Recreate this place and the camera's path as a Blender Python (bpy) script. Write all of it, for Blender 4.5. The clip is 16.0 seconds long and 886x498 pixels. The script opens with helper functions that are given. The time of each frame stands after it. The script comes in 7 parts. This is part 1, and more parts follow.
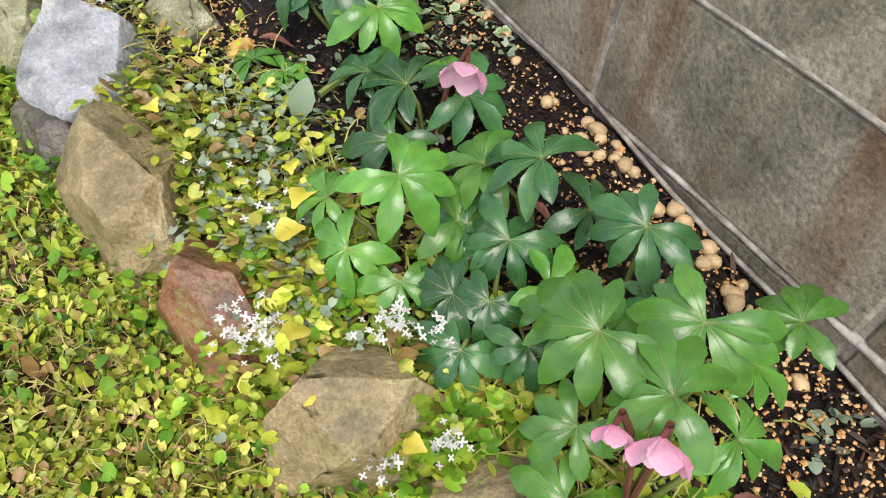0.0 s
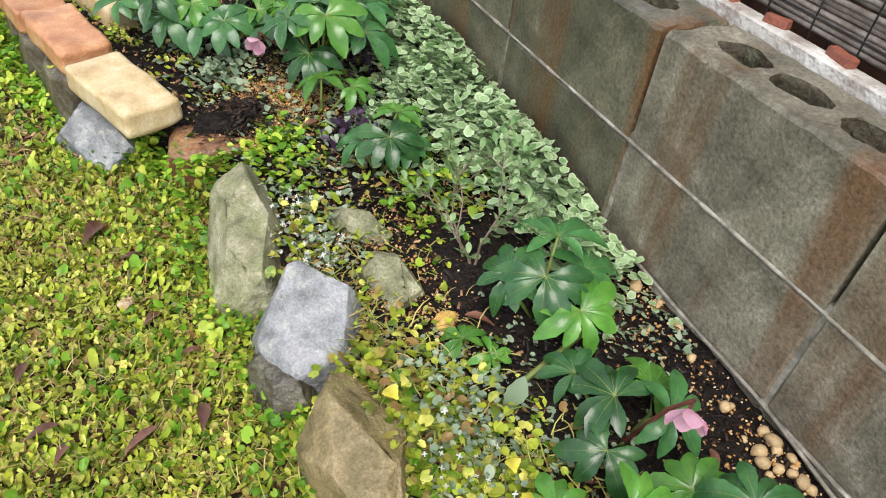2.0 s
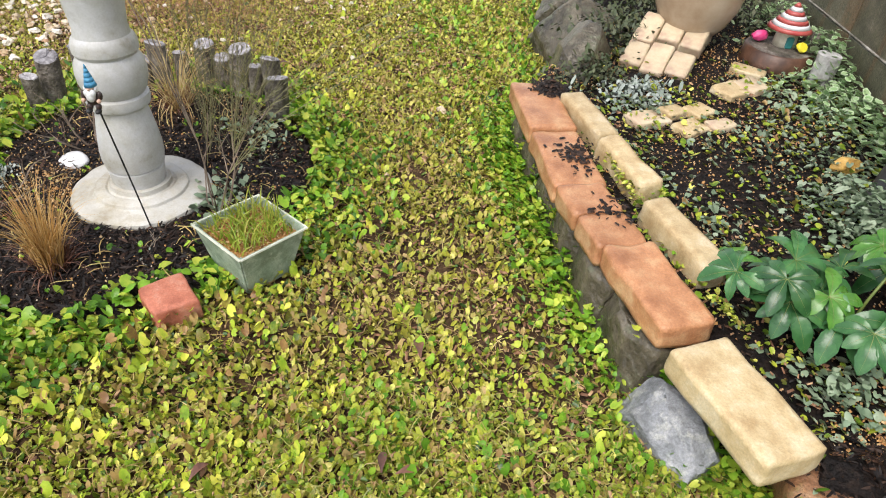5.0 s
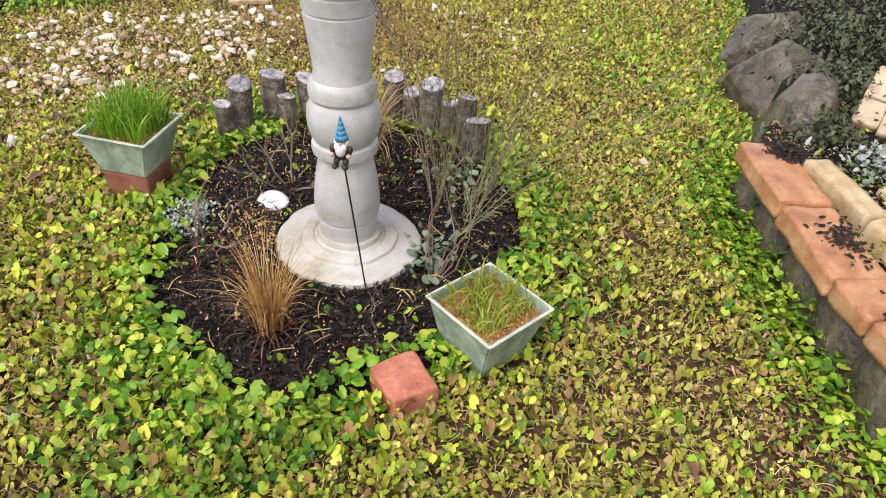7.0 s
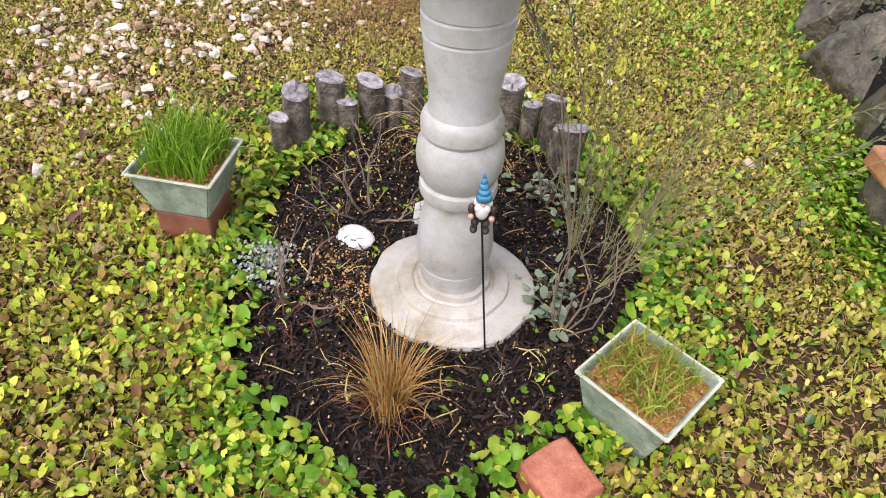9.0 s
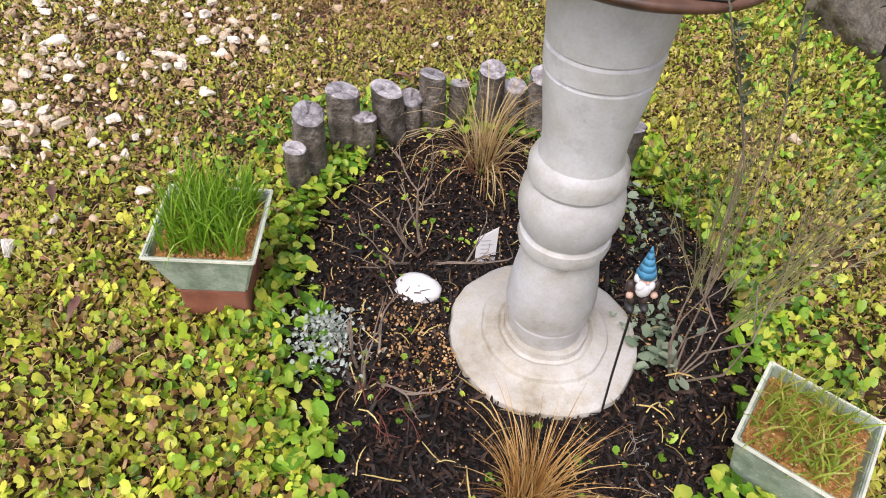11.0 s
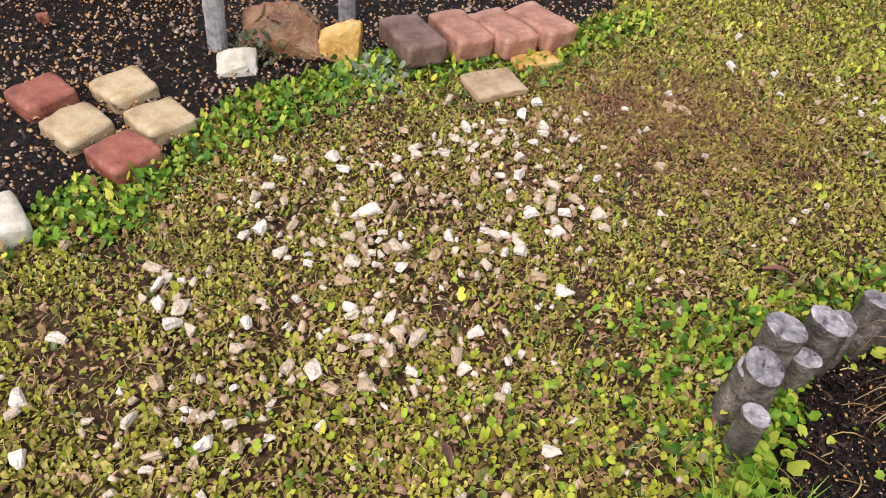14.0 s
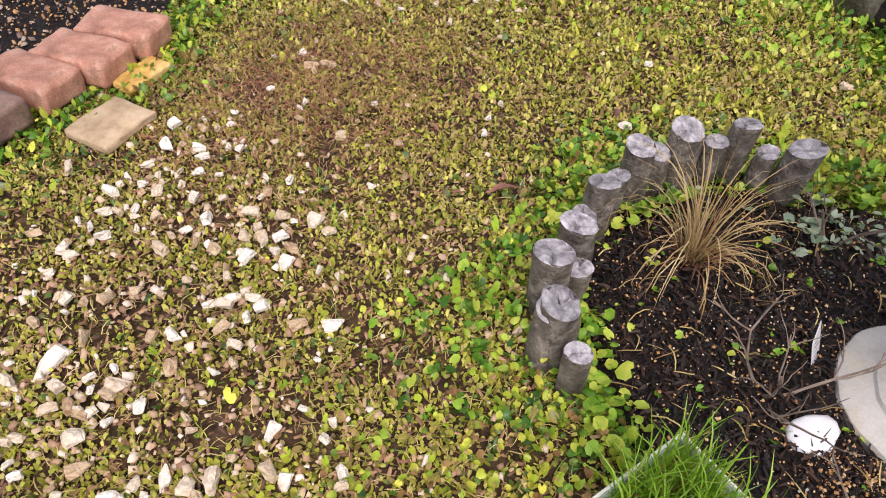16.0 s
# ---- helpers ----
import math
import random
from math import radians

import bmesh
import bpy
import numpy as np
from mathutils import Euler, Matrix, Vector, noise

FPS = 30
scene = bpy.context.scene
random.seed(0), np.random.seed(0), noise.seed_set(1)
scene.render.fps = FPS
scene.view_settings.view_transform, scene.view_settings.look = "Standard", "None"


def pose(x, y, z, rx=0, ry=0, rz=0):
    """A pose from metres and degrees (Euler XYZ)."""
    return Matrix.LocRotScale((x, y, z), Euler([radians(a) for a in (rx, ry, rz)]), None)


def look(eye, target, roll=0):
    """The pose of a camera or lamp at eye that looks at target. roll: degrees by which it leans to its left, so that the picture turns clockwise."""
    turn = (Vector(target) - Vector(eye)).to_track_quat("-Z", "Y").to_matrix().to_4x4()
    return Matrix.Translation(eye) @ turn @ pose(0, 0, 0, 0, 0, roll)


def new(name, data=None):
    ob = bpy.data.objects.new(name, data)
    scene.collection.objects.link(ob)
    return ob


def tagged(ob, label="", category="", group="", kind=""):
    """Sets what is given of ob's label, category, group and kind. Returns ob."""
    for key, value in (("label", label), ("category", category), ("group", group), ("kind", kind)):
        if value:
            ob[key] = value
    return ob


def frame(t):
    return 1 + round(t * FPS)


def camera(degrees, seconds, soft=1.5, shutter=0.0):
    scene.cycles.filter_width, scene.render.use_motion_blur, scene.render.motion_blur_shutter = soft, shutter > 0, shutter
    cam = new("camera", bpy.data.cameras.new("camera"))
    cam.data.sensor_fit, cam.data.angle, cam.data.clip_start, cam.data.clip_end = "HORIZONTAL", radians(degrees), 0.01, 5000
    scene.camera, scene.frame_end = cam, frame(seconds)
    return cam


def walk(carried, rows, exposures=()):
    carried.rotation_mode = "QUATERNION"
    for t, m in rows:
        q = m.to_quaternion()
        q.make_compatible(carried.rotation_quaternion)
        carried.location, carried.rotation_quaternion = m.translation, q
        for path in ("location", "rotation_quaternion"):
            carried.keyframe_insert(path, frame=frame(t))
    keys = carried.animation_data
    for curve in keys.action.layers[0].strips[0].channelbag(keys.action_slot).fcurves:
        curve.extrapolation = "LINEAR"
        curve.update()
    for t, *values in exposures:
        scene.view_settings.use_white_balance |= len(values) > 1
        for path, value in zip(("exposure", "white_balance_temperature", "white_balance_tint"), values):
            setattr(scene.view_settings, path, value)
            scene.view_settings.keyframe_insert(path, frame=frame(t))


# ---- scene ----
cam = camera(65.4, 16.0, 1.1)
PATH = [
    (0, (1.156, 1.158, 0.8), (1.891, 2.239, -0.714), 5.6),
    (0.5, (1.12, 1.173, 0.931), (1.852, 2.31, -0.543), 6.4),
    (1, (1.061, 1.216, 1.021), (1.793, 2.432, -0.387), 6.7),
    (1.5, (0.992, 1.308, 1.077), (1.748, 2.572, -0.275), 7.4),
    (2, (0.928, 1.402, 1.097), (1.682, 2.702, -0.223), 7.7),
    (2.5, (0.904, 1.545, 1.124), (1.617, 2.906, -0.156), 7.5),
    (3, (0.856, 1.686, 1.152), (1.482, 3.122, -0.092), 7.2),
    (3.5, (0.728, 1.81, 1.157), (1.228, 3.313, -0.065), 6.7),
    (4, (0.534, 1.94, 1.174), (0.862, 3.498, -0.036), 5.8),
    (4.5, (0.394, 2.026, 1.185), (0.569, 3.612, -0.021), 5.7),
    (5, (0.303, 2.169, 1.206), (0.352, 3.757, -0.009), 5.6),
    (5.2, (0.26, 2.201, 1.188), (0.281, 3.808, -0.003), 6.5),
    (7.3, (-0.231, 2.473, 1.178), (-0.359, 4.052, -0.043), 6.3),
    (7.5, (-0.261, 2.527, 1.181), (-0.386, 4.097, -0.052), 6.5),
    (8, (-0.322, 2.623, 1.173), (-0.45, 4.174, -0.082), 6.4),
    (8.5, (-0.406, 2.671, 1.173), (-0.496, 4.197, -0.116), 6.5),
    (9, (-0.543, 2.715, 1.181), (-0.588, 4.206, -0.151), 6.1),
    (9.2, (-0.579, 2.729, 1.174), (-0.617, 4.209, -0.17), 5.4),
    (11.3, (-0.987, 3.089, 1.164), (-0.758, 4.463, -0.271), 7.0),
    (11.5, (-1.061, 3.126, 1.17), (-0.817, 4.501, -0.262), 7.3),
    (12, (-1.21, 3.2, 1.196), (-0.975, 4.596, -0.217), 6.9),
    (12.5, (-1.334, 3.272, 1.192), (-1.145, 4.693, -0.203), 6.6),
    (13, (-1.475, 3.44, 1.204), (-1.364, 4.882, -0.178), 6.3),
    (13.5, (-1.585, 3.549, 1.198), (-1.528, 4.998, -0.18), 5.9),
    (14, (-1.725, 3.622, 1.198), (-1.654, 5.07, -0.181), 5.3),
    (14.5, (-1.834, 3.656, 1.194), (-1.66, 5.078, -0.202), 4.4),
    (15, (-1.855, 3.706, 1.181), (-1.501, 5.068, -0.24), 3.4),
    (15.5, (-1.813, 3.848, 1.182), (-1.222, 5.097, -0.265), 2.6),
    (16, (-1.733, 3.938, 1.181), (-0.883, 4.996, -0.288), 2.1),
]
walk(cam, [(t, look(eye, target, roll)) for t, eye, target, roll in PATH], [(0, 1.15, 6500, 14), (1.5, 1.08, 6500, 12), (3, 1.04, 6500, 9), (5, 1.0, 6500, 12), (8, 0.96, 6500, 19), (12, 0.84, 6500, 21), (13.5, 0.7, 6500, 21), (15.3, 0.67, 6500, 22), (16, 0.82, 6500, 22)])

# ---- world, sun ----
world = bpy.data.worlds.new("overcast_sky")
scene.world = world
world.use_nodes = True
wn, wl = world.node_tree.nodes, world.node_tree.links
sky = wn.new("ShaderNodeTexSky")
sky.sky_type, sky.sun_disc = 'NISHITA', False
sky.sun_elevation, sky.sun_rotation = radians(58), radians(215)
grey = wn.new("ShaderNodeHueSaturation")
grey.inputs["Saturation"].default_value = 0.3
wl.new(sky.outputs[0], grey.inputs["Color"])
wl.new(grey.outputs[0], wn["Background"].inputs["Color"])
wn["Background"].inputs["Strength"].default_value = 0.15
sun_data = bpy.data.lights.new("sun", 'SUN')
sun_data.energy, sun_data.angle, sun_data.color = 1.5, radians(35), (1.0, 0.95, 0.87)
sun = new("sun", sun_data)
sun.matrix_world = look((-4, -6, 12), (0, 0, 0))


# ---- materials ----
def surf(name, cols, scale=8.0, rough=0.6, bump=0.3, bscale=60.0, rand=0.0, island=0.0, metal=0.0, dist=0.003, large=0.25, thin=0.0, coat=0.0, spread=0.35, voronoi=False, spec=0.5, streak=None, speck=0.0, moss=None, sscale=190.0, by_object=0.0):
    """A node material: colours mixed by fine noise (or by island), large stains, random tone per object, relief."""
    m = bpy.data.materials.new(name)
    m.use_nodes = True
    n, l = m.node_tree.nodes, m.node_tree.links
    bsdf = n["Principled BSDF"]
    co = n.new("ShaderNodeTexCoord")
    fine = n.new("ShaderNodeTexNoise")
    fine.inputs["Scale"].default_value, fine.inputs["Detail"].default_value, fine.inputs["Roughness"].default_value = scale, 8, 0.65
    l.new(co.outputs["Object"], fine.inputs["Vector"])
    fac = n.new("ShaderNodeMapRange")
    fac.inputs["From Min"].default_value, fac.inputs["From Max"].default_value = 0.5 - spread / 2, 0.5 + spread / 2
    l.new(fine.outputs["Fac"], fac.inputs["Value"])
    src = fac.outputs[0]
    if island:
        geo = n.new("ShaderNodeNewGeometry")
        mix = n.new("ShaderNodeMix")
        mix.inputs[0].default_value = island
        l.new(src, mix.inputs[2])
        l.new(geo.outputs["Random Per Island"], mix.inputs[3])
        src = mix.outputs[0]
    if by_object:
        ob_info = n.new("ShaderNodeObjectInfo")
        ob_mix = n.new("ShaderNodeMix")
        ob_mix.inputs[0].default_value = by_object
        l.new(src, ob_mix.inputs[2])
        l.new(ob_info.outputs["Random"], ob_mix.inputs[3])
        src = ob_mix.outputs[0]
    ramp = n.new("ShaderNodeValToRGB")
    el = ramp.color_ramp.elements
    for i, c in enumerate(cols):
        p = i / max(1, len(cols) - 1)
        e = el[i] if i < 2 else el.new(p)
        e.position, e.color = p, (*c, 1)
    for i, c in enumerate(cols):
        p = i / max(1, len(cols) - 1)
        e = el[i]
        e.position, e.color = p, (*c, 1)
    l.new(src, ramp.inputs[0])
    big = n.new("ShaderNodeTexNoise")
    big.inputs["Scale"].default_value, big.inputs["Detail"].default_value = scale / 5.5, 4
    l.new(co.outputs["Object"], big.inputs["Vector"])
    br = n.new("ShaderNodeMapRange")
    br.inputs["From Min"].default_value, br.inputs["From Max"].default_value = 0.3, 0.7
    br.inputs["To Min"].default_value, br.inputs["To Max"].default_value = 1 - large, 1 + large * 0.5
    l.new(big.outputs["Fac"], br.inputs["Value"])
    tone = br.outputs[0]
    if rand:
        oi = n.new("ShaderNodeObjectInfo")
        rr = n.new("ShaderNodeMapRange")
        rr.inputs["To Min"].default_value, rr.inputs["To Max"].default_value = 1 - rand, 1 + rand
        l.new(oi.outputs["Random"], rr.inputs["Value"])
        mul = n.new("ShaderNodeMath")
        mul.operation = 'MULTIPLY'
        l.new(tone, mul.inputs[0])
        l.new(rr.outputs[0], mul.inputs[1])
        tone = mul.outputs[0]
    hsv = n.new("ShaderNodeHueSaturation")
    l.new(ramp.outputs[0], hsv.inputs["Color"])
    l.new(tone, hsv.inputs["Value"])
    colour = hsv.outputs[0]
    if streak:
        # rain stains that run down the face
        mp = n.new("ShaderNodeMapping")
        mp.inputs["Scale"].default_value = (9, 9, 0.9)
        l.new(co.outputs["Object"], mp.inputs["Vector"])
        oi2 = n.new("ShaderNodeObjectInfo")
        l.new(oi2.outputs["Location"], mp.inputs["Location"])
        st = n.new("ShaderNodeTexNoise")
        st.inputs["Scale"].default_value, st.inputs["Detail"].default_value = 1.0, 6
        l.new(mp.outputs[0], st.inputs["Vector"])
        sm = n.new("ShaderNodeMapRange")
        sm.inputs["From Min"].default_value, sm.inputs["From Max"].default_value, sm.inputs["To Max"].default_value = 0.52, 0.7, 0.8
        l.new(st.outputs["Fac"], sm.inputs["Value"])
        mx = n.new("ShaderNodeMix")
        mx.data_type = 'RGBA'
        l.new(sm.outputs[0], mx.inputs[0])
        l.new(colour, mx.inputs[6])
        mx.inputs[7].default_value = (*streak, 1)
        # dark pores and pale specks of the aggregate
        po = n.new("ShaderNodeTexVoronoi")
        po.inputs["Scale"].default_value = 70
        l.new(co.outputs["Object"], po.inputs["Vector"])
        pm = n.new("ShaderNodeMapRange")
        pm.inputs["From Min"].default_value, pm.inputs["From Max"].default_value, pm.inputs["To Min"].default_value, pm.inputs["To Max"].default_value = 0.05, 0.3, 0.78, 1.0
        l.new(po.outputs["Distance"], pm.inputs["Value"])
        h2 = n.new("ShaderNodeHueSaturation")
        l.new(mx.outputs[2], h2.inputs["Color"])
        l.new(pm.outputs[0], h2.inputs["Value"])
        colour = h2.outputs[0]
    if moss:
        # patches of lichen and moss
        mn = n.new("ShaderNodeTexNoise")
        mn.inputs["Scale"].default_value, mn.inputs["Detail"].default_value, mn.inputs["Roughness"].default_value = 17, 9, 0.75
        l.new(co.outputs["Object"], mn.inputs["Vector"])
        mr = n.new("ShaderNodeMapRange")
        mr.inputs["From Min"].default_value, mr.inputs["From Max"].default_value, mr.inputs["To Max"].default_value = 0.53, 0.63, 0.7
        l.new(mn.outputs["Fac"], mr.inputs["Value"])
        mm = n.new("ShaderNodeMix")
        mm.data_type = 'RGBA'
        l.new(mr.outputs[0], mm.inputs[0])
        l.new(colour, mm.inputs[6])
        mm.inputs[7].default_value = (*moss, 1)
        colour = mm.outputs[2]
    if speck:
        # fine mineral grain
        sn = n.new("ShaderNodeTexNoise")
        sn.inputs["Scale"].default_value, sn.inputs["Detail"].default_value, sn.inputs["Roughness"].default_value = sscale, 4, 0.8
        l.new(co.outputs["Object"], sn.inputs["Vector"])
        sr = n.new("ShaderNodeMapRange")
        sr.inputs["From Min"].default_value, sr.inputs["From Max"].default_value = 0.32, 0.68
        sr.inputs["To Min"].default_value, sr.inputs["To Max"].default_value = 1 - speck, 1 + speck
        l.new(sn.outputs["Fac"], sr.inputs["Value"])
        sh = n.new("ShaderNodeHueSaturation")
        l.new(colour, sh.inputs["Color"])
        l.new(sr.outputs[0], sh.inputs["Value"])
        colour = sh.outputs[0]
    l.new(colour, bsdf.inputs["Base Color"])
    rg = n.new("ShaderNodeMapRange")
    rg.inputs["To Min"].default_value, rg.inputs["To Max"].default_value = max(0.03, rough - 0.14), min(1, rough + 0.14)
    l.new(big.outputs["Fac"], rg.inputs["Value"])
    l.new(rg.outputs[0], bsdf.inputs["Roughness"])
    bsdf.inputs["Metallic"].default_value = metal
    bsdf.inputs["Specular IOR Level"].default_value = spec
    bsdf.inputs["Coat Weight"].default_value = coat
    if bump:
        tex = n.new("ShaderNodeTexVoronoi" if voronoi else "ShaderNodeTexNoise")
        tex.inputs["Scale"].default_value = bscale
        if not voronoi:
            tex.inputs["Detail"].default_value = 5
        l.new(co.outputs["Object"], tex.inputs["Vector"])
        bp = n.new("ShaderNodeBump")
        bp.inputs["Strength"].default_value, bp.inputs["Distance"].default_value = bump, dist
        l.new(tex.outputs["Distance" if voronoi else "Fac"], bp.inputs["Height"])
        l.new(bp.outputs[0], bsdf.inputs["Normal"])
    if thin:
        tr = n.new("ShaderNodeBsdfTranslucent")
        l.new(hsv.outputs[0], tr.inputs["Color"])
        ms = n.new("ShaderNodeMixShader")
        ms.inputs[0].default_value = thin
        l.new(bsdf.outputs[0], ms.inputs[1])
        l.new(tr.outputs[0], ms.inputs[2])
        l.new(ms.outputs[0], n["Material Output"].inputs["Surface"])
    return m


M_LAWN = surf("lawn_earth", [(0.02, 0.012, 0.007), (0.065, 0.037, 0.019), (0.12, 0.075, 0.038)], 30, 0.85, 0.8, 120, dist=0.008, spec=0.2)
M_SOIL = surf("dark_mulch_soil", [(0.003, 0.0022, 0.002), (0.009, 0.006, 0.005), (0.026, 0.016, 0.011)], 60, 0.7, 1.0, 90, dist=0.012, spec=0.2)
M_CHIP = surf("bark_chip", [(0.003, 0.0022, 0.002), (0.008, 0.005, 0.004), (0.02, 0.011, 0.007), (0.075, 0.036, 0.02)], 40, 0.6, 0.4, 200, island=0.8, spec=0.3)
M_GRIT = surf("tan_grit", [(0.3, 0.13, 0.035), (0.5, 0.27, 0.09), (0.6, 0.45, 0.25)], 30, 0.6, 0.2, 200, island=0.85)
M_TINY = surf("creeping_leaf_small", [(0.16, 0.085, 0.035), (0.13, 0.15, 0.018), (0.54, 0.51, 0.065), (0.35, 0.39, 0.038), (0.74, 0.66, 0.17), (0.21, 0.21, 0.025), (0.46, 0.45, 0.06), (0.52, 0.36, 0.16), (0.36, 0.37, 0.06), (0.2, 0.1, 0.045)], 45, 0.36, 0, island=0.88, thin=0.2, large=0.3, spec=0.28)
M_TINYG = surf("creeping_leaf_small_green", [(0.13, 0.07, 0.025), (0.09, 0.17, 0.014), (0.52, 0.56, 0.06), (0.26, 0.38, 0.03), (0.8, 0.74, 0.18), (0.11, 0.2, 0.016), (0.36, 0.42, 0.045), (0.34, 0.22, 0.08), (0.2, 0.12, 0.04)], 45, 0.34, 0, island=0.88, thin=0.2, large=0.3, spec=0.28)
M_LUSH = surf("creeping_leaf", [(0.03, 0.1, 0.01), (0.12, 0.28, 0.02), (0.29, 0.49, 0.04), (0.58, 0.62, 0.09), (0.18, 0.38, 0.03), (0.05, 0.15, 0.014)], 45, 0.32, 0, island=0.85, thin=0.25, large=0.3, spec=0.28)
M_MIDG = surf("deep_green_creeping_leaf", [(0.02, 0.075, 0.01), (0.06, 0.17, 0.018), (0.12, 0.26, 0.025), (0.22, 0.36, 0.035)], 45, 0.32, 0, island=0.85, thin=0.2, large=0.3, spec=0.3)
M_LUSHY = surf("yellowing_creeping_leaf", [(0.035, 0.1, 0.01), (0.25, 0.41, 0.03), (0.48, 0.6, 0.05), (0.8, 0.74, 0.11), (0.32, 0.48, 0.036), (0.48, 0.5, 0.05), (0.08, 0.17, 0.015), (0.46, 0.3, 0.1), (0.24, 0.12, 0.05), (0.38, 0.4, 0.05)], 45, 0.32, 0, island=0.88, thin=0.25, large=0.3, spec=0.28)
M_STEM = surf("dry_stem", [(0.2, 0.11, 0.04), (0.46, 0.33, 0.11), (0.58, 0.5, 0.19)], 20, 0.6, 0, island=0.9)
M_CONC = surf("concrete_block", [(0.065, 0.059, 0.041), (0.155, 0.142, 0.105), (0.235, 0.215, 0.163), (0.44, 0.41, 0.34)], 12, 0.6, 0.5, 140, rand=0.13, dist=0.004, large=0.5, spread=0.5, streak=(0.12, 0.055, 0.02), speck=0.5, sscale=110)
# Darker copy of the block concrete: shade put into the colour, with algae green.
M_CONC_SHADED = surf("shaded_algae_concrete", [(0.03, 0.03, 0.02), (0.08, 0.076, 0.052), (0.13, 0.119, 0.084), (0.25, 0.225, 0.165)], 12, 0.42, 0.5, 140, rand=0.12, dist=0.004, large=0.5, spread=0.5, streak=(0.14, 0.06, 0.02), speck=0.5, sscale=110, moss=(0.07, 0.07, 0.04))
M_MORT = surf("mortar", [(0.1, 0.09, 0.072), (0.22, 0.2, 0.165), (0.42, 0.4, 0.35)], 26, 0.85, 0.6, 200)
M_CREAM = surf("cream_brick", [(0.42, 0.29, 0.14), (0.56, 0.43, 0.24), (0.68, 0.58, 0.4)], 14, 0.5, 0.6, 130, rand=0.08, large=0.15, dist=0.003, speck=0.16)
M_ORANGE = surf("orange_brick", [(0.34, 0.14, 0.06), (0.5, 0.235, 0.11), (0.62, 0.39, 0.21)], 13, 0.45, 0.7, 120, rand=0.1, large=0.25, dist=0.003, speck=0.18)
M_RED = surf("red_brick", [(0.2, 0.06, 0.04), (0.32, 0.1, 0.06), (0.42, 0.2, 0.13)], 14, 0.6, 0.7, 130, rand=0.15, speck=0.25, moss=(0.2, 0.1, 0.06))
M_ROSE = surf("dusty_brick", [(0.25, 0.11, 0.07), (0.42, 0.2, 0.13), (0.52, 0.32, 0.23)], 13, 0.65, 0.7, 130, rand=0.15, speck=0.25, moss=(0.24, 0.14, 0.09))
M_SALM = surf("bright_red_brick", [(0.32, 0.09, 0.05), (0.5, 0.17, 0.1), (0.6, 0.32, 0.22)], 13, 0.6, 0.7, 130, speck=0.2)
M_DUSK = surf("dark_brick", [(0.1, 0.06, 0.045), (0.2, 0.12, 0.09), (0.3, 0.19, 0.15)], 14, 0.65, 0.7, 130, rand=0.1, speck=0.25, moss=(0.12, 0.1, 0.05))
M_RTAN = surf("tan_mossy_rock", [(0.13, 0.105, 0.04), (0.29, 0.22, 0.11), (0.42, 0.35, 0.23)], 9, 0.6, 0.9, 70, dist=0.007, large=0.35, speck=0.4, moss=(0.2, 0.19, 0.06))
M_RBRN = surf("brown_rock", [(0.1, 0.045, 0.02), (0.26, 0.12, 0.055), (0.42, 0.26, 0.14)], 10, 0.45, 0.9, 70, dist=0.007, large=0.35, speck=0.4, moss=(0.16, 0.15, 0.05))
M_RGRY = surf("blue_grey_rock", [(0.13, 0.135, 0.135), (0.25, 0.26, 0.275), (0.38, 0.38, 0.4)], 14, 0.5, 0.9, 70, dist=0.007, large=0.4, speck=0.28, moss=(0.4, 0.4, 0.36))
M_RMOS = surf("moss_green_rock", [(0.1, 0.105, 0.05), (0.25, 0.245, 0.14), (0.46, 0.43, 0.32)], 13, 0.7, 0.9, 70, dist=0.007, large=0.35, speck=0.4, moss=(0.2, 0.22, 0.09))
M_RDRK = surf("dark_wet_rock_and_core_shade", [(0.03, 0.025, 0.017), (0.09, 0.075, 0.05), (0.19, 0.16, 0.11)], 11, 0.4, 0.9, 70, dist=0.007, large=0.4, speck=0.4, moss=(0.12, 0.13, 0.08))
M_ROCH = surf("ochre_rock", [(0.4, 0.19, 0.04), (0.65, 0.4, 0.1), (0.7, 0.55, 0.25)], 18, 0.6, 0.7, 60, dist=0.008)
M_PALE = surf("pale_stone", [(0.5, 0.46, 0.33), (0.68, 0.64, 0.5), (0.78, 0.76, 0.68)], 18, 0.6, 0.6, 70, dist=0.006)
M_PEB = surf("white_pebble", [(0.42, 0.2, 0.09), (0.62, 0.44, 0.25), (0.74, 0.6, 0.42), (0.8, 0.72, 0.58), (0.84, 0.79, 0.69), (0.66, 0.49, 0.31)], 1.2, 0.55, 0.5, 3, rand=0.15, large=0.3, by_object=0.7, dist=0.05)
M_CASTB = surf("stained_cast_stone", [(0.26, 0.21, 0.13), (0.42, 0.39, 0.32), (0.5, 0.485, 0.44), (0.55, 0.54, 0.51)], 7, 0.5, 0.4, 90, large=0.3, spread=0.4, speck=0.1, moss=(0.42, 0.38, 0.29))
M_MARB = surf("white_cast_stone", [(0.28, 0.26, 0.2), (0.44, 0.43, 0.395), (0.51, 0.51, 0.505), (0.56, 0.56, 0.57)], 9, 0.45, 0.35, 90, large=0.2, spread=0.4, speck=0.08, moss=(0.39, 0.39, 0.38))
M_POT = surf("sage_green_pot", [(0.16, 0.2, 0.14), (0.27, 0.34, 0.26), (0.42, 0.49, 0.4)], 22, 0.55, 0.4, 70, large=0.3, spread=0.4, moss=(0.5, 0.54, 0.45), speck=0.2)
M_RIM = surf("cream_rim", [(0.5, 0.52, 0.42), (0.72, 0.74, 0.62)], 30, 0.5, 0.2, 90)
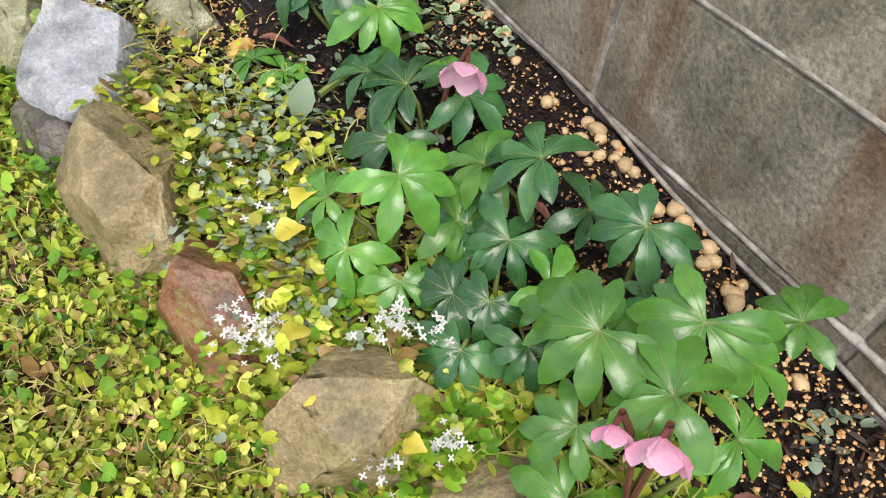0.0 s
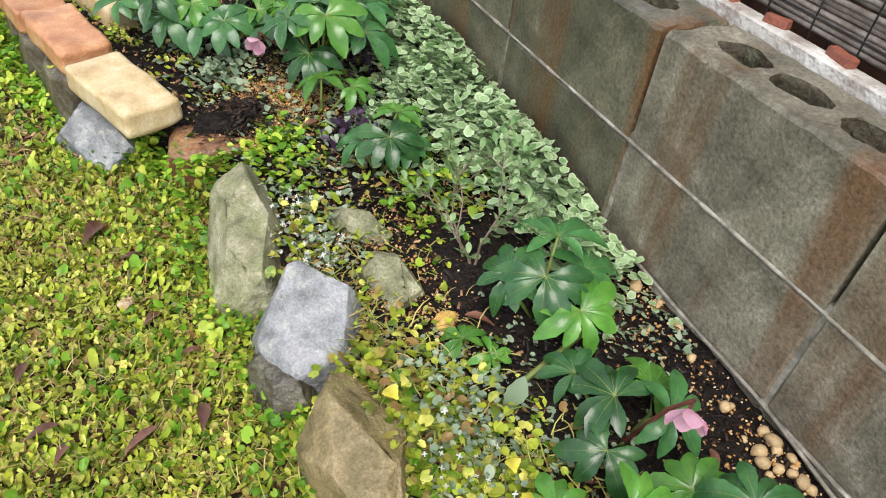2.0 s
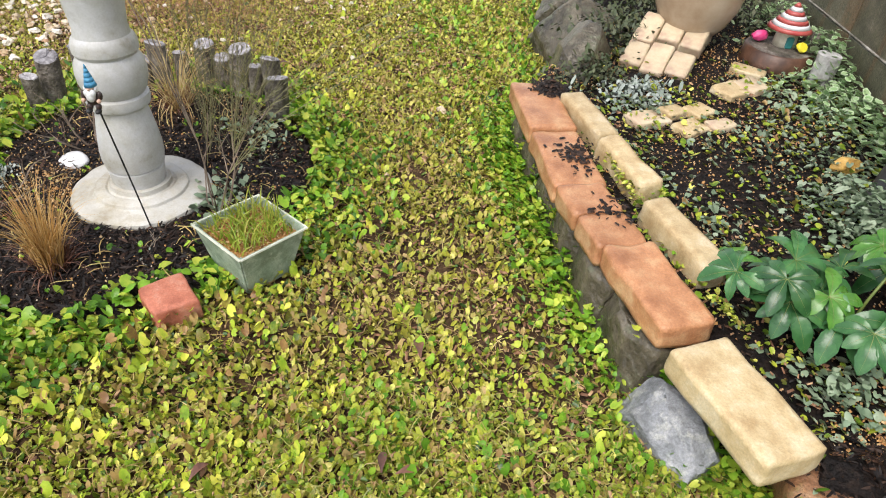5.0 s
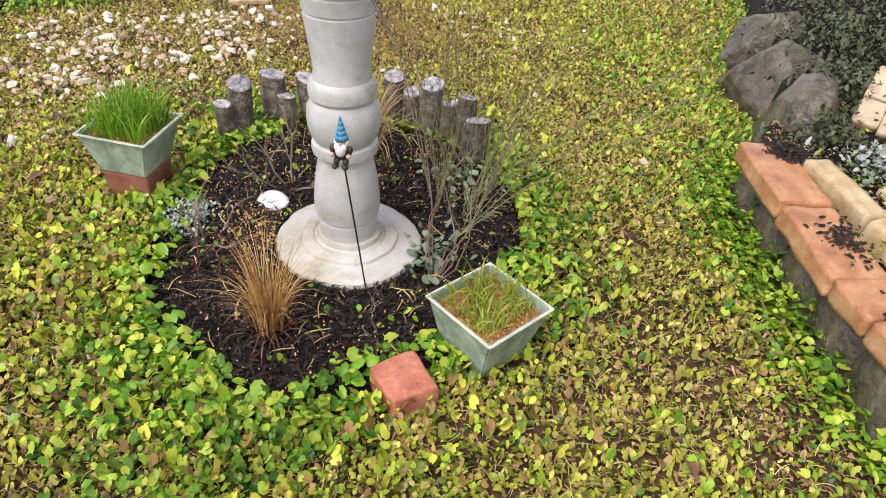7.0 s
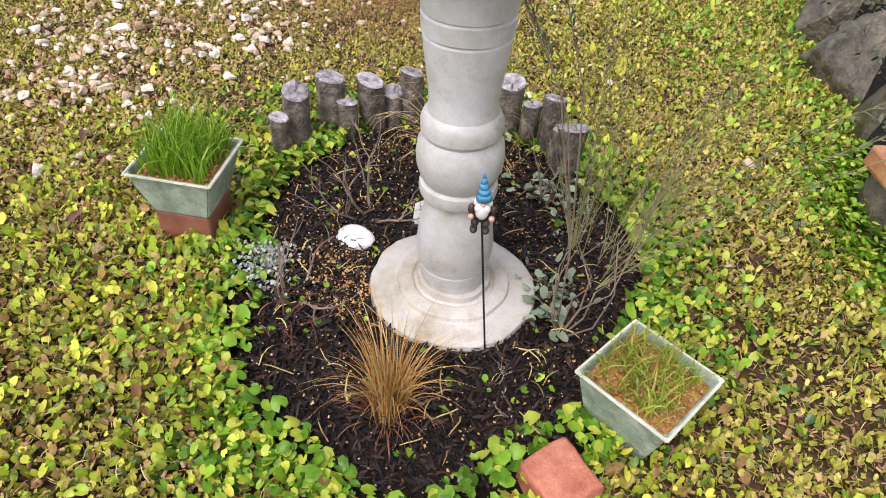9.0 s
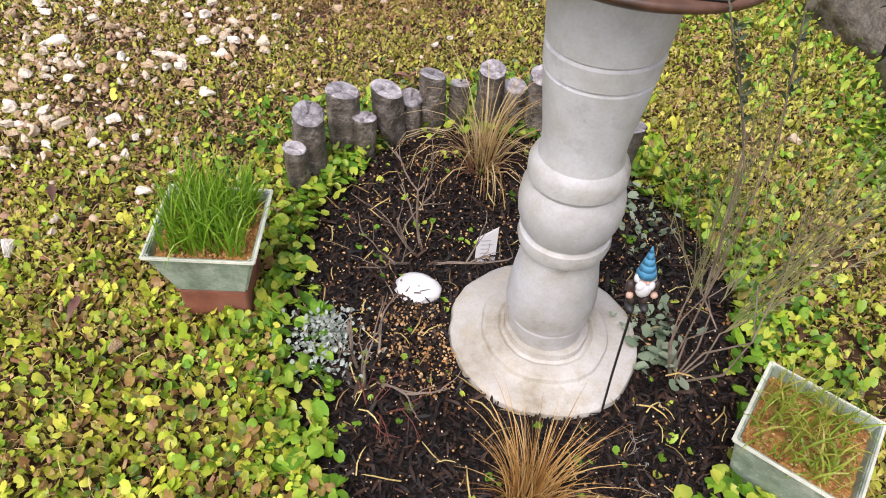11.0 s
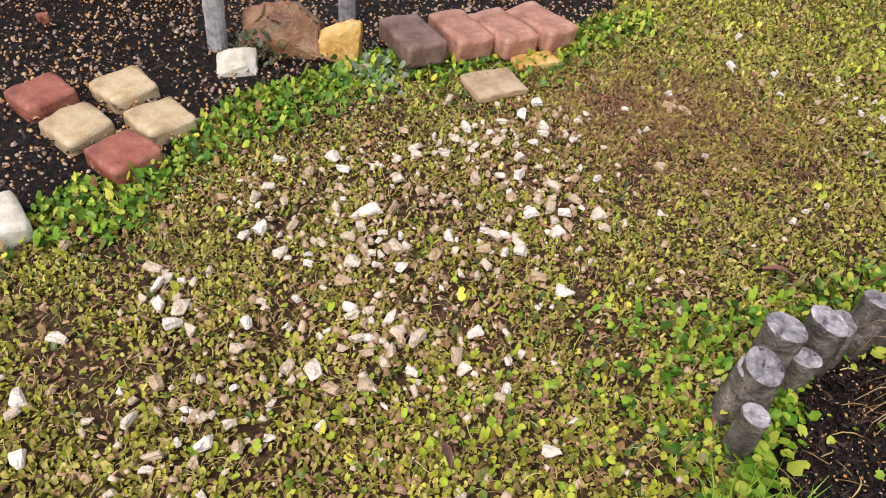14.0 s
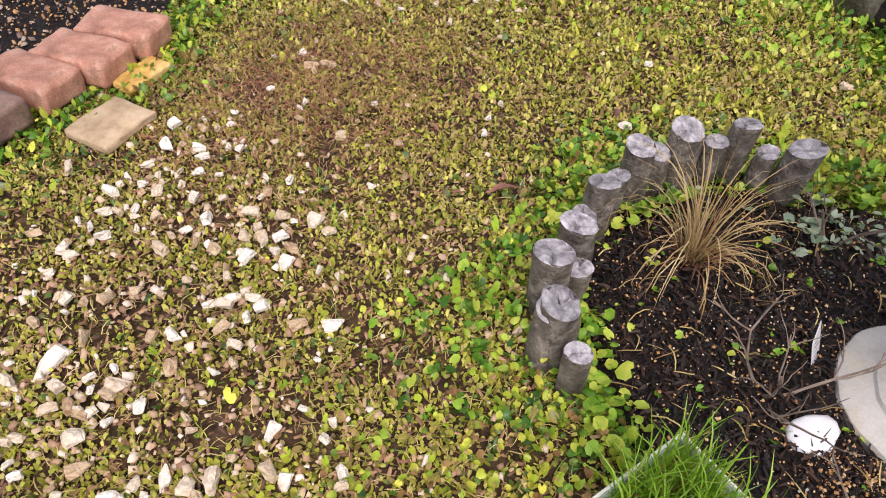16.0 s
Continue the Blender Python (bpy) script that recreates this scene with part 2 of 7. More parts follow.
M_TERR = surf("terracotta", [(0.24, 0.1, 0.06), (0.36, 0.16, 0.1), (0.46, 0.27, 0.2)], 7, 0.65, 0.3, 120, large=0.3)
M_LOG = surf("weathered_log", [(0.04, 0.033, 0.024), (0.15, 0.125, 0.1), (0.36, 0.32, 0.27)], 22, 0.7, 0.9, 120, rand=0.25, dist=0.008, large=0.45, speck=0.3, moss=(0.08, 0.075, 0.05))
M_LOGT = surf("weathered_log_top", [(0.1, 0.09, 0.095), (0.34, 0.32, 0.33), (0.62, 0.6, 0.61)], 34, 0.6, 0.8, 90, rand=0.2, dist=0.006, speck=0.25)
M_WHITE = surf("white_paint", [(0.62, 0.62, 0.62), (0.78, 0.78, 0.79)], 6, 0.35, 0.15, 40)
M_SLAT = surf("grey_reed", [(0.09, 0.07, 0.055), (0.2, 0.165, 0.14), (0.34, 0.3, 0.27)], 18, 0.6, 0.5, 140, rand=0.3)
M_IRON = surf("dark_iron", [(0.01, 0.01, 0.01), (0.03, 0.03, 0.03)], 30, 0.45, 0.2, 90, metal=0.5)
M_WOOD = surf("brown_wood", [(0.03, 0.014, 0.009), (0.08, 0.036, 0.02), (0.15, 0.075, 0.045)], 12, 0.45, 0.3, 80)
M_BLOCK = surf("brown_terracotta", [(0.14, 0.05, 0.028), (0.24, 0.085, 0.05), (0.3, 0.13, 0.085)], 9, 0.6, 0.3, 100)
M_ROUGHW = surf("rough_white_concrete", [(0.3, 0.25, 0.22), (0.55, 0.52, 0.48), (0.7, 0.69, 0.66)], 16, 0.8, 0.8, 90, dist=0.008)
M_TANP = surf("tan_pebble", [(0.3, 0.19, 0.09), (0.5, 0.35, 0.18), (0.6, 0.46, 0.28)], 30, 0.5, 0.3, 100, rand=0.2)
M_BLACKP = surf("black_plastic", [(0.008, 0.008, 0.008), (0.02, 0.02, 0.02)], 20, 0.5, 0.2, 60)
M_GLAZE = surf("mauve_glazed_panel", [(0.1, 0.065, 0.045), (0.19, 0.15, 0.135), (0.27, 0.24, 0.24)], 9, 0.3, 0.1, 30, large=0.3)


# ---- building blocks ----
def part(name, bm, material, parent=None, label="", smooth=False):
    me = bpy.data.meshes.new(name)
    bm.to_mesh(me)
    bm.free()
    for mt in (material if isinstance(material, (list, tuple)) else [material]):
        me.materials.append(mt)
    if smooth:
        me.polygons.foreach_set("use_smooth", [True] * len(me.polygons))
    ob = new(name, me)
    ob.parent = parent
    if label:
        ob["label"] = label
    return ob


def thing(name, label, category, at=(0, 0, 0), rz=0.0, group="", kind=""):
    ob = new(name)
    ob.matrix_world = pose(*at, 0, 0, rz)
    return tagged(ob, label, category, group, kind)


def raw_mesh(name, verts, faces, mats, smooth=False, mi=None):
    me = bpy.data.meshes.new(name)
    me.from_pydata(verts, [], faces)
    for mt in mats:
        me.materials.append(mt)
    if mi is not None:
        me.polygons.foreach_set("material_index", mi)
    if smooth:
        me.polygons.foreach_set("use_smooth", [True] * len(me.polygons))
    return me


def box_bm(x0, y0, z0, x1, y1, z1, bevel=0.0, seg=1):
    bm = bmesh.new()
    bmesh.ops.create_cube(bm, size=1)
    for v in bm.verts:
        v.co = Vector((x0 + (v.co.x + .5) * (x1 - x0), y0 + (v.co.y + .5) * (y1 - y0), z0 + (v.co.z + .5) * (z1 - z0)))
    if bevel:
        bmesh.ops.bevel(bm, geom=bm.edges[:], offset=bevel, segments=seg, affect='EDGES', profile=0.6)
    return bm


def rough_box(l, w, h, seed, bevel=0.012, amp=0.006):
    """A brick or paver, base at z 0, with rounded uneven edges."""
    bm = box_bm(-l / 2, -w / 2, 0, l / 2, w / 2, h)
    bmesh.ops.subdivide_edges(bm, edges=bm.edges[:], cuts=3, use_grid_fill=True)
    sharp = [e for e in bm.edges if len(e.link_faces) == 2 and e.calc_face_angle() > 1]
    bmesh.ops.bevel(bm, geom=sharp, offset=bevel, segments=2, affect='EDGES', profile=0.6, clamp_overlap=True)
    o = Vector((seed * 7.3, seed * 3.1, seed))
    for v in bm.verts:
        v.co += noise.noise_vector(v.co * 14 + o) * amp + noise.noise_vector(v.co * 45 + o) * amp * 0.35
    return bm


def rock_bm(dims, seed, facets=9, amp=0.14, sub=4):
    """A stone: a ball cut by random planes, with noise; dims are its full sizes, base at z 0."""
    rnd = random.Random(seed)
    bm = bmesh.new()
    bmesh.ops.create_icosphere(bm, subdivisions=sub, radius=1)
    planes = []
    for _ in range(facets):
        d = Vector((rnd.uniform(-1, 1), rnd.uniform(-1, 1), rnd.uniform(-0.6, 1))).normalized()
        planes.append((d, rnd.uniform(0.55, 0.85)))
    o = Vector((seed * 1.7, seed * 2.9, seed * 0.6))
    for v in bm.verts:
        for d, h in planes:
            k = v.co.dot(d) - h
            if k > 0:
                v.co -= d * k * 0.97
        v.co += v.co.normalized() * (noise.noise(v.co * 1.7 + o) * amp + noise.noise(v.co * 4 + o) * 0.085 + noise.noise(v.co * 13 + o) * 0.03 + noise.noise(v.co * 28 + o) * 0.014)
    lo = Vector([min(v.co[i] for v in bm.verts) for i in range(3)])
    hi = Vector([max(v.co[i] for v in bm.verts) for i in range(3)])
    for v in bm.verts:
        for i in range(3):
            f = (v.co[i] - lo[i]) / (hi[i] - lo[i])
            v.co[i] = (f - (0.5 if i < 2 else 0)) * dims[i]
    return bm


def facet_rock(dims, planes, seed, cuts=4, lump=0.05, soft=0.1):
    """A broken stone: a block trimmed by planes (bearing, rise, distance), softened and roughened; base at z 0."""
    bm = bmesh.new()
    bmesh.ops.create_cube(bm, size=2)
    for az, el, h in planes:
        no = Vector((math.cos(radians(az)) * math.cos(radians(el)), math.sin(radians(az)) * math.cos(radians(el)), math.sin(radians(el))))
        res = bmesh.ops.bisect_plane(bm, geom=bm.verts[:] + bm.edges[:] + bm.faces[:], plane_co=no * h, plane_no=no, clear_outer=True)
        rim = [g for g in res["geom_cut"] if isinstance(g, bmesh.types.BMEdge)]
        if rim:
            bmesh.ops.edgenet_fill(bm, edges=rim)
    if soft:
        bmesh.ops.bevel(bm, geom=bm.edges[:], offset=soft, segments=2, affect='EDGES', profile=0.5, clamp_overlap=True)
    bmesh.ops.triangulate(bm, faces=bm.faces[:])
    for _ in range(cuts):
        long = [e for e in bm.edges if e.calc_length() > 0.16]
        if long:
            bmesh.ops.subdivide_edges(bm, edges=long, cuts=1)
            bmesh.ops.triangulate(bm, faces=[f for f in bm.faces if len(f.verts) > 3])
    bmesh.ops.recalc_face_normals(bm, faces=bm.faces[:])
    bm.normal_update()
    o = Vector((seed * 1.7, seed * 2.9, seed * 0.6))
    if lump:
        for v in bm.verts:
            v.co += v.normal * (noise.noise(v.co * 1.6 + o) * lump + noise.noise(v.co * 5 + o) * lump * 0.7 + noise.noise(v.co * 14 + o) * lump * 0.35)
    lo = Vector([min(v.co[i] for v in bm.verts) for i in range(3)])
    hi = Vector([max(v.co[i] for v in bm.verts) for i in range(3)])
    for v in bm.verts:
        for i in range(3):
            v.co[i] = ((v.co[i] - lo[i]) / (hi[i] - lo[i]) - (0.5 if i < 2 else 0)) * dims[i]
    return bm


def lathe_bm(profile, seg=48, close=True):
    bm = bmesh.new()
    rings = []
    for r, z in profile:
        if r < 1e-4:
            rings.append([bm.verts.new((0, 0, z))])
        else:
            rings.append([bm.verts.new((r * math.cos(2 * math.pi * i / seg), r * math.sin(2 * math.pi * i / seg), z)) for i in range(seg)])
    for a, b in zip(rings, rings[1:]):
        for i in range(seg):
            j = (i + 1) % seg
            if len(a) == 1 and len(b) > 1:
                bm.faces.new((a[0], b[j], b[i]))
            elif len(b) == 1 and len(a) > 1:
                bm.faces.new((a[i], a[j], b[0]))
            elif len(a) > 1:
                bm.faces.new((a[i], a[j], b[j], b[i]))
    bmesh.ops.recalc_face_normals(bm, faces=bm.faces[:])
    return bm


def tube_into(bm, pts, r0, r1, seg=6):
    """Adds a tapered tube along pts to bm."""
    pts = [Vector(p) for p in pts]
    rings = []
    for i, p in enumerate(pts):
        d = (pts[min(i + 1, len(pts) - 1)] - pts[max(i - 1, 0)]).normalized()
        u = d.orthogonal().normalized()
        w = d.cross(u)
        r = r0 + (r1 - r0) * i / (len(pts) - 1)
        rings.append([bm.verts.new(p + (u * math.cos(2 * math.pi * k / seg) + w * math.sin(2 * math.pi * k / seg)) * r) for k in range(seg)])
    for a, b in zip(rings, rings[1:]):
        for k in range(seg):
            bm.faces.new((a[k], a[(k + 1) % seg], b[(k + 1) % seg], b[k]))
    bm.faces.new(rings[0][::-1])
    bm.faces.new(rings[-1])


def scatter_mesh(name, tv, tf, pos, rz, tilt, size, mats, tmi=None, smooth=False):
    """One mesh of many copies of a small template (or of several with the same faces): pos (n,3), turn about z, tilt (n,2), size (n)."""
    tv, n = np.array(tv, float), len(pos)
    if tv.ndim == 2:
        tv = tv[None]
    k = tv.shape[1]
    pick = np.random.default_rng(n).integers(0, len(tv), n)
    c, s = np.cos(rz)[:, None], np.sin(rz)[:, None]
    x, y, z = tv[pick, :, 0], tv[pick, :, 1], tv[pick, :, 2]
    px = c * x - s * y
    py = s * x + c * y
    pz = z + px * tilt[:, :1] + py * tilt[:, 1:]
    v = np.stack([px, py, pz], 2) * size[:, None, None] + pos[:, None, :]
    v = v.reshape(-1, 3)
    nf = len(tf[0])
    f = (np.array(tf)[None] + (np.arange(n) * k)[:, None, None]).reshape(-1, nf)
    me = bpy.data.meshes.new(name)
    me.vertices.add(len(v))
    me.vertices.foreach_set("co", v.ravel())
    me.loops.add(f.size)
    me.loops.foreach_set("vertex_index", f.ravel().astype(np.int32))
    me.polygons.add(len(f))
    me.polygons.foreach_set("loop_start", np.arange(0, f.size, nf, dtype=np.int32))
    for mt in mats:
        me.materials.append(mt)
    if tmi is not None:
        me.polygons.foreach_set("material_index", np.tile(tmi, n).astype(np.int32))
    if smooth:
        me.polygons.foreach_set("use_smooth", np.ones(len(f), bool))
    me.update(calc_edges=True)
    return me


# ---- plan: edges of the beds and heights of the earth ----
WALL_X = 1.82
WALL_Y0, BLOCK = 2.272, 0.497
EDGE_Y = [-1.0, 1.0, 1.3, 1.55, 1.9, 2.3, 2.6, 2.95, 3.05, 3.25, 3.55, 4.1, 4.5, 5.0, 5.6, 6.5, 9.0]
EDGE_X = [1.7, 1.56, 1.45, 1.36, 1.24, 1.19, 1.15, 1.12, 1.02, 0.92, 0.8, 0.68, 0.64, 0.85, 0.95, 1.1, 1.3]
FAR_X = [-9.0, -3.1, -2.72, -2.66, -2.45, -2.35, -1.9, -1.3, -1.0, -0.6, 0.5]
FAR_Y = [4.2, 4.55, 4.78, 4.98, 5.1, 5.42, 5.82, 5.98, 6.3, 7.0, 9.0]
RING_C, RING_R = (-0.58, 3.985), (0.505, 0.66)


def edge_x(y):
    return np.interp(y, EDGE_Y, EDGE_X)


def far_y(x):
    return np.interp(x, FAR_X, FAR_Y)


def ring_d(x, y):
    """Under 1 inside the round bed."""
    return np.hypot((x - RING_C[0]) / RING_R[0], (y - RING_C[1]) / RING_R[1])


def bed_z(x, y):
    """Height of the earth in the long bed by the wall."""
    u = np.clip((x - edge_x(y)) / (WALL_X - edge_x(y)), 0, 1)
    lo = np.interp(y, [1.0, 2.3, 3.0, 3.4, 6], [0.06, 0.09, 0.12, 0.17, 0.2])
    hi = np.interp(y, [1.0, 1.8, 2.3, 3.4, 6], [0.09, 0.15, 0.17, 0.21, 0.24])
    return lo + (hi - lo) * np.minimum(u * 1.4, 1)


# ---- ground ----
def grid_ob(name, xs, ys, zf, mat, label, category, keep=None):
    verts = [(x, y, zf(x, y)) for y in ys for x in xs]
    nx = len(xs)
    faces = []
    for j in range(len(ys) - 1):
        for i in range(nx - 1):
            q = (j * nx + i, j * nx + i + 1, (j + 1) * nx + i + 1, (j + 1) * nx + i)
            if keep is None or any(keep(verts[k][0], verts[k][1]) for k in q):
                faces.append(q)
    ob = new(name, raw_mesh(name, verts, faces, [mat], True))
    return tagged(ob, label, category, kind="structure")


def lawn_z(x, y):
    near = -4.5 < x < 3 and -1 < y < 8
    dip = 0.03 * math.exp(-((x - 1.14) ** 2 + (y - 1.1) ** 2) / 0.06)
    return -dip + noise.noise(Vector((x * 2.2, y * 2.2, 0))) * 0.008 + noise.noise(Vector((x * 9, y * 9, 4))) * 0.004 - 0.006 if near else -0.01


fine_x = [-80, -30, -12, -7] + [-4.5 + 0.06 * i for i in range(126)] + [5, 12, 30, 80]
fine_y = [-80, -30, -10, -4] + [-1 + 0.06 * i for i in range(151)] + [12, 30, 80]
ground = grid_ob("ground", fine_x, fine_y, lawn_z, M_LAWN, "brown earth under a lawn of creeping leaves", "ground")
ground.data.materials.append(surf("distant_creeping_lawn", [(0.045, 0.03, 0.013), (0.11, 0.1, 0.017), (0.19, 0.165, 0.03), (0.14, 0.135, 0.022), (0.26, 0.21, 0.045)], 60, 0.7, 1.0, 110, dist=0.02, large=0.35))
for f in ground.data.polygons:
    c = f.center
    jag = 0.25 * noise.noise(Vector((c.x * 3, c.y * 3, 0)))
    if not (-3.3 + 2 * jag < c.x < 2 and 0.8 + 2 * jag < c.y < 7.25 + 2 * jag):
        f.material_index = 1


def bed_mesh_z(x, y):
    return float(bed_z(x, y)) + noise.noise(Vector((x * 7, y * 7, 1))) * 0.014 + noise.noise(Vector((x * 25, y * 25, 2))) * 0.006


rows = [-1 + 0.03 * i for i in range(290)]
verts, faces, NU = [], [], 36
for y in rows:
    e = float(edge_x(y))
    verts.append((e - 0.05, y, -0.03))
    for i in range(NU):
        x = e + (2.6 - e) * (i / (NU - 1)) if y > 6 else e + (WALL_X + 0.02 - e) * (i / (NU - 1))
        verts.append((x, y, bed_mesh_z(x, y)))
W = NU + 1
for j in range(len(rows) - 1):
    for i in range(W - 1):
        faces.append((j * W + i, j * W + i + 1, (j + 1) * W + i + 1, (j + 1) * W + i))
tagged(new("garden_bed_soil", raw_mesh("garden_bed_soil", verts, faces, [M_SOIL], True)), "dark damp mulch soil of the bed along the wall", "soil", kind="structure")


def ring_z(x, y):
    d = float(ring_d(x, y))
    return max(-0.02, 0.028 * (1 - d ** 6)) + noise.noise(Vector((x * 14, y * 14, 8))) * 0.008 + noise.noise(Vector((x * 40, y * 40, 8))) * 0.004


grid_ob("round_bed_soil", [-1.2 + 0.025 * i for i in range(54)], [3.2 + 0.025 * i for i in range(66)], ring_z, M_SOIL, "dark damp mulch soil of the round bed", "soil", lambda x, y: ring_d(x, y) < 1.0)


def far_z(x, y):
    return min(0.022, max(-0.03, (y - float(far_y(x))) * 0.3)) + noise.noise(Vector((x * 9, y * 9, 5))) * 0.012


grid_ob("far_bed_soil", [-6 + 0.06 * i for i in range(110)], [4.2 + 0.06 * i for i in range(80)], far_z, M_SOIL, "dark soil of the bed beyond the lawn", "soil", lambda x, y: y > far_y(x) - 0.05 and x > -4.3 + 0.2 * math.sin(4 * y) and y < 7.2 + 0.15 * math.sin(5 * x))

# ---- block wall ----
wall = thing("wall_east", "low wall of weathered grey hollow concrete blocks", "wall", kind="structure")
Z0, Z1, Z2, BACK = 0.165, 0.397, 0.628, 1.978


def plain_block(seed):
    bm = box_bm(0, -BLOCK / 2 + 0.005, 0, BACK - WALL_X, BLOCK / 2 - 0.005, Z1 - Z0 - 0.009)
    bmesh.ops.subdivide_edges(bm, edges=bm.edges[:], cuts=3, use_grid_fill=True)
    sharp = [e for e in bm.edges if e.calc_face_angle() > 1]
    bmesh.ops.bevel(bm, geom=sharp, offset=0.005, segments=1, affect='EDGES')
    for v in bm.verts:
        v.co += noise.noise_vector(v.co * 20 + Vector((seed, 0, 0))) * 0.002
    return bm


def hollow_block(seed):
    """Block with three rounded cores open at its top."""
    rnd = random.Random(seed)
    bm = bmesh.new()
    h, th, hl = Z2 - Z1 - 0.004, BACK - WALL_X, BLOCK / 2 - 0.005
    outer = []
    for (ax, ay), (bx, by), n in (((0, -hl), (th, -hl), 8), ((th, -hl), (th, hl), 22), ((th, hl), (0, hl), 8), ((0, hl), (0, -hl), 22)):
        for i in range(n):
            f = i / n
            outer.append(((ax + (bx - ax) * f), (ay + (by - ay) * f)))
    cx, cy = th / 2, 0.0
    top = [bm.verts.new((x + (cx - x) * 0.07 + rnd.uniform(-.002, .002), y + (cy - y) * 0.02 + rnd.uniform(-.002, .002), h + rnd.uniform(-.003, .001))) for x, y in outer]
    mid = [bm.verts.new((x, y, h - 0.009 + rnd.uniform(-.004, .002))) for x, y in outer]
    low = [bm.verts.new((x, y, 0)) for x, y in outer]
    n = len(outer)
    for i in range(n):
        j = (i + 1) % n
        bm.faces.new((mid[i], mid[j], top[j], top[i]))
        bm.faces.new((low[i], low[j], mid[j], mid[i]))
    edges = [bm.edges.get((top[i], top[(i + 1) % n])) for i in range(n)]
    for oy in (-0.125, 0.005, 0.135):
        loop, deep = [], []
        for i in range(16):
            a = 2 * math.pi * i / 16
            r = 1 + rnd.uniform(-.14, .12)
            px, py = 0.08 + 0.034 * r * math.cos(a), oy + 0.054 * r * math.copysign(abs(math.sin(a)) ** 0.8, math.sin(a))
            loop.append(bm.verts.new((px, py, h - rnd.uniform(0, .004))))
            deep.append(bm.verts.new((px, py, 0.04)))
        # Core walls and floor take the dark colour in place of shade down the hole.
        for i in range(16):
            j = (i + 1) % 16
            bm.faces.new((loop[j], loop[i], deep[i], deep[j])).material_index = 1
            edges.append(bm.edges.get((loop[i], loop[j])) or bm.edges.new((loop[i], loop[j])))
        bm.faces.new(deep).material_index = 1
    bmesh.ops.triangle_fill(bm, edges=edges, use_beauty=True)
    bmesh.ops.recalc_face_normals(bm, faces=bm.faces[:])
    return bm


plain = [part("block", plain_block(s), m) for m in (M_CONC, M_CONC_SHADED) for s in (1, 2, 3)]
hollow = [part("block", hollow_block(s), [m, M_RDRK]) for m in (M_CONC, M_CONC_SHADED) for s in (4, 5, 6)]
for pool, z in ((plain, Z0), (plain, Z0 - 0.232), (hollow, Z1)):
    for k in range(-7, 9):
        y = WALL_Y0 + BLOCK * (k + 0.5)
        damp = 3 if k >= 0 else 0  # the far blocks get the copy with shade and algae green in its colour
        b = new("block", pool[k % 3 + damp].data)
        b.parent = wall
        b.matrix_world = pose(WALL_X + (0.0015 if k % 2 else 0), y, z)
for b in plain + hollow:
    bpy.data.objects.remove(b)
part("mortar_core", box_bm(WALL_X + 0.006, WALL_Y0 - 7 * BLOCK, -0.1, BACK - 0.006, WALL_Y0 + 9 * BLOCK, Z1 + 0.012), M_MORT, wall, "grey mortar in the joints")
# mortar squeezed out of the bed joints, broken in places
for zc in (Z1 - 0.004, Z0 - 0.004):
    bm, prev = bmesh.new(), None
    for i in range(700):
        yb = WALL_Y0 - 4 * BLOCK + 0.01 * i
        k = noise.noise(Vector((yb * 9, zc * 40, 2))) + 0.6 * noise.noise(Vector((yb * 37, zc * 40, 5)))
        out, hh = max(0.0004, 0.0035 + 0.004 * k), 0.006 + 0.003 * k
        up = 0.002 * noise.noise(Vector((yb * 5, zc, 9)))
        ring = [bm.verts.new((WALL_X + 0.008 if j in (0, 4) else WALL_X - out * (1 if j == 2 else 0.6), yb, zc + up + hh * (j - 2) / 2)) for j in range(5)]
        if prev:
            for j in range(4):
                bm.faces.new((prev[j], ring[j], ring[j + 1], prev[j + 1]))
        prev = ring
    bmesh.ops.recalc_face_normals(bm, faces=bm.faces[:])
    part("mortar_bead", bm, M_MORT, wall, "pale uneven mortar squeezed from the joint", True)
part("footing", box_bm(WALL_X - 0.012, WALL_Y0 - 7 * BLOCK, -0.1, WALL_X + 0.004, WALL_Y0 + 9 * BLOCK, 0.1, 0.004), M_MORT, wall, "thin concrete footing")

# ---- behind the wall ----
tagged(part("sill_strip", box_bm(BACK + 0.004, -1.2, 0.5, 2.018, 6.5, 0.645, 0.004), M_ROUGHW), "rough whitish concrete strip behind the block wall", "strip", kind="structure")
fence = thing("reed_fence", "weathered grey-brown fence of thin horizontal reeds", "fence", kind="structure")


def reed_bm(seed):
    bm = bmesh.new()
    tube_into(bm, [(noise.noise(Vector((k * 0.7, seed, 0))) * 0.003, -1.75 + 0.25 * k, noise.noise(Vector((k * 0.9, seed, 7))) * 0.003) for k in range(15)], 0.0066, 0.0052, 7)
    return bm


reeds = [part("reed", reed_bm(3.1 * k), M_SLAT, smooth=True) for k in range(5)]
rnd = random.Random(77)
for i in range(62):
    o = new("reed", reeds[i % 5].data)
    o.parent = fence
    o.matrix_world = pose(2.045 + rnd.uniform(-.004, .004), 0.7 + rnd.uniform(-.02, .02), 0.652 + 0.0105 * i, 0, 0, rnd.choice((0, 180)) + rnd.uniform(-.25, .25))
for o in reeds:
    bpy.data.objects.remove(o)
part("backing", box_bm(2.06, -1.0, 0.4, 2.066, 2.48, 1.3, 0.001), M_WOOD, fence, "dark boards behind the reeds")
for y in (-0.9, 0.2, 1.3, 2.4):
    part("fence_post", box_bm(2.068, y, 0.4, 2.11, y + 0.05, 1.3, 0.004), M_SLAT, fence)
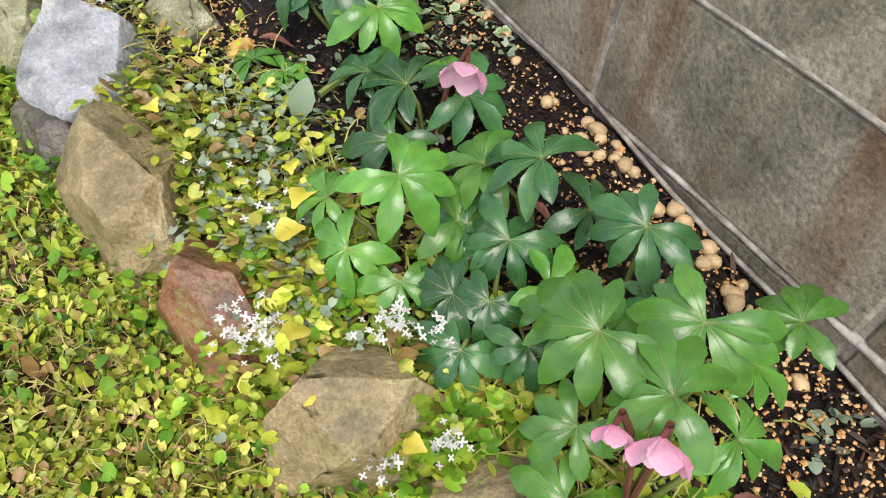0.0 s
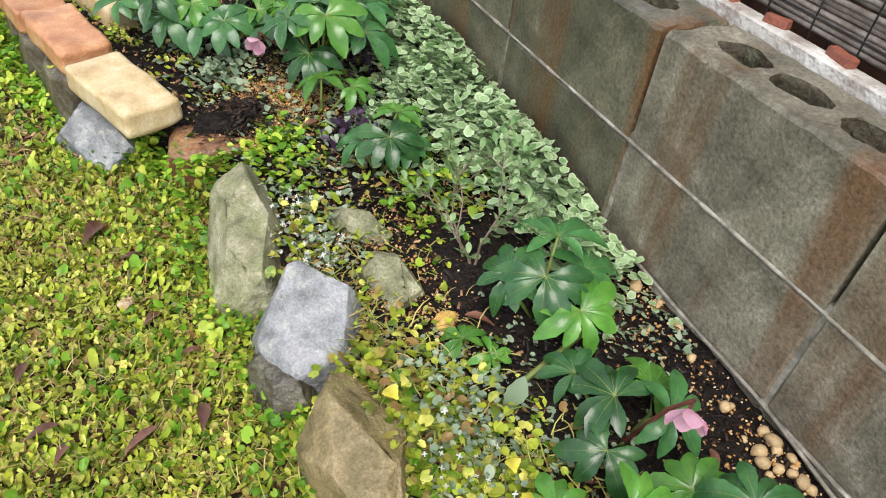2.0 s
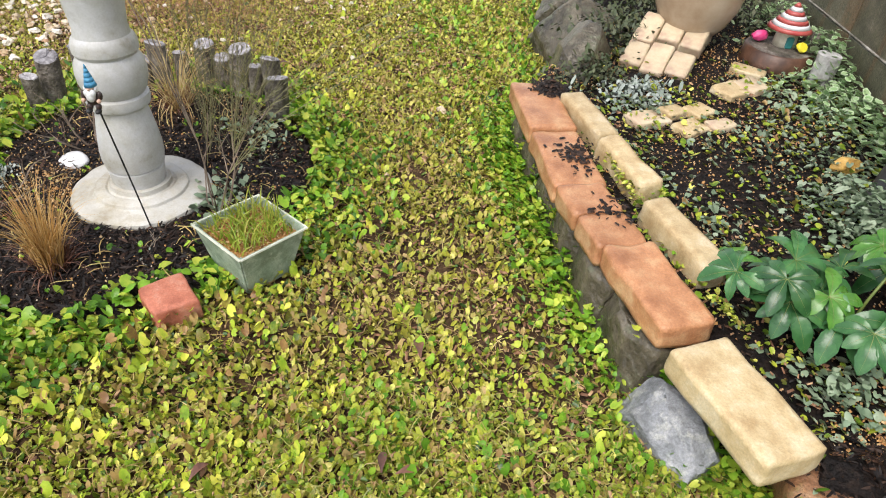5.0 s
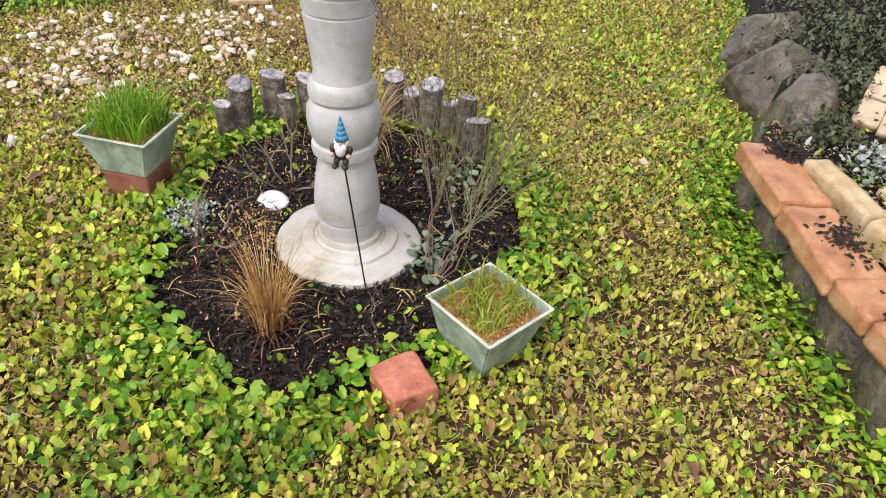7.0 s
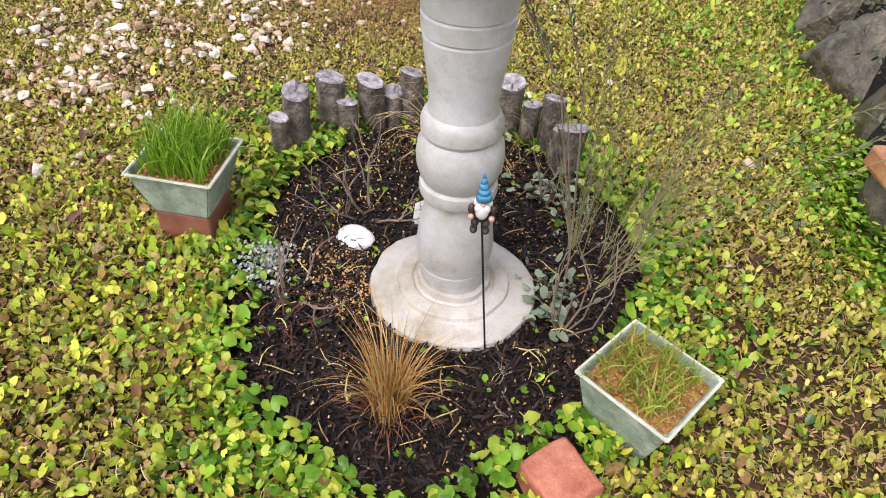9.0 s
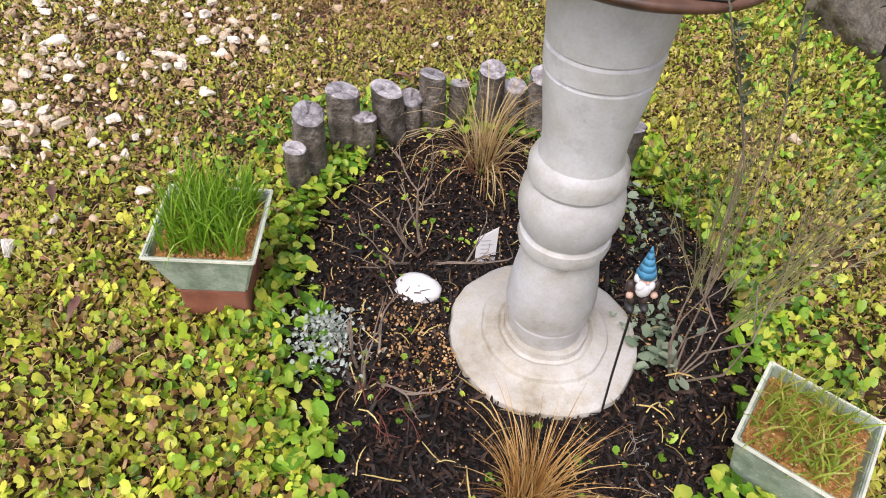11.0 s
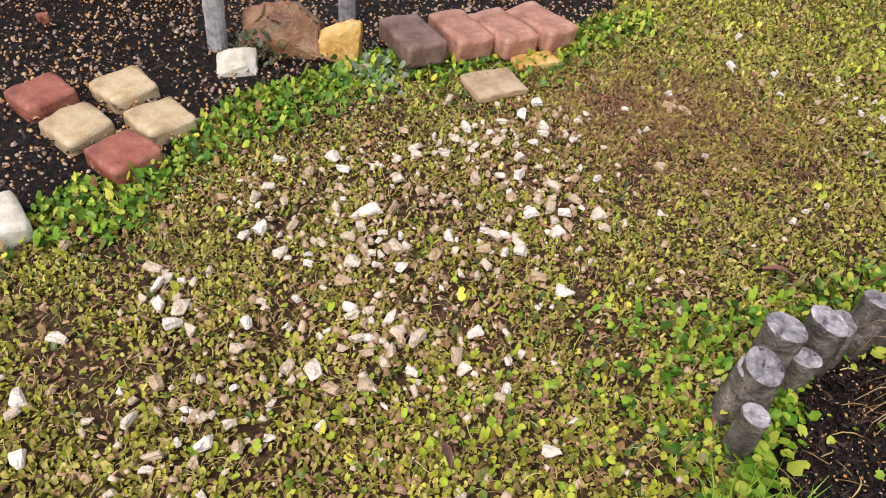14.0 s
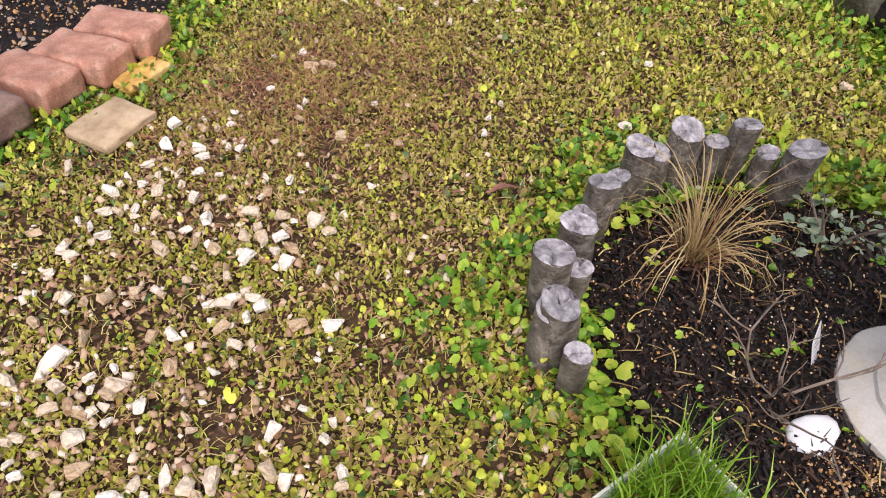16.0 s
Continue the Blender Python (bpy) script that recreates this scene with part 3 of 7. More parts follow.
for i, (y, l) in enumerate([(2.44, 0.05), (2.33, 0.06), (2.2, 0.045), (2.06, 0.06), (1.9, 0.04), (1.75, 0.055), (1.6, 0.05)]):
    ob = part("brick_fragment", rough_box(l, 0.02, 0.018, 340 + i, 0.005, 0.005), M_RED)
    ob.matrix_world = pose(2.006, y, 0.643, 0, 0, 90 + 14 * (i % 3 - 1))
    tagged(ob, "broken red brick piece at the foot of the reed fence", "brick", "brick pieces under the fence")
mesh_wire = thing("wire_mesh", "thin dark wire mesh in front of the reed fence", "wire mesh", group="", kind="structure")
for i in range(34):
    bm = bmesh.new()
    tube_into(bm, [(2.03, -0.95 + 0.1 * i, 0.6), (2.03, -0.95 + 0.1 * i, 1.24)], 0.0018, 0.0018, 5)
    part("wire", bm, M_IRON, mesh_wire)
for i in range(7):
    bm = bmesh.new()
    tube_into(bm, [(2.026, -1.0, 0.68 + 0.09 * i), (2.026, 2.48, 0.68 + 0.09 * i)], 0.0018, 0.0018, 5)
    part("wire", bm, M_IRON, mesh_wire)


def corrugated():
    bm = bmesh.new()
    n, prev = 330, None
    for i in range(n + 1):
        y = 2.52 + 4 * i / n
        x = 2.0 + 0.012 * math.sin(2 * math.pi * (y - 2.52) / 0.11)
        a, b = bm.verts.new((x, y, 0.648)), bm.verts.new((x, y, 1.6))
        if prev:
            bm.faces.new((prev[0], a, b, prev[1]))
        prev = (a, b)
    bmesh.ops.solidify(bm, geom=bm.faces[:], thickness=0.003)
    return bm


tagged(part("corrugated_panel", corrugated(), M_WHITE, smooth=True), "white corrugated sheet standing behind the block wall", "panel", kind="structure")
tagged(part("fence_end_post", box_bm(2.0, 2.488, 0.45, 2.04, 2.515, 1.6, 0.004), M_WHITE), "white painted post at the end of the corrugated sheet", "post", kind="structure")
frag = part("brick_fragment", rough_box(0.06, 0.035, 0.025, 33, 0.006, 0.006), M_DUSK)
frag.matrix_world = pose(1.955, 2.66, Z2 - 0.004, 0, 0, 80)
tagged(frag, "broken dark red brick piece lying on the block wall", "brick")


# ---- edging stones of the long bed ----
def stone(name, x, y, z, dims, rz, seed, mat, label, category="rock", rx=0, ry=0, facets=9, amp=0.14, group=""):
    ob = part(name, rock_bm(dims, seed, facets, amp), mat, smooth=True)
    ob.matrix_world = pose(x, y, z, rx, ry, rz)
    return tagged(ob, label, category, group)


EDG = "edging stones of the long bed"
def broken_rock(name, x, y, z, dims, planes, seed, mat, label, group="", rx=0, ry=0, rz=0, soft=0.1):
    ob = part(name, facet_rock(dims, planes, seed, soft=soft), mat, smooth=True)
    ob.matrix_world = pose(x, y, z, rx, ry, rz)
    return tagged(ob, label, "rock", group)


broken_rock("edging_rock", 1.16, 1.985, -0.03, (0.18, 0.29, 0.185), [(128, 12, 0.95), (205, 8, 0.82), (250, 15, 0.92), (-38, 14, 0.86), (30, 20, 0.95), (230, 68, 0.8), (20, 62, 0.82), (175, 40, 0.86), (-80, 40, 0.95)], 11, M_RTAN, "large tan rock with yellow moss at the lawn's edge", EDG)
broken_rock("edging_rock", 1.168, 2.275, -0.03, (0.22, 0.225, 0.215), [(100, 10, 0.95), (40, 25, 0.92), (150, 22, 0.86), (215, 30, 0.9), (-35, 22, 0.85), (245, 62, 0.62), (-80, 35, 0.92)], 12, M_RGRY, "blue-grey angular rock at the lawn's edge", EDG)
broken_rock("edging_rock", 1.098, 2.225, -0.03, (0.13, 0.18, 0.13), [(130, 25, 0.85), (210, 25, 0.85), (250, 30, 0.85), (-40, 25, 0.85), (230, 62, 0.8), (40, 60, 0.85)], 30, M_RDRK, "dark brown rock at the foot of the blue-grey one", EDG)
broken_rock("edging_rock", 1.11, 2.575, -0.03, (0.17, 0.37, 0.24), [(110, 25, 0.9), (190, 28, 0.7), (240, 20, 0.85), (-40, 25, 0.86), (20, 40, 0.85), (270, 60, 0.72), (150, 65, 0.85), (165, 12, 0.9)], 13, M_RMOS, "tall pale rock covered with green moss", EDG, rz=-8)
broken_rock("edging_rock", 1.207, 1.735, -0.02, (0.125, 0.2, 0.155), [(120, 20, 0.85), (210, 30, 0.8), (-30, 25, 0.8), (250, 55, 0.8), (40, 55, 0.85), (280, 15, 0.9)], 14, M_RBRN, "rust-brown rock half under trailing leaves", EDG, rz=12)
broken_rock("edging_rock", 1.298, 1.51, -0.02, (0.22, 0.14, 0.16), [(150, 20, 0.85), (220, 25, 0.85), (-40, 25, 0.85), (30, 25, 0.9), (260, 66, 0.85), (80, 66, 0.9)], 15, M_RTAN, "flat tan-brown rock under trailing leaves", EDG, rz=-22)
stone("edging_rock", 1.395, 1.335, -0.02, (0.2, 0.13, 0.14), 150, 16, M_RTAN, "tan rock at the bed's corner", facets=7, amp=0.1, group=EDG)
stone("edging_rock", 1.52, 1.13, -0.02, (0.22, 0.16, 0.12), 120, 17, M_RTAN, "tan rock at the bed's corner", facets=7, amp=0.1, group=EDG)
broken_rock("rock", 1.34, 2.478, 0.085, (0.08, 0.16, 0.085), [(120, 25, 0.8), (220, 30, 0.8), (-40, 25, 0.8), (40, 40, 0.8), (260, 60, 0.75)], 18, M_RMOS, "small green-grey angular rock in the bed", rz=35)
broken_rock("rock", 1.345, 2.315, 0.085, (0.1, 0.16, 0.085), [(110, 25, 0.85), (200, 30, 0.8), (-20, 25, 0.8), (60, 40, 0.85), (260, 60, 0.8)], 19, M_RMOS, "small yellow-green mossy rock in the bed", rz=15)
stone("rock", 1.4, 2.17, 0.1, (0.06, 0.045, 0.045), 30, 20, M_ROCH, "small ochre stone on the soil", "stone")
sq = part("edging_rock", rough_box(0.23, 0.13, 0.15, 21, 0.016, 0.014), M_RBRN, smooth=True)
sq.matrix_world = pose(1.135, 2.93, -0.02, 6, -3, -14)
tagged(sq, "square red-brown rock below the cream brick", "rock", EDG)
broken_rock("edging_rock", 0.862, 3.135, -0.02, (0.15, 0.24, 0.135), [(110, 25, 0.75), (200, 30, 0.72), (250, 30, 0.8), (-50, 30, 0.75), (20, 40, 0.8), (230, 70, 0.7), (160, 50, 0.75)], 22, M_RGRY, "blue-grey rock below the row of bricks", EDG, rz=32)
for i, (x, y, l) in enumerate([(0.828, 3.36, 0.23), (0.772, 3.57, 0.22), (0.735, 3.77, 0.21), (0.703, 3.97, 0.22), (0.672, 4.18, 0.22), (0.648, 4.37, 0.2)]):
    broken_rock("edging_rock", x, y, -0.03, (0.15, l, 0.178 + 0.004 * (i % 2)), [(180, 6 + 5 * (i % 3), 0.95), (150, 18, 1.08 - 0.05 * (i % 2)), (215, 14, 1.05), (200, 52, 1.15), (20, 15, 1.05)], 40 + i, M_RDRK, "dark wet stone carrying the row of bricks", EDG, rz=13 - 1.5 * i)
broken_rock("rock", 0.835, 4.77, -0.04, (0.24, 0.44, 0.38), [(200, 18, 0.8), (150, 30, 0.85), (250, 22, 0.8), (-30, 25, 0.85), (270, 55, 0.75), (180, 60, 0.8), (60, 40, 0.85)], 23, M_RDRK, "large dark upright rock at the end of the brick row", rz=-14)
broken_rock("rock", 0.93, 5.28, -0.04, (0.36, 0.44, 0.31), [(190, 30, 0.7), (240, 40, 0.75), (-60, 30, 0.8), (120, 35, 0.8), (20, 50, 0.8), (270, 70, 0.7)], 24, M_RDRK, "large dark angular rock in the bed", rz=20)
broken_rock("rock", 1.0, 5.75, -0.04, (0.42, 0.38, 0.32), [(200, 25, 0.75), (260, 45, 0.75), (-40, 35, 0.8), (130, 30, 0.85), (60, 60, 0.75)], 25, M_RDRK, "dark angular rock in the bed", rz=60)
stone("rock", 1.7, 3.78, 0.19, (0.13, 0.1, 0.08), 30, 26, M_ROCH, "ochre stone beside the terracotta pot")
stone("rock", 1.55, 4.02, 0.2, (0.12, 0.08, 0.06), 10, 27, M_ROCH, "ochre stone beside the terracotta pot")
stone("rock", 1.42, 3.52, 0.19, (0.1, 0.08, 0.07), 70, 28, M_ROCH, "ochre stone among the hellebores")

broken_rock("rock", 1.165, 2.955, 0.12, (0.17, 0.1, 0.035), [(120, 30, 0.85), (220, 30, 0.85), (-40, 30, 0.85), (30, 40, 0.9)], 29, M_SOIL, "flat black slab of bark beside the cream brick", rz=-25, soft=0.05)

# ---- bricks on the bed's edge ----
BR = "bricks along the bed's edge"
row = [(0.941, 3.07, 0.3, 0.144, 111, M_CREAM, "cream brick laid flat on the bed's edge"),
       (0.838, 3.396, 0.3, 0.138, 106, M_ORANGE, "orange brick laid flat on the bed's edge"),
       (0.768, 3.6, 0.135, 0.14, 105, M_ORANGE, "half orange brick laid flat on the bed's edge"),
       (0.732, 3.735, 0.135, 0.14, 105, M_ORANGE, "half orange brick laid flat on the bed's edge"),
       (0.694, 3.955, 0.31, 0.15, 98, M_ORANGE, "orange brick with a dark stain on the bed's edge"),
       (0.647, 4.285, 0.34, 0.155, 98, M_ORANGE, "orange brick laid flat at the row's end")]
for i, (x, y, l, w, rz, mt, lab) in enumerate(row):
    ob = part("brick", rough_box(l, w, 0.068, i + 1, 0.013, 0.007), mt, smooth=True)
    ob.matrix_world = pose(x, y, 0.153 + 0.004 * (i % 2), 1.5 * (i % 3 - 1), 0.8 * (i % 2), rz)
    tagged(ob, lab, "brick", BR)
for i, (x, y, l, rz) in enumerate([(0.94, 3.575, 0.29, 109), (0.865, 3.91, 0.27, 107), (0.79, 4.2, 0.3, 106)]):
    ob = part("edge_brick", rough_box(l, 0.075, 0.105, i + 21, 0.014, 0.008), M_CREAM, smooth=True)
    ob.matrix_world = pose(x, y, 0.15, 0, 0, rz)
    tagged(ob, "cream brick set on edge behind the orange bricks", "brick", "cream bricks on edge")
# ---- pedestal ----
def crisp(bm, angle=0.5):
    """Keep the turned mouldings' edges sharp under smooth shading."""
    for e in bm.edges:
        if len(e.link_faces) == 2 and e.calc_face_angle() > angle:
            e.smooth = False


ped = thing("birdbath_pedestal", "white cast-stone baluster pedestal on a round base", "pedestal", (-0.547, 3.876, 0.012))
base_prof = [(0, 0.0), (0.192, 0.0), (0.196, 0.018), (0.193, 0.027), (0.186, 0.031), (0.16, 0.033), (0.137, 0.034), (0.131, 0.037), (0.128, 0.045), (0.121, 0.049), (0.098, 0.05), (0.092, 0.047), (0.086, 0.05), (0.084, 0.064), (0.0, 0.064)]
bb = lathe_bm(base_prof, 64)
for v in bb.verts:
    a = math.atan2(v.co.y, v.co.x)
    k = 1 + 0.04 * noise.noise(Vector((math.cos(a) * 2, math.sin(a) * 2, 3))) + 0.022 * noise.noise(Vector((math.cos(a) * 7, math.sin(a) * 7, 3)))
    v.co.x *= k
    v.co.y *= k
crisp(bb)
part("base", bb, M_CASTB, ped, "cream-stained round base with an uneven rim", smooth=True)
col_prof = [(0, 0.06), (0.073, 0.06), (0.076, 0.09), (0.078, 0.108), (0.074, 0.113), (0.08, 0.117), (0.085, 0.145), (0.085, 0.17), (0.08, 0.215), (0.072, 0.265), (0.067, 0.29), (0.07, 0.297), (0.08, 0.301),
            (0.083, 0.314), (0.081, 0.328), (0.073, 0.333), (0.081, 0.346), (0.088, 0.37), (0.09, 0.395), (0.087, 0.42), (0.076, 0.44), (0.078, 0.446), (0.082, 0.45), (0.082, 0.472), (0.077, 0.484),
            (0.07, 0.492), (0.067, 0.51), (0.069, 0.54), (0.075, 0.585), (0.08, 0.62), (0.082, 0.642), (0.079, 0.646), (0.084, 0.65), (0.086, 0.682), (0.082, 0.686), (0.086, 0.69), (0.09, 0.74), (0.092, 0.79), (0, 0.79)]
cb = lathe_bm(col_prof, 64)
crisp(cb)
part("column", cb, M_MARB, ped, smooth=True).matrix_local = pose(0, 0, 0, -0.8, -2.5, 0)
dish = thing("leaded_glass_lantern", "brown wooden dish with a dome of leaded mauve panels", "lantern", (-0.567, 3.889, 0.801))
part("dish", lathe_bm([(0, 0), (0.1, 0.0), (0.15, 0.01), (0.178, 0.024), (0.182, 0.031), (0.178, 0.036), (0.0, 0.036)], 64), M_WOOD, dish, "dark brown wooden dish", True)
dome_v = [[(0.178 * math.cos(a), 0.178 * math.sin(a), 0.038) for a in [math.pi / 4 * k + 0.3 for k in range(8)]],
          [(0.095 * math.cos(a), 0.095 * math.sin(a), 0.085) for a in [math.pi / 4 * k + 0.69 for k in range(8)]],
          [(0.03 * math.cos(a), 0.03 * math.sin(a), 0.105) for a in [math.pi / 4 * k + 0.69 for k in range(8)]]]
panels, leads = [], []
for k in range(8):
    j = (k + 1) % 8
    panels += [(dome_v[0][k], dome_v[0][j], dome_v[1][k]), (dome_v[0][j], dome_v[1][j], dome_v[1][k]), (dome_v[1][k], dome_v[1][j], dome_v[2][j], dome_v[2][k])]
    leads += [(dome_v[0][k], dome_v[0][j]), (dome_v[0][k], dome_v[1][k]), (dome_v[0][j], dome_v[1][k]), (dome_v[1][k], dome_v[1][j]), (dome_v[1][k], dome_v[2][k]), (dome_v[2][k], dome_v[2][j])]
panels.append(tuple(dome_v[2][k] for k in range(8)))
for p in panels:
    bm = bmesh.new()
    f = bm.faces.new([bm.verts.new(q) for q in p])
    bmesh.ops.recalc_face_normals(bm, faces=bm.faces[:])
    bmesh.ops.solidify(bm, geom=bm.faces[:], thickness=0.003)
    part("panel", bm, M_GLAZE, dish)
for a, b in leads:
    bm = bmesh.new()
    tube_into(bm, [a, b], 0.0021, 0.0021, 6)
    part("lead_strip", bm, M_IRON, dish, "dark lead strip between panels")


# ---- pots of grass ----
def square_ring(a, z):
    return [(-a, -a, z), (a, -a, z), (a, a, z), (-a, a, z)]


def square_pot_bm(top, bottom, h, wall_t, soil_h):
    bm = bmesh.new()
    loops = [square_ring(bottom, 0), square_ring(top, h), square_ring(top - wall_t, h), square_ring(top - wall_t - 0.006, soil_h)]
    vs = [[bm.verts.new(p) for p in lp] for lp in loops]
    for a, b in zip(vs, vs[1:]):
        for i in range(4):
            bm.faces.new((a[i], a[(i + 1) % 4], b[(i + 1) % 4], b[i]))
    bm.faces.new(vs[0][::-1])
    bm.faces.new(vs[-1])
    bmesh.ops.bevel(bm, geom=bm.edges[:], offset=0.004, segments=2, affect='EDGES')
    return bm


def rim_bm(a, z, t, h):
    bm = bmesh.new()
    loops = [square_ring(a, z), square_ring(a + 0.003, z + h), square_ring(a - t, z + h), square_ring(a - t, z)]
    vs = [[bm.verts.new(p) for p in lp] for lp in loops]
    vs.append(vs[0])
    for p, q in zip(vs, vs[1:]):
        for i in range(4):
            bm.faces.new((p[i], p[(i + 1) % 4], q[(i + 1) % 4], q[i]))
    bmesh.ops.recalc_face_normals(bm, faces=bm.faces[:])
    bmesh.ops.bevel(bm, geom=[e for e in bm.edges if e.calc_face_angle() > 0.5], offset=0.0025, segments=2, affect='EDGES')
    return bm


M_BLADE = surf("wheatgrass_blade", [(0.1, 0.24, 0.012), (0.2, 0.4, 0.02), (0.36, 0.52, 0.06)], 10, 0.4, 0, island=0.9, thin=0.3)
M_BLADE2 = surf("yellowing_blade", [(0.14, 0.25, 0.02), (0.34, 0.44, 0.05), (0.5, 0.45, 0.1)], 10, 0.4, 0, island=0.9, thin=0.3)
M_TUFT = surf("rust_sedge_blade", [(0.32, 0.16, 0.04), (0.56, 0.32, 0.1), (0.7, 0.5, 0.23)], 12, 0.5, 0, island=0.9, thin=0.2)


def blades_bm(n, area, length, width, lean, rnd, shape="square", droop=0.5, segs=4):
    bm = bmesh.new()
    for _ in range(n):
        if shape == "square":
            x, y = rnd.uniform(-area, area), rnd.uniform(-area, area)
            ox, oy = rnd.gauss(0, 1), rnd.gauss(0, 1)
        else:
            a, r = rnd.uniform(0, 2 * math.pi), area * math.sqrt(rnd.random())
            x, y = r * math.cos(a), r * math.sin(a)
            b = a + rnd.gauss(0, 0.5)
            ox, oy = math.cos(b), math.sin(b)
        L, k = length * rnd.uniform(0.55, 1.1), lean * abs(rnd.gauss(0.7, 0.45))
        nrm = math.hypot(ox, oy) or 1
        ox, oy = ox / nrm, oy / nrm
        pts = []
        cx, cz, ang = 0.0, 0.0, k * 0.4
        for s in range(segs + 1):
            pts.append((x + ox * cx, y + oy * cx, cz))
            cx += L / segs * math.sin(ang)
            cz += L / segs * math.cos(ang)
            ang += k * droop * (0.6 + s * 0.5)
        th = rnd.uniform(0, math.pi)
        wx, wy = math.cos(th), math.sin(th)
        prev = None
        for s, p in enumerate(pts):
            w = width * (1 - (s / segs) ** 2 * 0.9) / 2
            cur = (bm.verts.new((p[0] - wx * w, p[1] - wy * w, p[2])), bm.verts.new((p[0] + wx * w, p[1] + wy * w, p[2])))
            if prev:
                bm.faces.new((prev[0], prev[1], cur[1], cur[0]))
            prev = cur
    return bm


def grass_pot(at, rz, h, top, bottom, n, blade, length, soil_mat, label, seed, lean=0.6):
    t = thing("grass_pot", label, "plant pot", at, rz, "sage green pots of grass")
    part("body", square_pot_bm(top, bottom, h, 0.005, h - 0.03), M_POT, t)
    part("rim", rim_bm(top + 0.003, h - 0.005, 0.006, 0.006), M_RIM, t, "cream worn rim")
    rnd = random.Random(seed)
    sb = bmesh.new()
    bmesh.ops.create_grid(sb, x_segments=24, y_segments=24, size=top - 0.009)
    for v in sb.verts:
        v.co.z = h - 0.022 + noise.noise(Vector((v.co.x * 60, v.co.y * 60, seed))) * 0.008
    part("soil", sb, soil_mat, t, "orange-tan gritty soil")
    gv, gf = [], []
    for k in range(420):
        c, r = Vector((rnd.uniform(-1, 1) * (top - 0.014), rnd.uniform(-1, 1) * (top - 0.014), h - 0.02 + rnd.uniform(0, 0.006))), rnd.uniform(0.0016, 0.0045)
        q = [c + Vector((rnd.uniform(0.6, 1.2) * r * math.cos(a), rnd.uniform(0.6, 1.2) * r * math.sin(a), 0)) for a in (0, 1.57, 3.14, 4.71)] + [c + Vector((0, 0, r))]
        gf += [(len(gv) + i, len(gv) + (i + 1) % 4, len(gv) + 4) for i in range(4)]
        gv += [tuple(v) for v in q]
    grit = new("grit", raw_mesh("grit", gv, gf, [M_GRIT]))
    grit.parent = t
    tagged(grit, kind="stuff")
    g = part("grass", blades_bm(n, top - 0.02, length, 0.0045, lean, rnd), blade, t, "upright young grass blades")
    g.matrix_local = pose(0, 0.008, h - 0.02)
    return t


M_OSOIL = surf("orange_gritty_soil", [(0.2, 0.07, 0.02), (0.42, 0.2, 0.05), (0.55, 0.35, 0.12)], 60, 0.7, 0.9, 260, dist=0.006)
red_base = part("upturned_brick", rough_box(0.135, 0.135, 0.085, 51, 0.008, 0.002), M_BLOCK, smooth=True)
red_base.matrix_world = pose(-1.212, 4.015, 0.0, 0, 0, -3)
tagged(red_base, "terracotta block under the sage green pot", "block")
grass_pot((-1.212, 4.013, 0.085), -3, 0.125, 0.1, 0.068, 520, M_BLADE, 0.135, M_OSOIL, "sage green square pot of fresh grass on a terracotta block", 61)
grass_pot((-0.148, 3.582, 0.0), 50, 0.15, 0.1, 0.068, 260, M_BLADE2, 0.085, M_OSOIL, "sage green square pot with thin grass beside the round bed", 62, 1.1)
rb = part("brick", rough_box(0.11, 0.115, 0.07, 71, 0.007, 0.007), M_SALM, smooth=True)
rb.matrix_world = pose(-0.305, 3.405, -0.005, 2, -2, 38)
tagged(rb, "red square paver lying by the round bed", "paver")

# ---- log edging ----
LOGS = [(-1.077, 4.343, 0.143), (-1.05, 4.405, 0.183), (-1.075, 4.428, 0.165), (-0.972, 4.528, 0.185), (-0.925, 4.505, 0.125), (-0.853, 4.563, 0.168), (-0.8, 4.585, 0.12), (-0.738, 4.62, 0.188), (-0.672, 4.64, 0.15),
        (-0.586, 4.636, 0.184), (-0.515, 4.63, 0.14), (-0.448, 4.61, 0.186), (-0.378, 4.585, 0.145), (-0.308, 4.565, 0.19), (-0.293, 4.49, 0.13), (-0.27, 4.43, 0.178)]


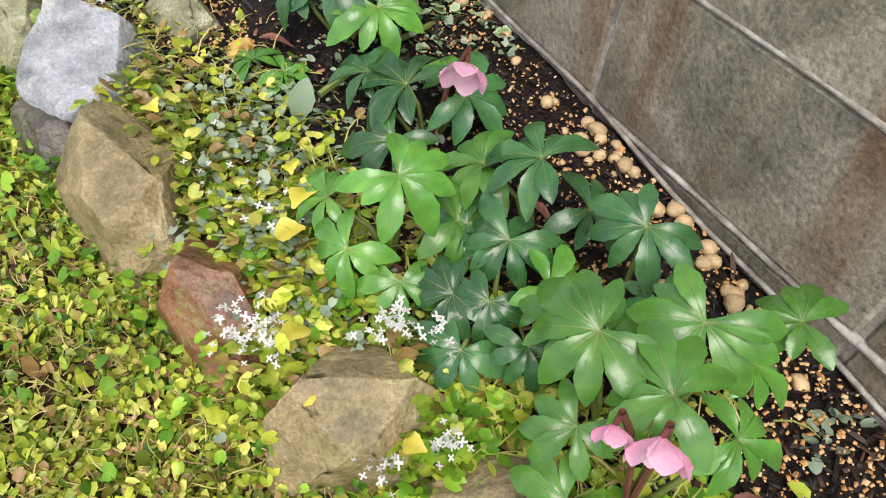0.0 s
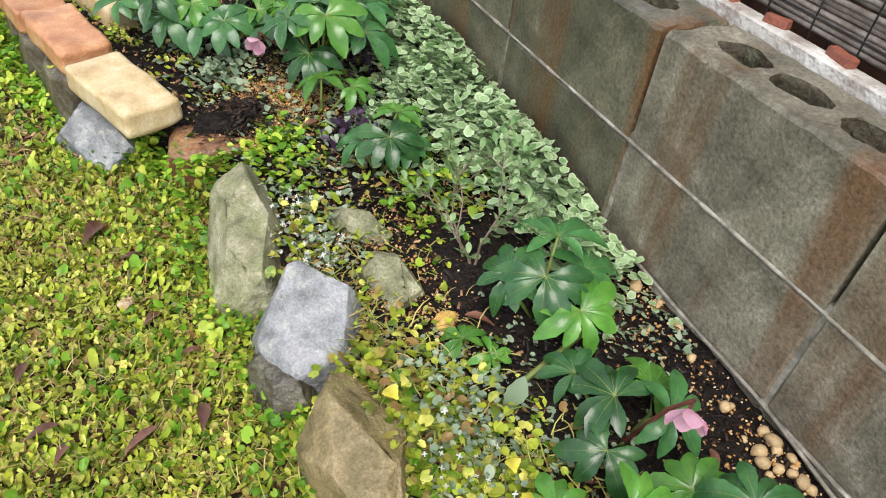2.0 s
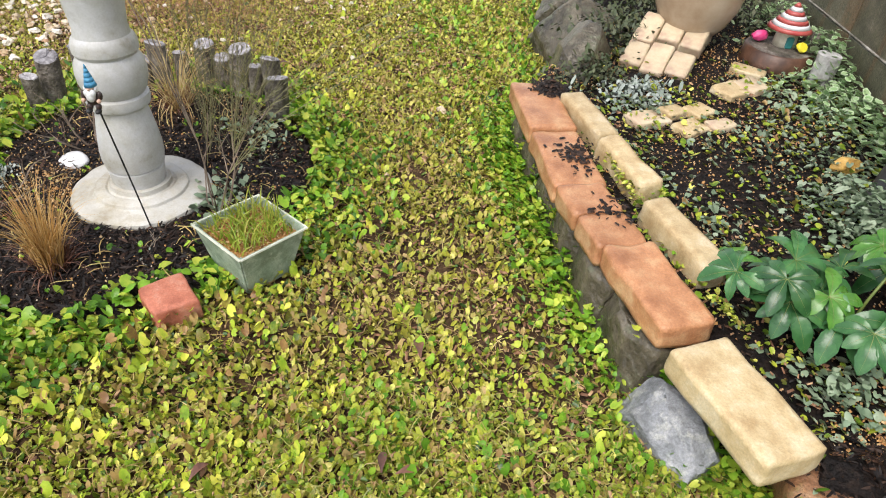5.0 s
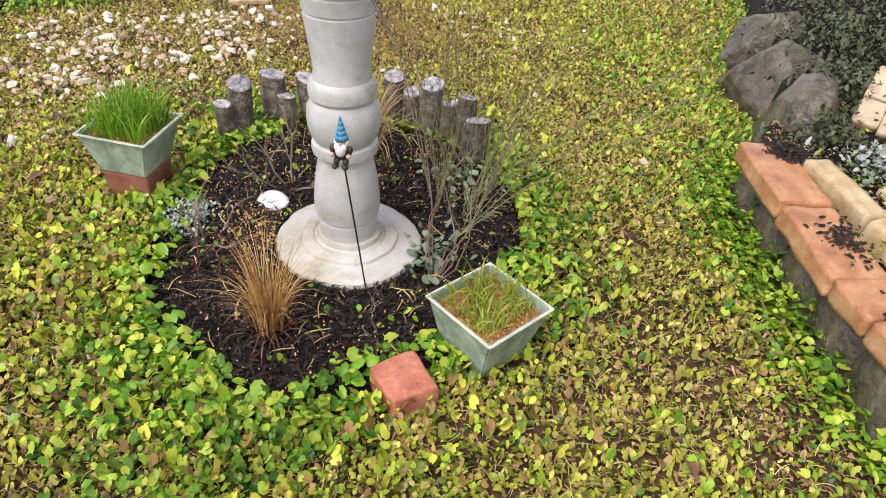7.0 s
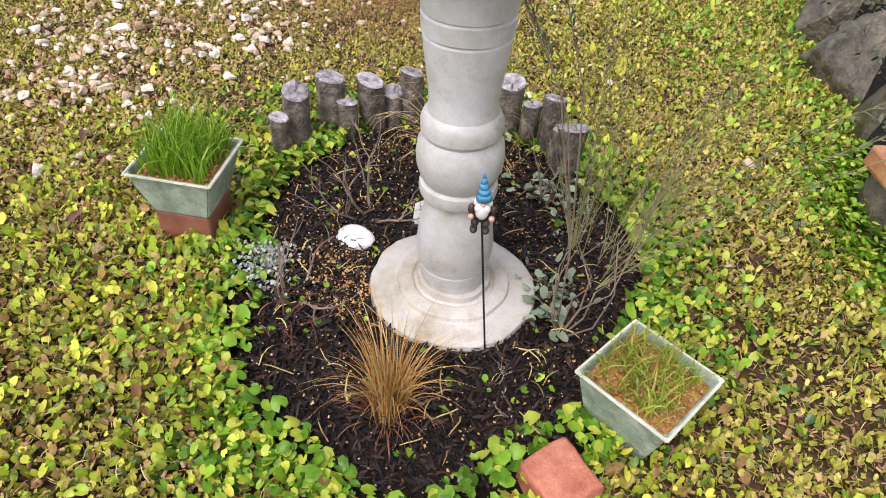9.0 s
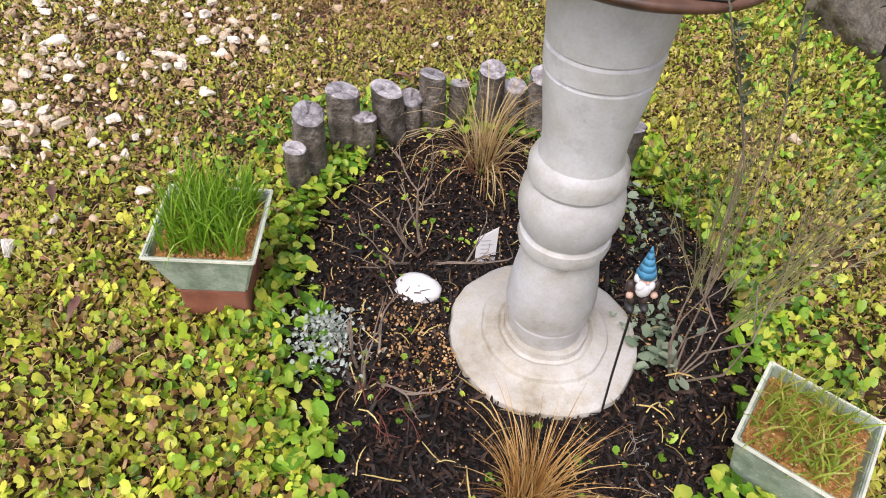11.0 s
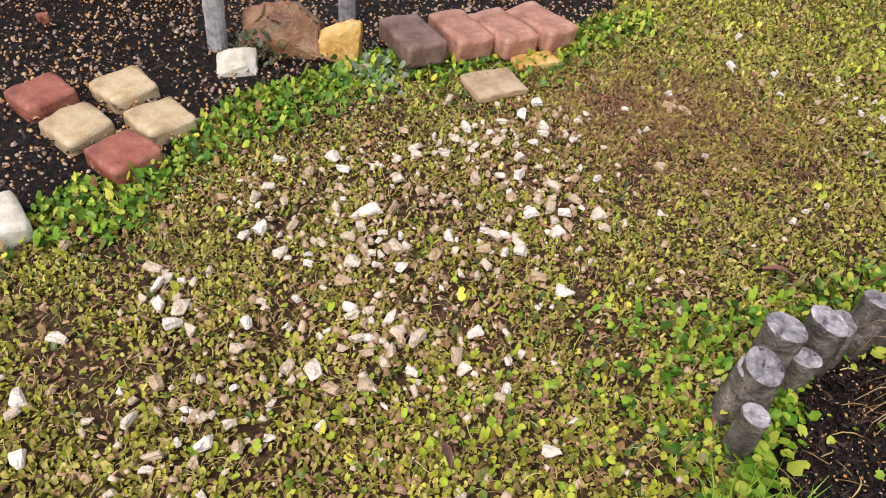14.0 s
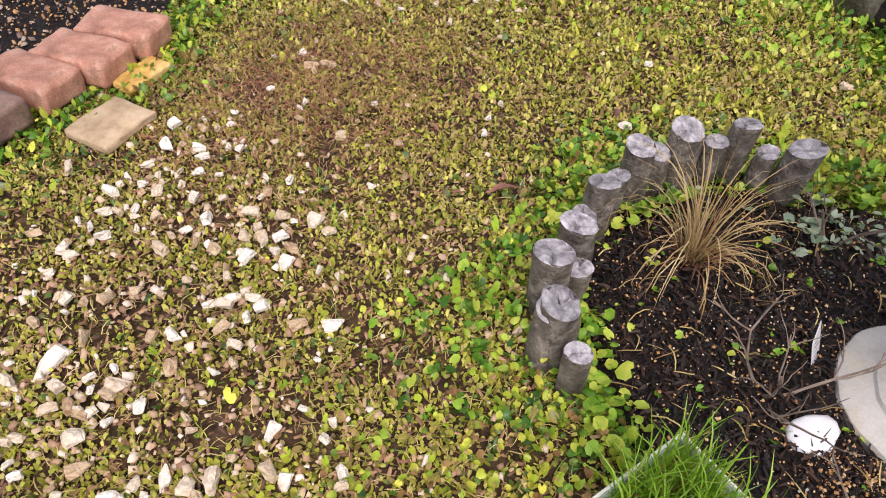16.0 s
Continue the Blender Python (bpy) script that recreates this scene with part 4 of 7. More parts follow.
def log_thing(x, y, h, seed):
    rnd = random.Random(seed)
    r = rnd.uniform(0.034, 0.043) if h > 0.16 else rnd.uniform(0.027, 0.032)
    t = thing("edging_log", "weathered grey upright log of the bed's palisade" + (", taller" if h > 0.16 else ", short"), "log", (x, y, -0.03), rnd.uniform(0, 360), "log palisade of the round bed")
    bm = bmesh.new()
    seg, rings = 20, []
    H = h + 0.03
    tx, ty = rnd.uniform(-.25, .25), rnd.uniform(-.25, .25)
    for z in (0, 0.04, 0.08, 0.12, 0.16, 0.2, 0.24):
        zz = min(z, H - 0.004)
        ring = []
        for i in range(seg):
            a = 2 * math.pi * i / seg
            rr = r * (1 + 0.07 * noise.noise(Vector((math.cos(a) * 2.5, math.sin(a) * 2.5, z * 3 + seed))) - 0.1 * (i % 5 == seed % 5) - 0.05 * (i % 7 == seed % 7))
            xx, yy = rr * math.cos(a), rr * math.sin(a)
            ring.append(bm.verts.new((xx + zz * tx * 0.3, yy + zz * ty * 0.3, zz + (xx * tx + yy * ty if zz > H - 0.02 else 0))))
        rings.append(ring)
        if zz < z:
            break
    for a, b in zip(rings, rings[1:]):
        for i in range(seg):
            bm.faces.new((a[i], a[(i + 1) % seg], b[(i + 1) % seg], b[i]))
    part("trunk", bm, M_LOG, t, smooth=True)
    bm = bmesh.new()
    prev = None
    for f, dz in ((1.0, 0.0), (0.92, 0.004), (0.5, 0.003 + rnd.uniform(0, .002)), (0.14, -0.002)):
        cen = Vector((H * tx * 0.3, H * ty * 0.3, 0))
        ring = []
        for i in range(seg):
            a = 2 * math.pi * i / seg
            rr = r * f * (1 + 0.07 * noise.noise(Vector((math.cos(a) * 2.5, math.sin(a) * 2.5, 0.24 * 3 + seed))))
            xx, yy = rr * math.cos(a), rr * math.sin(a)
            ring.append(bm.verts.new((cen.x + xx, cen.y + yy, H - 0.004 + dz - (0.012 if f < 0.95 and i in (seed % seg, (seed * 7 + 9) % seg) else 0) + xx * tx + yy * ty)))
        if prev:
            for i in range(seg):
                bm.faces.new((prev[i], prev[(i + 1) % seg], ring[(i + 1) % seg], ring[i]))
        prev = ring
    bm.faces.new(prev)
    part("cut_top", bm, M_LOGT, t, "pale grey sawn top with a dark heart")
    return t


for i, (x, y, h) in enumerate(LOGS):
    log_thing(x, y, h, 100 + i)

# ---- plaque, sign, gnome stake ----
plq = part("pebble_plaque", rock_bm((0.104, 0.074, 0.032), 81, 5, 0.05, 3), M_WHITE, smooth=True)
plq.matrix_world = pose(-0.8, 3.995, 0.022, 12, -6, -20)
tagged(plq, "white painted oval stone lying on the soil", "stone")
for i, (dx, dy, l, a) in enumerate([(0.02, -0.004, 0.024, 25), (0.0, 0.008, 0.018, -50), (-0.016, -0.008, 0.02, 70), (0.006, -0.014, 0.016, 10), (-0.024, 0.008, 0.012, 30), (0.028, 0.012, 0.01, -20)]):
    b = part("painted_mark", box_bm(-l / 2, -0.0016, 0, l / 2, 0.0016, 0.003, 0.001), M_LOG, plq, "grey painted mark")
    b.matrix_local = pose(dx, dy, 0.027 - 4 * (dx * dx + dy * dy), 0, 0, a)
sg = thing("plant_label", "white plant label with unreadable grey print stuck in the soil", "label", (-0.647, 4.08, 0.015), 12)
bm = box_bm(-0.025, -0.001, 0, 0.025, 0.001, 0.085, 0.0008)
for v in bm.verts:
    # a slanted, pointed card
    v.co.z += v.co.x * (0.5 if v.co.z > 0.04 else 0.35)
lb = part("card", bm, M_WHITE, sg)
lb.matrix_local = pose(0, 0, 0, -22, 8, 0)
M_PRINT = surf("faded_print", [(0.3, 0.3, 0.3), (0.45, 0.45, 0.45)], 40, 0.6, 0)
for k in range(5):
    bar = part("print_line", box_bm(-0.015, -0.0022, 0.025 + 0.01 * k, 0.015 - 0.006 * (k % 3), -0.0014, 0.0265 + 0.01 * k), M_PRINT, lb)
st = thing("gnome_stake", "garden gnome figurine with a blue hat on a thin black rod", "garden stake", (-0.454, 3.703, 0.0))
bm = bmesh.new()
tube_into(bm, [(0.005, 0.002, -0.05), (-0.024, -0.014, 0.17), (-0.056, -0.038, 0.42)], 0.0022, 0.0022, 6)
part("rod", bm, M_IRON, st, "thin black rod")
M_GN_B = surf("blue_felt", [(0.03, 0.16, 0.3), (0.07, 0.3, 0.48)], 40, 0.6, 0.2, 90)
M_GN_D = surf("dark_brown_coat", [(0.02, 0.012, 0.01), (0.06, 0.035, 0.03)], 40, 0.5, 0.2, 90)
gb = bmesh.new()


def add_ball(bm, c, r, mi, sc=(1, 1, 1)):
    res = bmesh.ops.create_icosphere(bm, subdivisions=2, radius=r, matrix=Matrix.Translation(c) @ Matrix.Diagonal((*sc, 1)))
    for f in {f for v in res["verts"] for f in v.link_faces}:
        f.material_index = mi


add_ball(gb, (0, 0, 0.026), 0.019, 2, (1.05, 0.85, 1.15))
for sx in (-1, 1):
    add_ball(gb, (0.011 * sx, -0.004, 0.004), 0.0085, 2, (0.95, 1.0, 1.3))
    add_ball(gb, (0.012 * sx, -0.012, -0.006), 0.0085, 3, (0.95, 1.5, 0.8))
    add_ball(gb, (0.021 * sx, -0.004, 0.036), 0.0085, 2, (0.85, 0.9, 1.5))
    add_ball(gb, (0.02 * sx, -0.013, 0.024), 0.0062, 4)
add_ball(gb, (0, -0.011, 0.037), 0.014, 1, (0.95, 0.7, 1.35))
add_ball(gb, (-0.007, -0.012, 0.045), 0.009, 1, (1, 0.8, 1.2))
add_ball(gb, (0.007, -0.012, 0.045), 0.009, 1, (1, 0.8, 1.2))
add_ball(gb, (0, -0.003, 0.057), 0.0125, 4)
add_ball(gb, (0, -0.016, 0.056), 0.0035, 4)
for sx in (-1, 1):
    add_ball(gb, (0.013 * sx, -0.003, 0.054), 0.0065, 1, (0.8, 1, 1.4))
for k in range(5):
    res = bmesh.ops.create_cone(gb, cap_ends=True, segments=18, radius1=0.0165 - 0.0031 * k, radius2=0.0128 - 0.0029 * k, depth=0.0125, matrix=pose(-0.0012 * k, 0.0008 * k, 0.067 + 0.0112 * k, 2 * (k % 2), -4 - k, 0))
    for f in {f for v in res["verts"] for f in v.link_faces}:
        f.material_index = 0
gn = part("figurine", gb, [M_GN_B, M_WHITE, M_GN_D, M_BLACKP, surf("painted_skin", [(0.5, 0.3, 0.22), (0.62, 0.42, 0.32)], 40, 0.5, 0.1, 60)], st, smooth=True)
gn.matrix_local = pose(-0.057, -0.042, 0.408) @ Matrix.Scale(0.9, 4)

# ---- far bed: pavers, stakes, rocks, bricks ----
PV = "square pavers in the far bed"
for i, (x, y, z, rz, mt, lab) in enumerate([(-2.53, 5.125, 0.0, 52, M_RED, "red square paver set on the soil"), (-2.69, 5.235, 0.005, 52, M_CREAM, "cream square paver set on the soil"),
                                           (-2.632, 5.445, 0.005, 48, M_CREAM, "cream square paver set on the soil"), (-2.485, 5.3, 0.0, 48, M_CREAM, "cream square paver set on the soil"),
                                           (-2.85, 5.375, 0.005, 52, M_RED, "red square paver set on the soil"), (-2.74, 4.83, 0.0, 40, M_PALE, "pale square paver at the lawn's edge")]):
    ob = part("paver", rough_box(0.152, 0.15, 0.07, 200 + i, 0.018, 0.008), mt, smooth=True)
    ob.matrix_world = pose(x, y, z, 2 * (i % 2), -2 * (i % 3), rz)
    tagged(ob, lab, "paver", PV)
for i, (x, y, z, rz, mt) in enumerate([(-1.79, 5.85, 0.02, 30, M_DUSK), (-1.625, 5.915, 0.02, 28, M_ROSE), (-1.475, 5.95, 0.02, 35, M_ROSE), (-1.33, 6.02, 0.02, 40, M_ROSE)]):
    ob = part("brick", rough_box(0.15, 0.24, 0.085, 220 + i, 0.016, 0.008), mt, smooth=True)
    ob.matrix_world = pose(x, y, z, 0, 2, rz)
    tagged(ob, "dark weathered brick edging the far bed" if i == 0 else "dusty reddish-brown weathered brick edging the far bed", "brick", "bricks edging the far bed")
sl = part("stepping_slab", rough_box(0.18, 0.15, 0.03, 230, 0.01, 0.006), surf("sandy_slab", [(0.3, 0.2, 0.11), (0.47, 0.34, 0.2), (0.55, 0.43, 0.28)], 20, 0.7, 0.6, 110), smooth=True)
sl.matrix_world = pose(-1.51, 5.655, 0.012, 0, 0, 25)
tagged(sl, "flat sandy slab half sunk in the lawn", "slab")
sl = part("sandstone_piece", rough_box(0.16, 0.08, 0.03, 231, 0.01, 0.006), M_ROCH, smooth=True)
sl.matrix_world = pose(-1.36, 5.83, 0.01, 0, 0, 25)
tagged(sl, "flat ochre stone in front of the bricks", "stone")


M_PSTK = surf("pale_stake_wood", [(0.16, 0.15, 0.145), (0.36, 0.35, 0.34), (0.55, 0.54, 0.52)], 20, 0.7, 0.8, 130, rand=0.15, dist=0.004)


def stake(x, y, h, r, seed, lean):
    bm = bmesh.new()
    pts = [(lean * k * 0.03, 0, -0.05 + h * k / 6) for k in range(7)]
    tube_into(bm, pts, r * 1.05, r, 14)
    for v in bm.verts:
        v.co += noise.noise_vector(v.co * 18 + Vector((seed, 0, 0))) * 0.003
    ob = part("wooden_stake", bm, M_PSTK, smooth=False)
    ob.matrix_world = pose(x, y, 0.02)
    return tagged(ob, "weathered grey round stake standing in the far bed", "stake", "stakes in the far bed")


stake(-2.447, 5.785, 0.235, 0.033, 1, 0.06)
stake(-2.04, 6.05, 0.75, 0.03, 2, 0.1)
broken_rock("rock", -2.23, 5.83, 0.0, (0.28, 0.18, 0.18), [(250, 25, 0.8), (200, 35, 0.8), (-60, 30, 0.8), (280, 62, 0.75), (120, 50, 0.8), (20, 40, 0.85), (320, 50, 0.85)], 240, M_RBRN, "glossy brown angular rock in the far bed")
broken_rock("rock", -2.035, 5.79, 0.0, (0.15, 0.09, 0.14), [(250, 20, 0.85), (210, 45, 0.8), (-40, 30, 0.8), (290, 60, 0.85), (150, 55, 0.85)], 241, M_ROCH, "bright ochre rock standing in the far bed", rz=-10)
broken_rock("rock", -2.345, 5.64, 0.01, (0.13, 0.09, 0.09), [(250, 30, 0.8), (190, 35, 0.8), (-30, 35, 0.8), (270, 65, 0.8), (100, 50, 0.85)], 242, M_PALE, "pale cream angular rock in the far bed", rz=10)
stone("rock", -3.05, 5.85, 0.02, (0.05, 0.04, 0.05), 0, 243, M_RED, "small red stone in the far bed")
for i in range(14):
    x = -3.75 + 0.085 * i
    bm = bmesh.new()
    tube_into(bm, [(0, 0, -0.05), (0, 0, 0.1), (0.003 * (i % 3), 0, 0.24 + 0.03 * (i * 7 % 5))], 0.042, 0.04, 14)
    ob = part("edging_log", bm, M_LOG)
    ob.matrix_world = pose(x, 6.22 + 0.02 * math.sin(i), 0.02)
    tagged(ob, "weathered grey upright log at the back of the far bed", "log", "log palisade of the far bed")

# ---- things in the long bed's far end ----
# Added stand, black in place of the dark shadow under the terracotta pot.
st_ob = part("added_pot_stand", lathe_bm([(0, 0.205), (0.085, 0.205), (0.088, 0.2), (0.11, 0.02), (0.117, 0.015), (0.117, 0.0), (0, 0)], 36), M_BLACKP, smooth=True)
st_ob.matrix_world = pose(1.6, 3.77, 0.19)
tagged(st_ob, "black stand added under the terracotta pot in place of the dark shadow there", "plant pot")
tp = thing("terracotta_pot", "square terracotta pot with soil and a rock in it", "plant pot", (1.6, 3.77, 0.396), -26)
part("body", square_pot_bm(0.122, 0.093, 0.235, 0.014, 0.19), M_TERR, tp)
part("rim", rim_bm(0.132, 0.195, 0.024, 0.048), M_TERR, tp)
sb = bmesh.new()
bmesh.ops.create_grid(sb, x_segments=16, y_segments=16, size=0.106)
for v in sb.verts:
    v.co.z = 0.212 + noise.noise(v.co * 30) * 0.01
part("soil", sb, M_SOIL, tp)
ob = stone("rock", 1.645, 3.735, 0.6, (0.12, 0.1, 0.08), 20, 250, M_ROCH, "ochre rock lying in the terracotta pot")
bm = bmesh.new()
tube_into(bm, [(0.035 * math.cos(a * 0.7) * (1 - a / 30), 0.035 * math.sin(a * 0.7) * (1 - a / 30), 0.002 * a) for a in range(24)], 0.01, 0.004, 8)
ob = part("coiled_stem", bm, M_WOOD, smooth=True)
ob.matrix_world = pose(1.555, 3.8, 0.61)
tagged(ob, "brown dry coiled stem in the terracotta pot", "stem")
urn = thing("urn", "tan rounded ceramic urn standing on stones", "urn", (1.3, 4.98, 0.28))
M_URN = surf("tan_ceramic", [(0.3, 0.2, 0.12), (0.42, 0.32, 0.22), (0.5, 0.41, 0.32)], 5, 0.4, 0.1, 60)
part("body", lathe_bm([(0, 0), (0.1, 0.0), (0.135, 0.04), (0.165, 0.11), (0.18, 0.2), (0.172, 0.28), (0.14, 0.34), (0.13, 0.36), (0.145, 0.385), (0.135, 0.39), (0.12, 0.36), (0.0, 0.34)], 48), M_URN, urn, smooth=True)
M_RAMP = surf("pink_cream_stone", [(0.5, 0.33, 0.24), (0.62, 0.5, 0.33), (0.68, 0.6, 0.45)], 10, 0.6, 0.5, 90, rand=0.12)
ramp = thing("stone_ramp", "sloping stack of cream and pink stone bricks under the urn", "bricks", (1.16, 4.79, 0.19), -28)
for i in range(3):
    for j in range(2):
        b = part("ramp_brick", rough_box(0.17 if (i + j) % 2 else 0.13, 0.085, 0.05, 260 + i * 3 + j, 0.01, 0.004), M_RAMP, ramp, smooth=True)
        b.matrix_local = pose((i - 1) * 0.088, -0.06 + (0.15 + 0.02 * i) * j, 0.015 + 0.06 * j, 22, 0, 0) @ pose(0, 0, 0, 0, 0, 90)
part("core", box_bm(-0.12, 0.05, 0, 0.12, 0.36, 0.085, 0.01), M_RAMP, ramp)
PS = "cream stepping stones in the bed"
for i, (x, y, l, w, rz) in enumerate([(1.0, 4.27, 0.14, 0.09, 25), (1.13, 4.22, 0.11, 0.08, 35), (1.19, 4.34, 0.1, 0.08, 40), (1.235, 4.245, 0.1, 0.06, 30), (1.1, 4.33, 0.09, 0.07, 30), (1.36, 4.52, 0.14, 0.1, 35), (1.44, 4.56, 0.11, 0.1, 35), (1.47, 4.7, 0.13, 0.07, -30)]):
    ob = part("stepping_stone", rough_box(l, w, 0.03, 280 + i, 0.008, 0.005), M_CREAM if i % 3 else M_RAMP, smooth=True)
    ob.matrix_world = pose(x, y, float(bed_z(x, y)) - 0.008, 3 * (i % 2), 2, rz)
    tagged(ob, "flat cream stone laid on the soil as a tiny path", "stone", PS)
stump = thing("tree_stump", "short dark brown log round with bark", "stump", (1.62, 4.83, 0.19))
part("bark", lathe_bm([(0, 0), (0.135, 0), (0.14, 0.04), (0.13, 0.1), (0.12, 0.105)], 40), M_WOOD, stump, smooth=True)
part("cut_top", lathe_bm([(0.122, 0.103), (0.06, 0.106), (0, 0.106)], 40), M_LOG, stump)
fh = thing("fairy_house", "tiny toadstool house with a red-and-white striped roof on the log round", "fairy house", (1.64, 4.85, 0.296))
part("wall", lathe_bm([(0, 0), (0.045, 0), (0.042, 0.04), (0.036, 0.075), (0, 0.075)], 24), M_PALE, fh, smooth=True)
M_STRR = surf("red_stripe", [(0.4, 0.05, 0.05), (0.5, 0.12, 0.1)], 30, 0.4, 0.1, 60)
for k in range(7):
    r0, r1 = 0.085 - 0.0115 * k, 0.085 - 0.0115 * (k + 1)
    part("roof_band", lathe_bm([(max(r1 - 0.006, 0), 0.066 + 0.014 * k), (r0, 0.066 + 0.014 * k), (max(r1, 0.002), 0.08 + 0.014 * k), (max(r1 - 0.006, 0), 0.08 + 0.014 * k)], 28), M_STRR if k % 2 == 0 else M_WHITE, fh, smooth=True)
part("door", box_bm(-0.014, -0.05, 0.0, 0.014, -0.034, 0.045, 0.005), surf("teal_paint", [(0.02, 0.16, 0.16), (0.05, 0.28, 0.27)], 20, 0.4, 0.1, 60), fh, "teal door")
M_YEL = surf("yellow_paint", [(0.7, 0.6, 0.03), (0.85, 0.75, 0.06)], 20, 0.4, 0.1, 60)
M_PNK = surf("pink_paint", [(0.65, 0.04, 0.18), (0.8, 0.1, 0.28)], 20, 0.4, 0.1, 60)
ob = stone("toy_ball", 1.675, 4.775, 0.296, (0.045, 0.04, 0.04), 0, 290, M_YEL, "small yellow ornament beside the fairy house", "ornament", facets=2, amp=0.05)
ob = stone("toy_toadstool", 1.545, 4.87, 0.296, (0.07, 0.05, 0.045), 20, 291, M_PNK, "small pink ornament beside the fairy house", "ornament", facets=2, amp=0.12)
lad = thing("toy_fence", "tiny grey picket fence beside the fairy house", "ornament", (1.715, 4.83, 0.29), -35)
for k in range(4):
    part("picket", box_bm(-0.045 + 0.024 * k, -0.003, 0, -0.03 + 0.024 * k, 0.003, 0.075, 0.002), M_LOG, lad)
part("rail", box_bm(-0.05, 0.003, 0.03, 0.05, 0.007, 0.04, 0.001), M_LOG, lad)
bol = stake(1.73, 4.66, 0.2, 0.042, 5, 0.0)
bol.matrix_world = pose(1.73, 4.66, 0.19)
bol.name = "wooden_stake"
bol["label"] = "short weathered grey post beside the log round"
bol["group"] = ""

# ---- plants ----
M_HELL = surf("hellebore_leaf", [(0.016, 0.07, 0.021), (0.038, 0.13, 0.036), (0.08, 0.205, 0.056)], 30, 0.28, 0.25, 60, rand=0.35, island=0.3, thin=0.12, dist=0.004)
M_HELLY = surf("young_hellebore_leaf", [(0.045, 0.155, 0.02), (0.085, 0.24, 0.033), (0.15, 0.33, 0.05)], 30, 0.27, 0.25, 60, rand=0.25, island=0.3, thin=0.15, dist=0.004)
M_STALK = surf("green_stalk", [(0.1, 0.15, 0.03), (0.2, 0.24, 0.06)], 30, 0.5, 0.2, 90)
M_PETAL = surf("pink_petal", [(0.7, 0.27, 0.42), (0.82, 0.46, 0.6), (0.88, 0.64, 0.73)], 20, 0.5, 0.1, 60, thin=0.3)
M_VAR = surf("variegated_leaf", [(0.14, 0.28, 0.1), (0.3, 0.46, 0.2), (0.46, 0.6, 0.33)], 40, 0.5, 0.2, 120, island=0.6, thin=0.2)
M_VARE = surf("cream_leaf_edge", [(0.42, 0.54, 0.31), (0.56, 0.66, 0.44)], 40, 0.5, 0.2, 120, island=0.6, thin=0.2)
M_GREYL = surf("grey_green_leaf", [(0.13, 0.2, 0.12), (0.25, 0.33, 0.21), (0.4, 0.46, 0.33)], 12, 0.6, 0.2, 120, island=0.7, thin=0.15)
M_SILV = surf("silver_leaf", [(0.2, 0.25, 0.2), (0.33, 0.38, 0.33), (0.48, 0.52, 0.48)], 20, 0.7, 0.2, 120, island=0.7)
M_PURP = surf("dark_purple_leaf", [(0.025, 0.012, 0.03), (0.06, 0.03, 0.065)], 20, 0.4, 0.2, 120, island=0.7)
M_ALYS = surf("white_petal", [(0.6, 0.6, 0.54), (0.76, 0.76, 0.72)], 20, 0.6, 0, island=0.7, thin=0.2)
M_TWIG = surf("grey_brown_twig", [(0.1, 0.07, 0.05), (0.2, 0.15, 0.11), (0.28, 0.22, 0.17)], 20, 0.7, 0.3, 120)
M_RTWIG = surf("red_brown_twig", [(0.1, 0.03, 0.022), (0.18, 0.06, 0.04)], 20, 0.6, 0.3, 120)
M_BROOM = surf("broom_stem", [(0.1, 0.085, 0.045), (0.17, 0.16, 0.07), (0.25, 0.24, 0.11)], 20, 0.6, 0, island=0.7)
M_SPRIG = surf("dark_sprig_leaf", [(0.03, 0.05, 0.02), (0.07, 0.1, 0.04)], 20, 0.5, 0, island=0.7)
M_STRAW = surf("straw_sedge_blade", [(0.34, 0.2, 0.07), (0.5, 0.36, 0.15), (0.66, 0.54, 0.28)], 12, 0.5, 0, island=0.9, thin=0.2)
M_DEAD = surf("dead_leaf", [(0.07, 0.03, 0.02), (0.16, 0.07, 0.045), (0.26, 0.12, 0.07)], 25, 0.4, 0.3, 90, rand=0.35)
M_HEATH = surf("dark_heather_leaf", [(0.025, 0.04, 0.015), (0.06, 0.08, 0.03), (0.12, 0.12, 0.06)], 20, 0.6, 0, island=0.8)


def leaflet_into(bm, origin, direction, up, length, width, fold=0.25, droop=0.3, mi=0, ribbed=None):
    """A pointed leaf blade with a folded midrib and toothed margin."""
    d, u = direction.normalized(), up.normalized()
    s = d.cross(u).normalized()
    prev, rib, n = None, None, 10
    for i in range(n + 1):
        f = i / n
        w = width * 0.5 * (math.sin(math.pi * min(1, f ** 1.55 * 0.95 + 0.03)) ** 0.85) * (1 + (0.05 if i % 2 else -0.05) * min(1, 3 * f))
        c = origin + d * length * f + u * (0.1 * length * math.sin(f * math.pi) - droop * length * f * f)
        cur = (bm.verts.new(c - s * w + u * w * fold), bm.verts.new(c), bm.verts.new(c + s * w + u * w * fold))
        if prev:
            for k in (0, 1):
                fc = bm.faces.new((prev[k], prev[k + 1], cur[k + 1], cur[k]))
                fc.material_index = mi
        prev = cur
        if ribbed is not None:
            e = s * width * 0.017 * (1.1 - f)
            r = (bm.verts.new(c - e + u * 0.0012), bm.verts.new(c + e + u * 0.0012))
            if rib:
                bm.faces.new((rib[0], rib[1], r[1], r[0])).material_index = ribbed
            rib = r


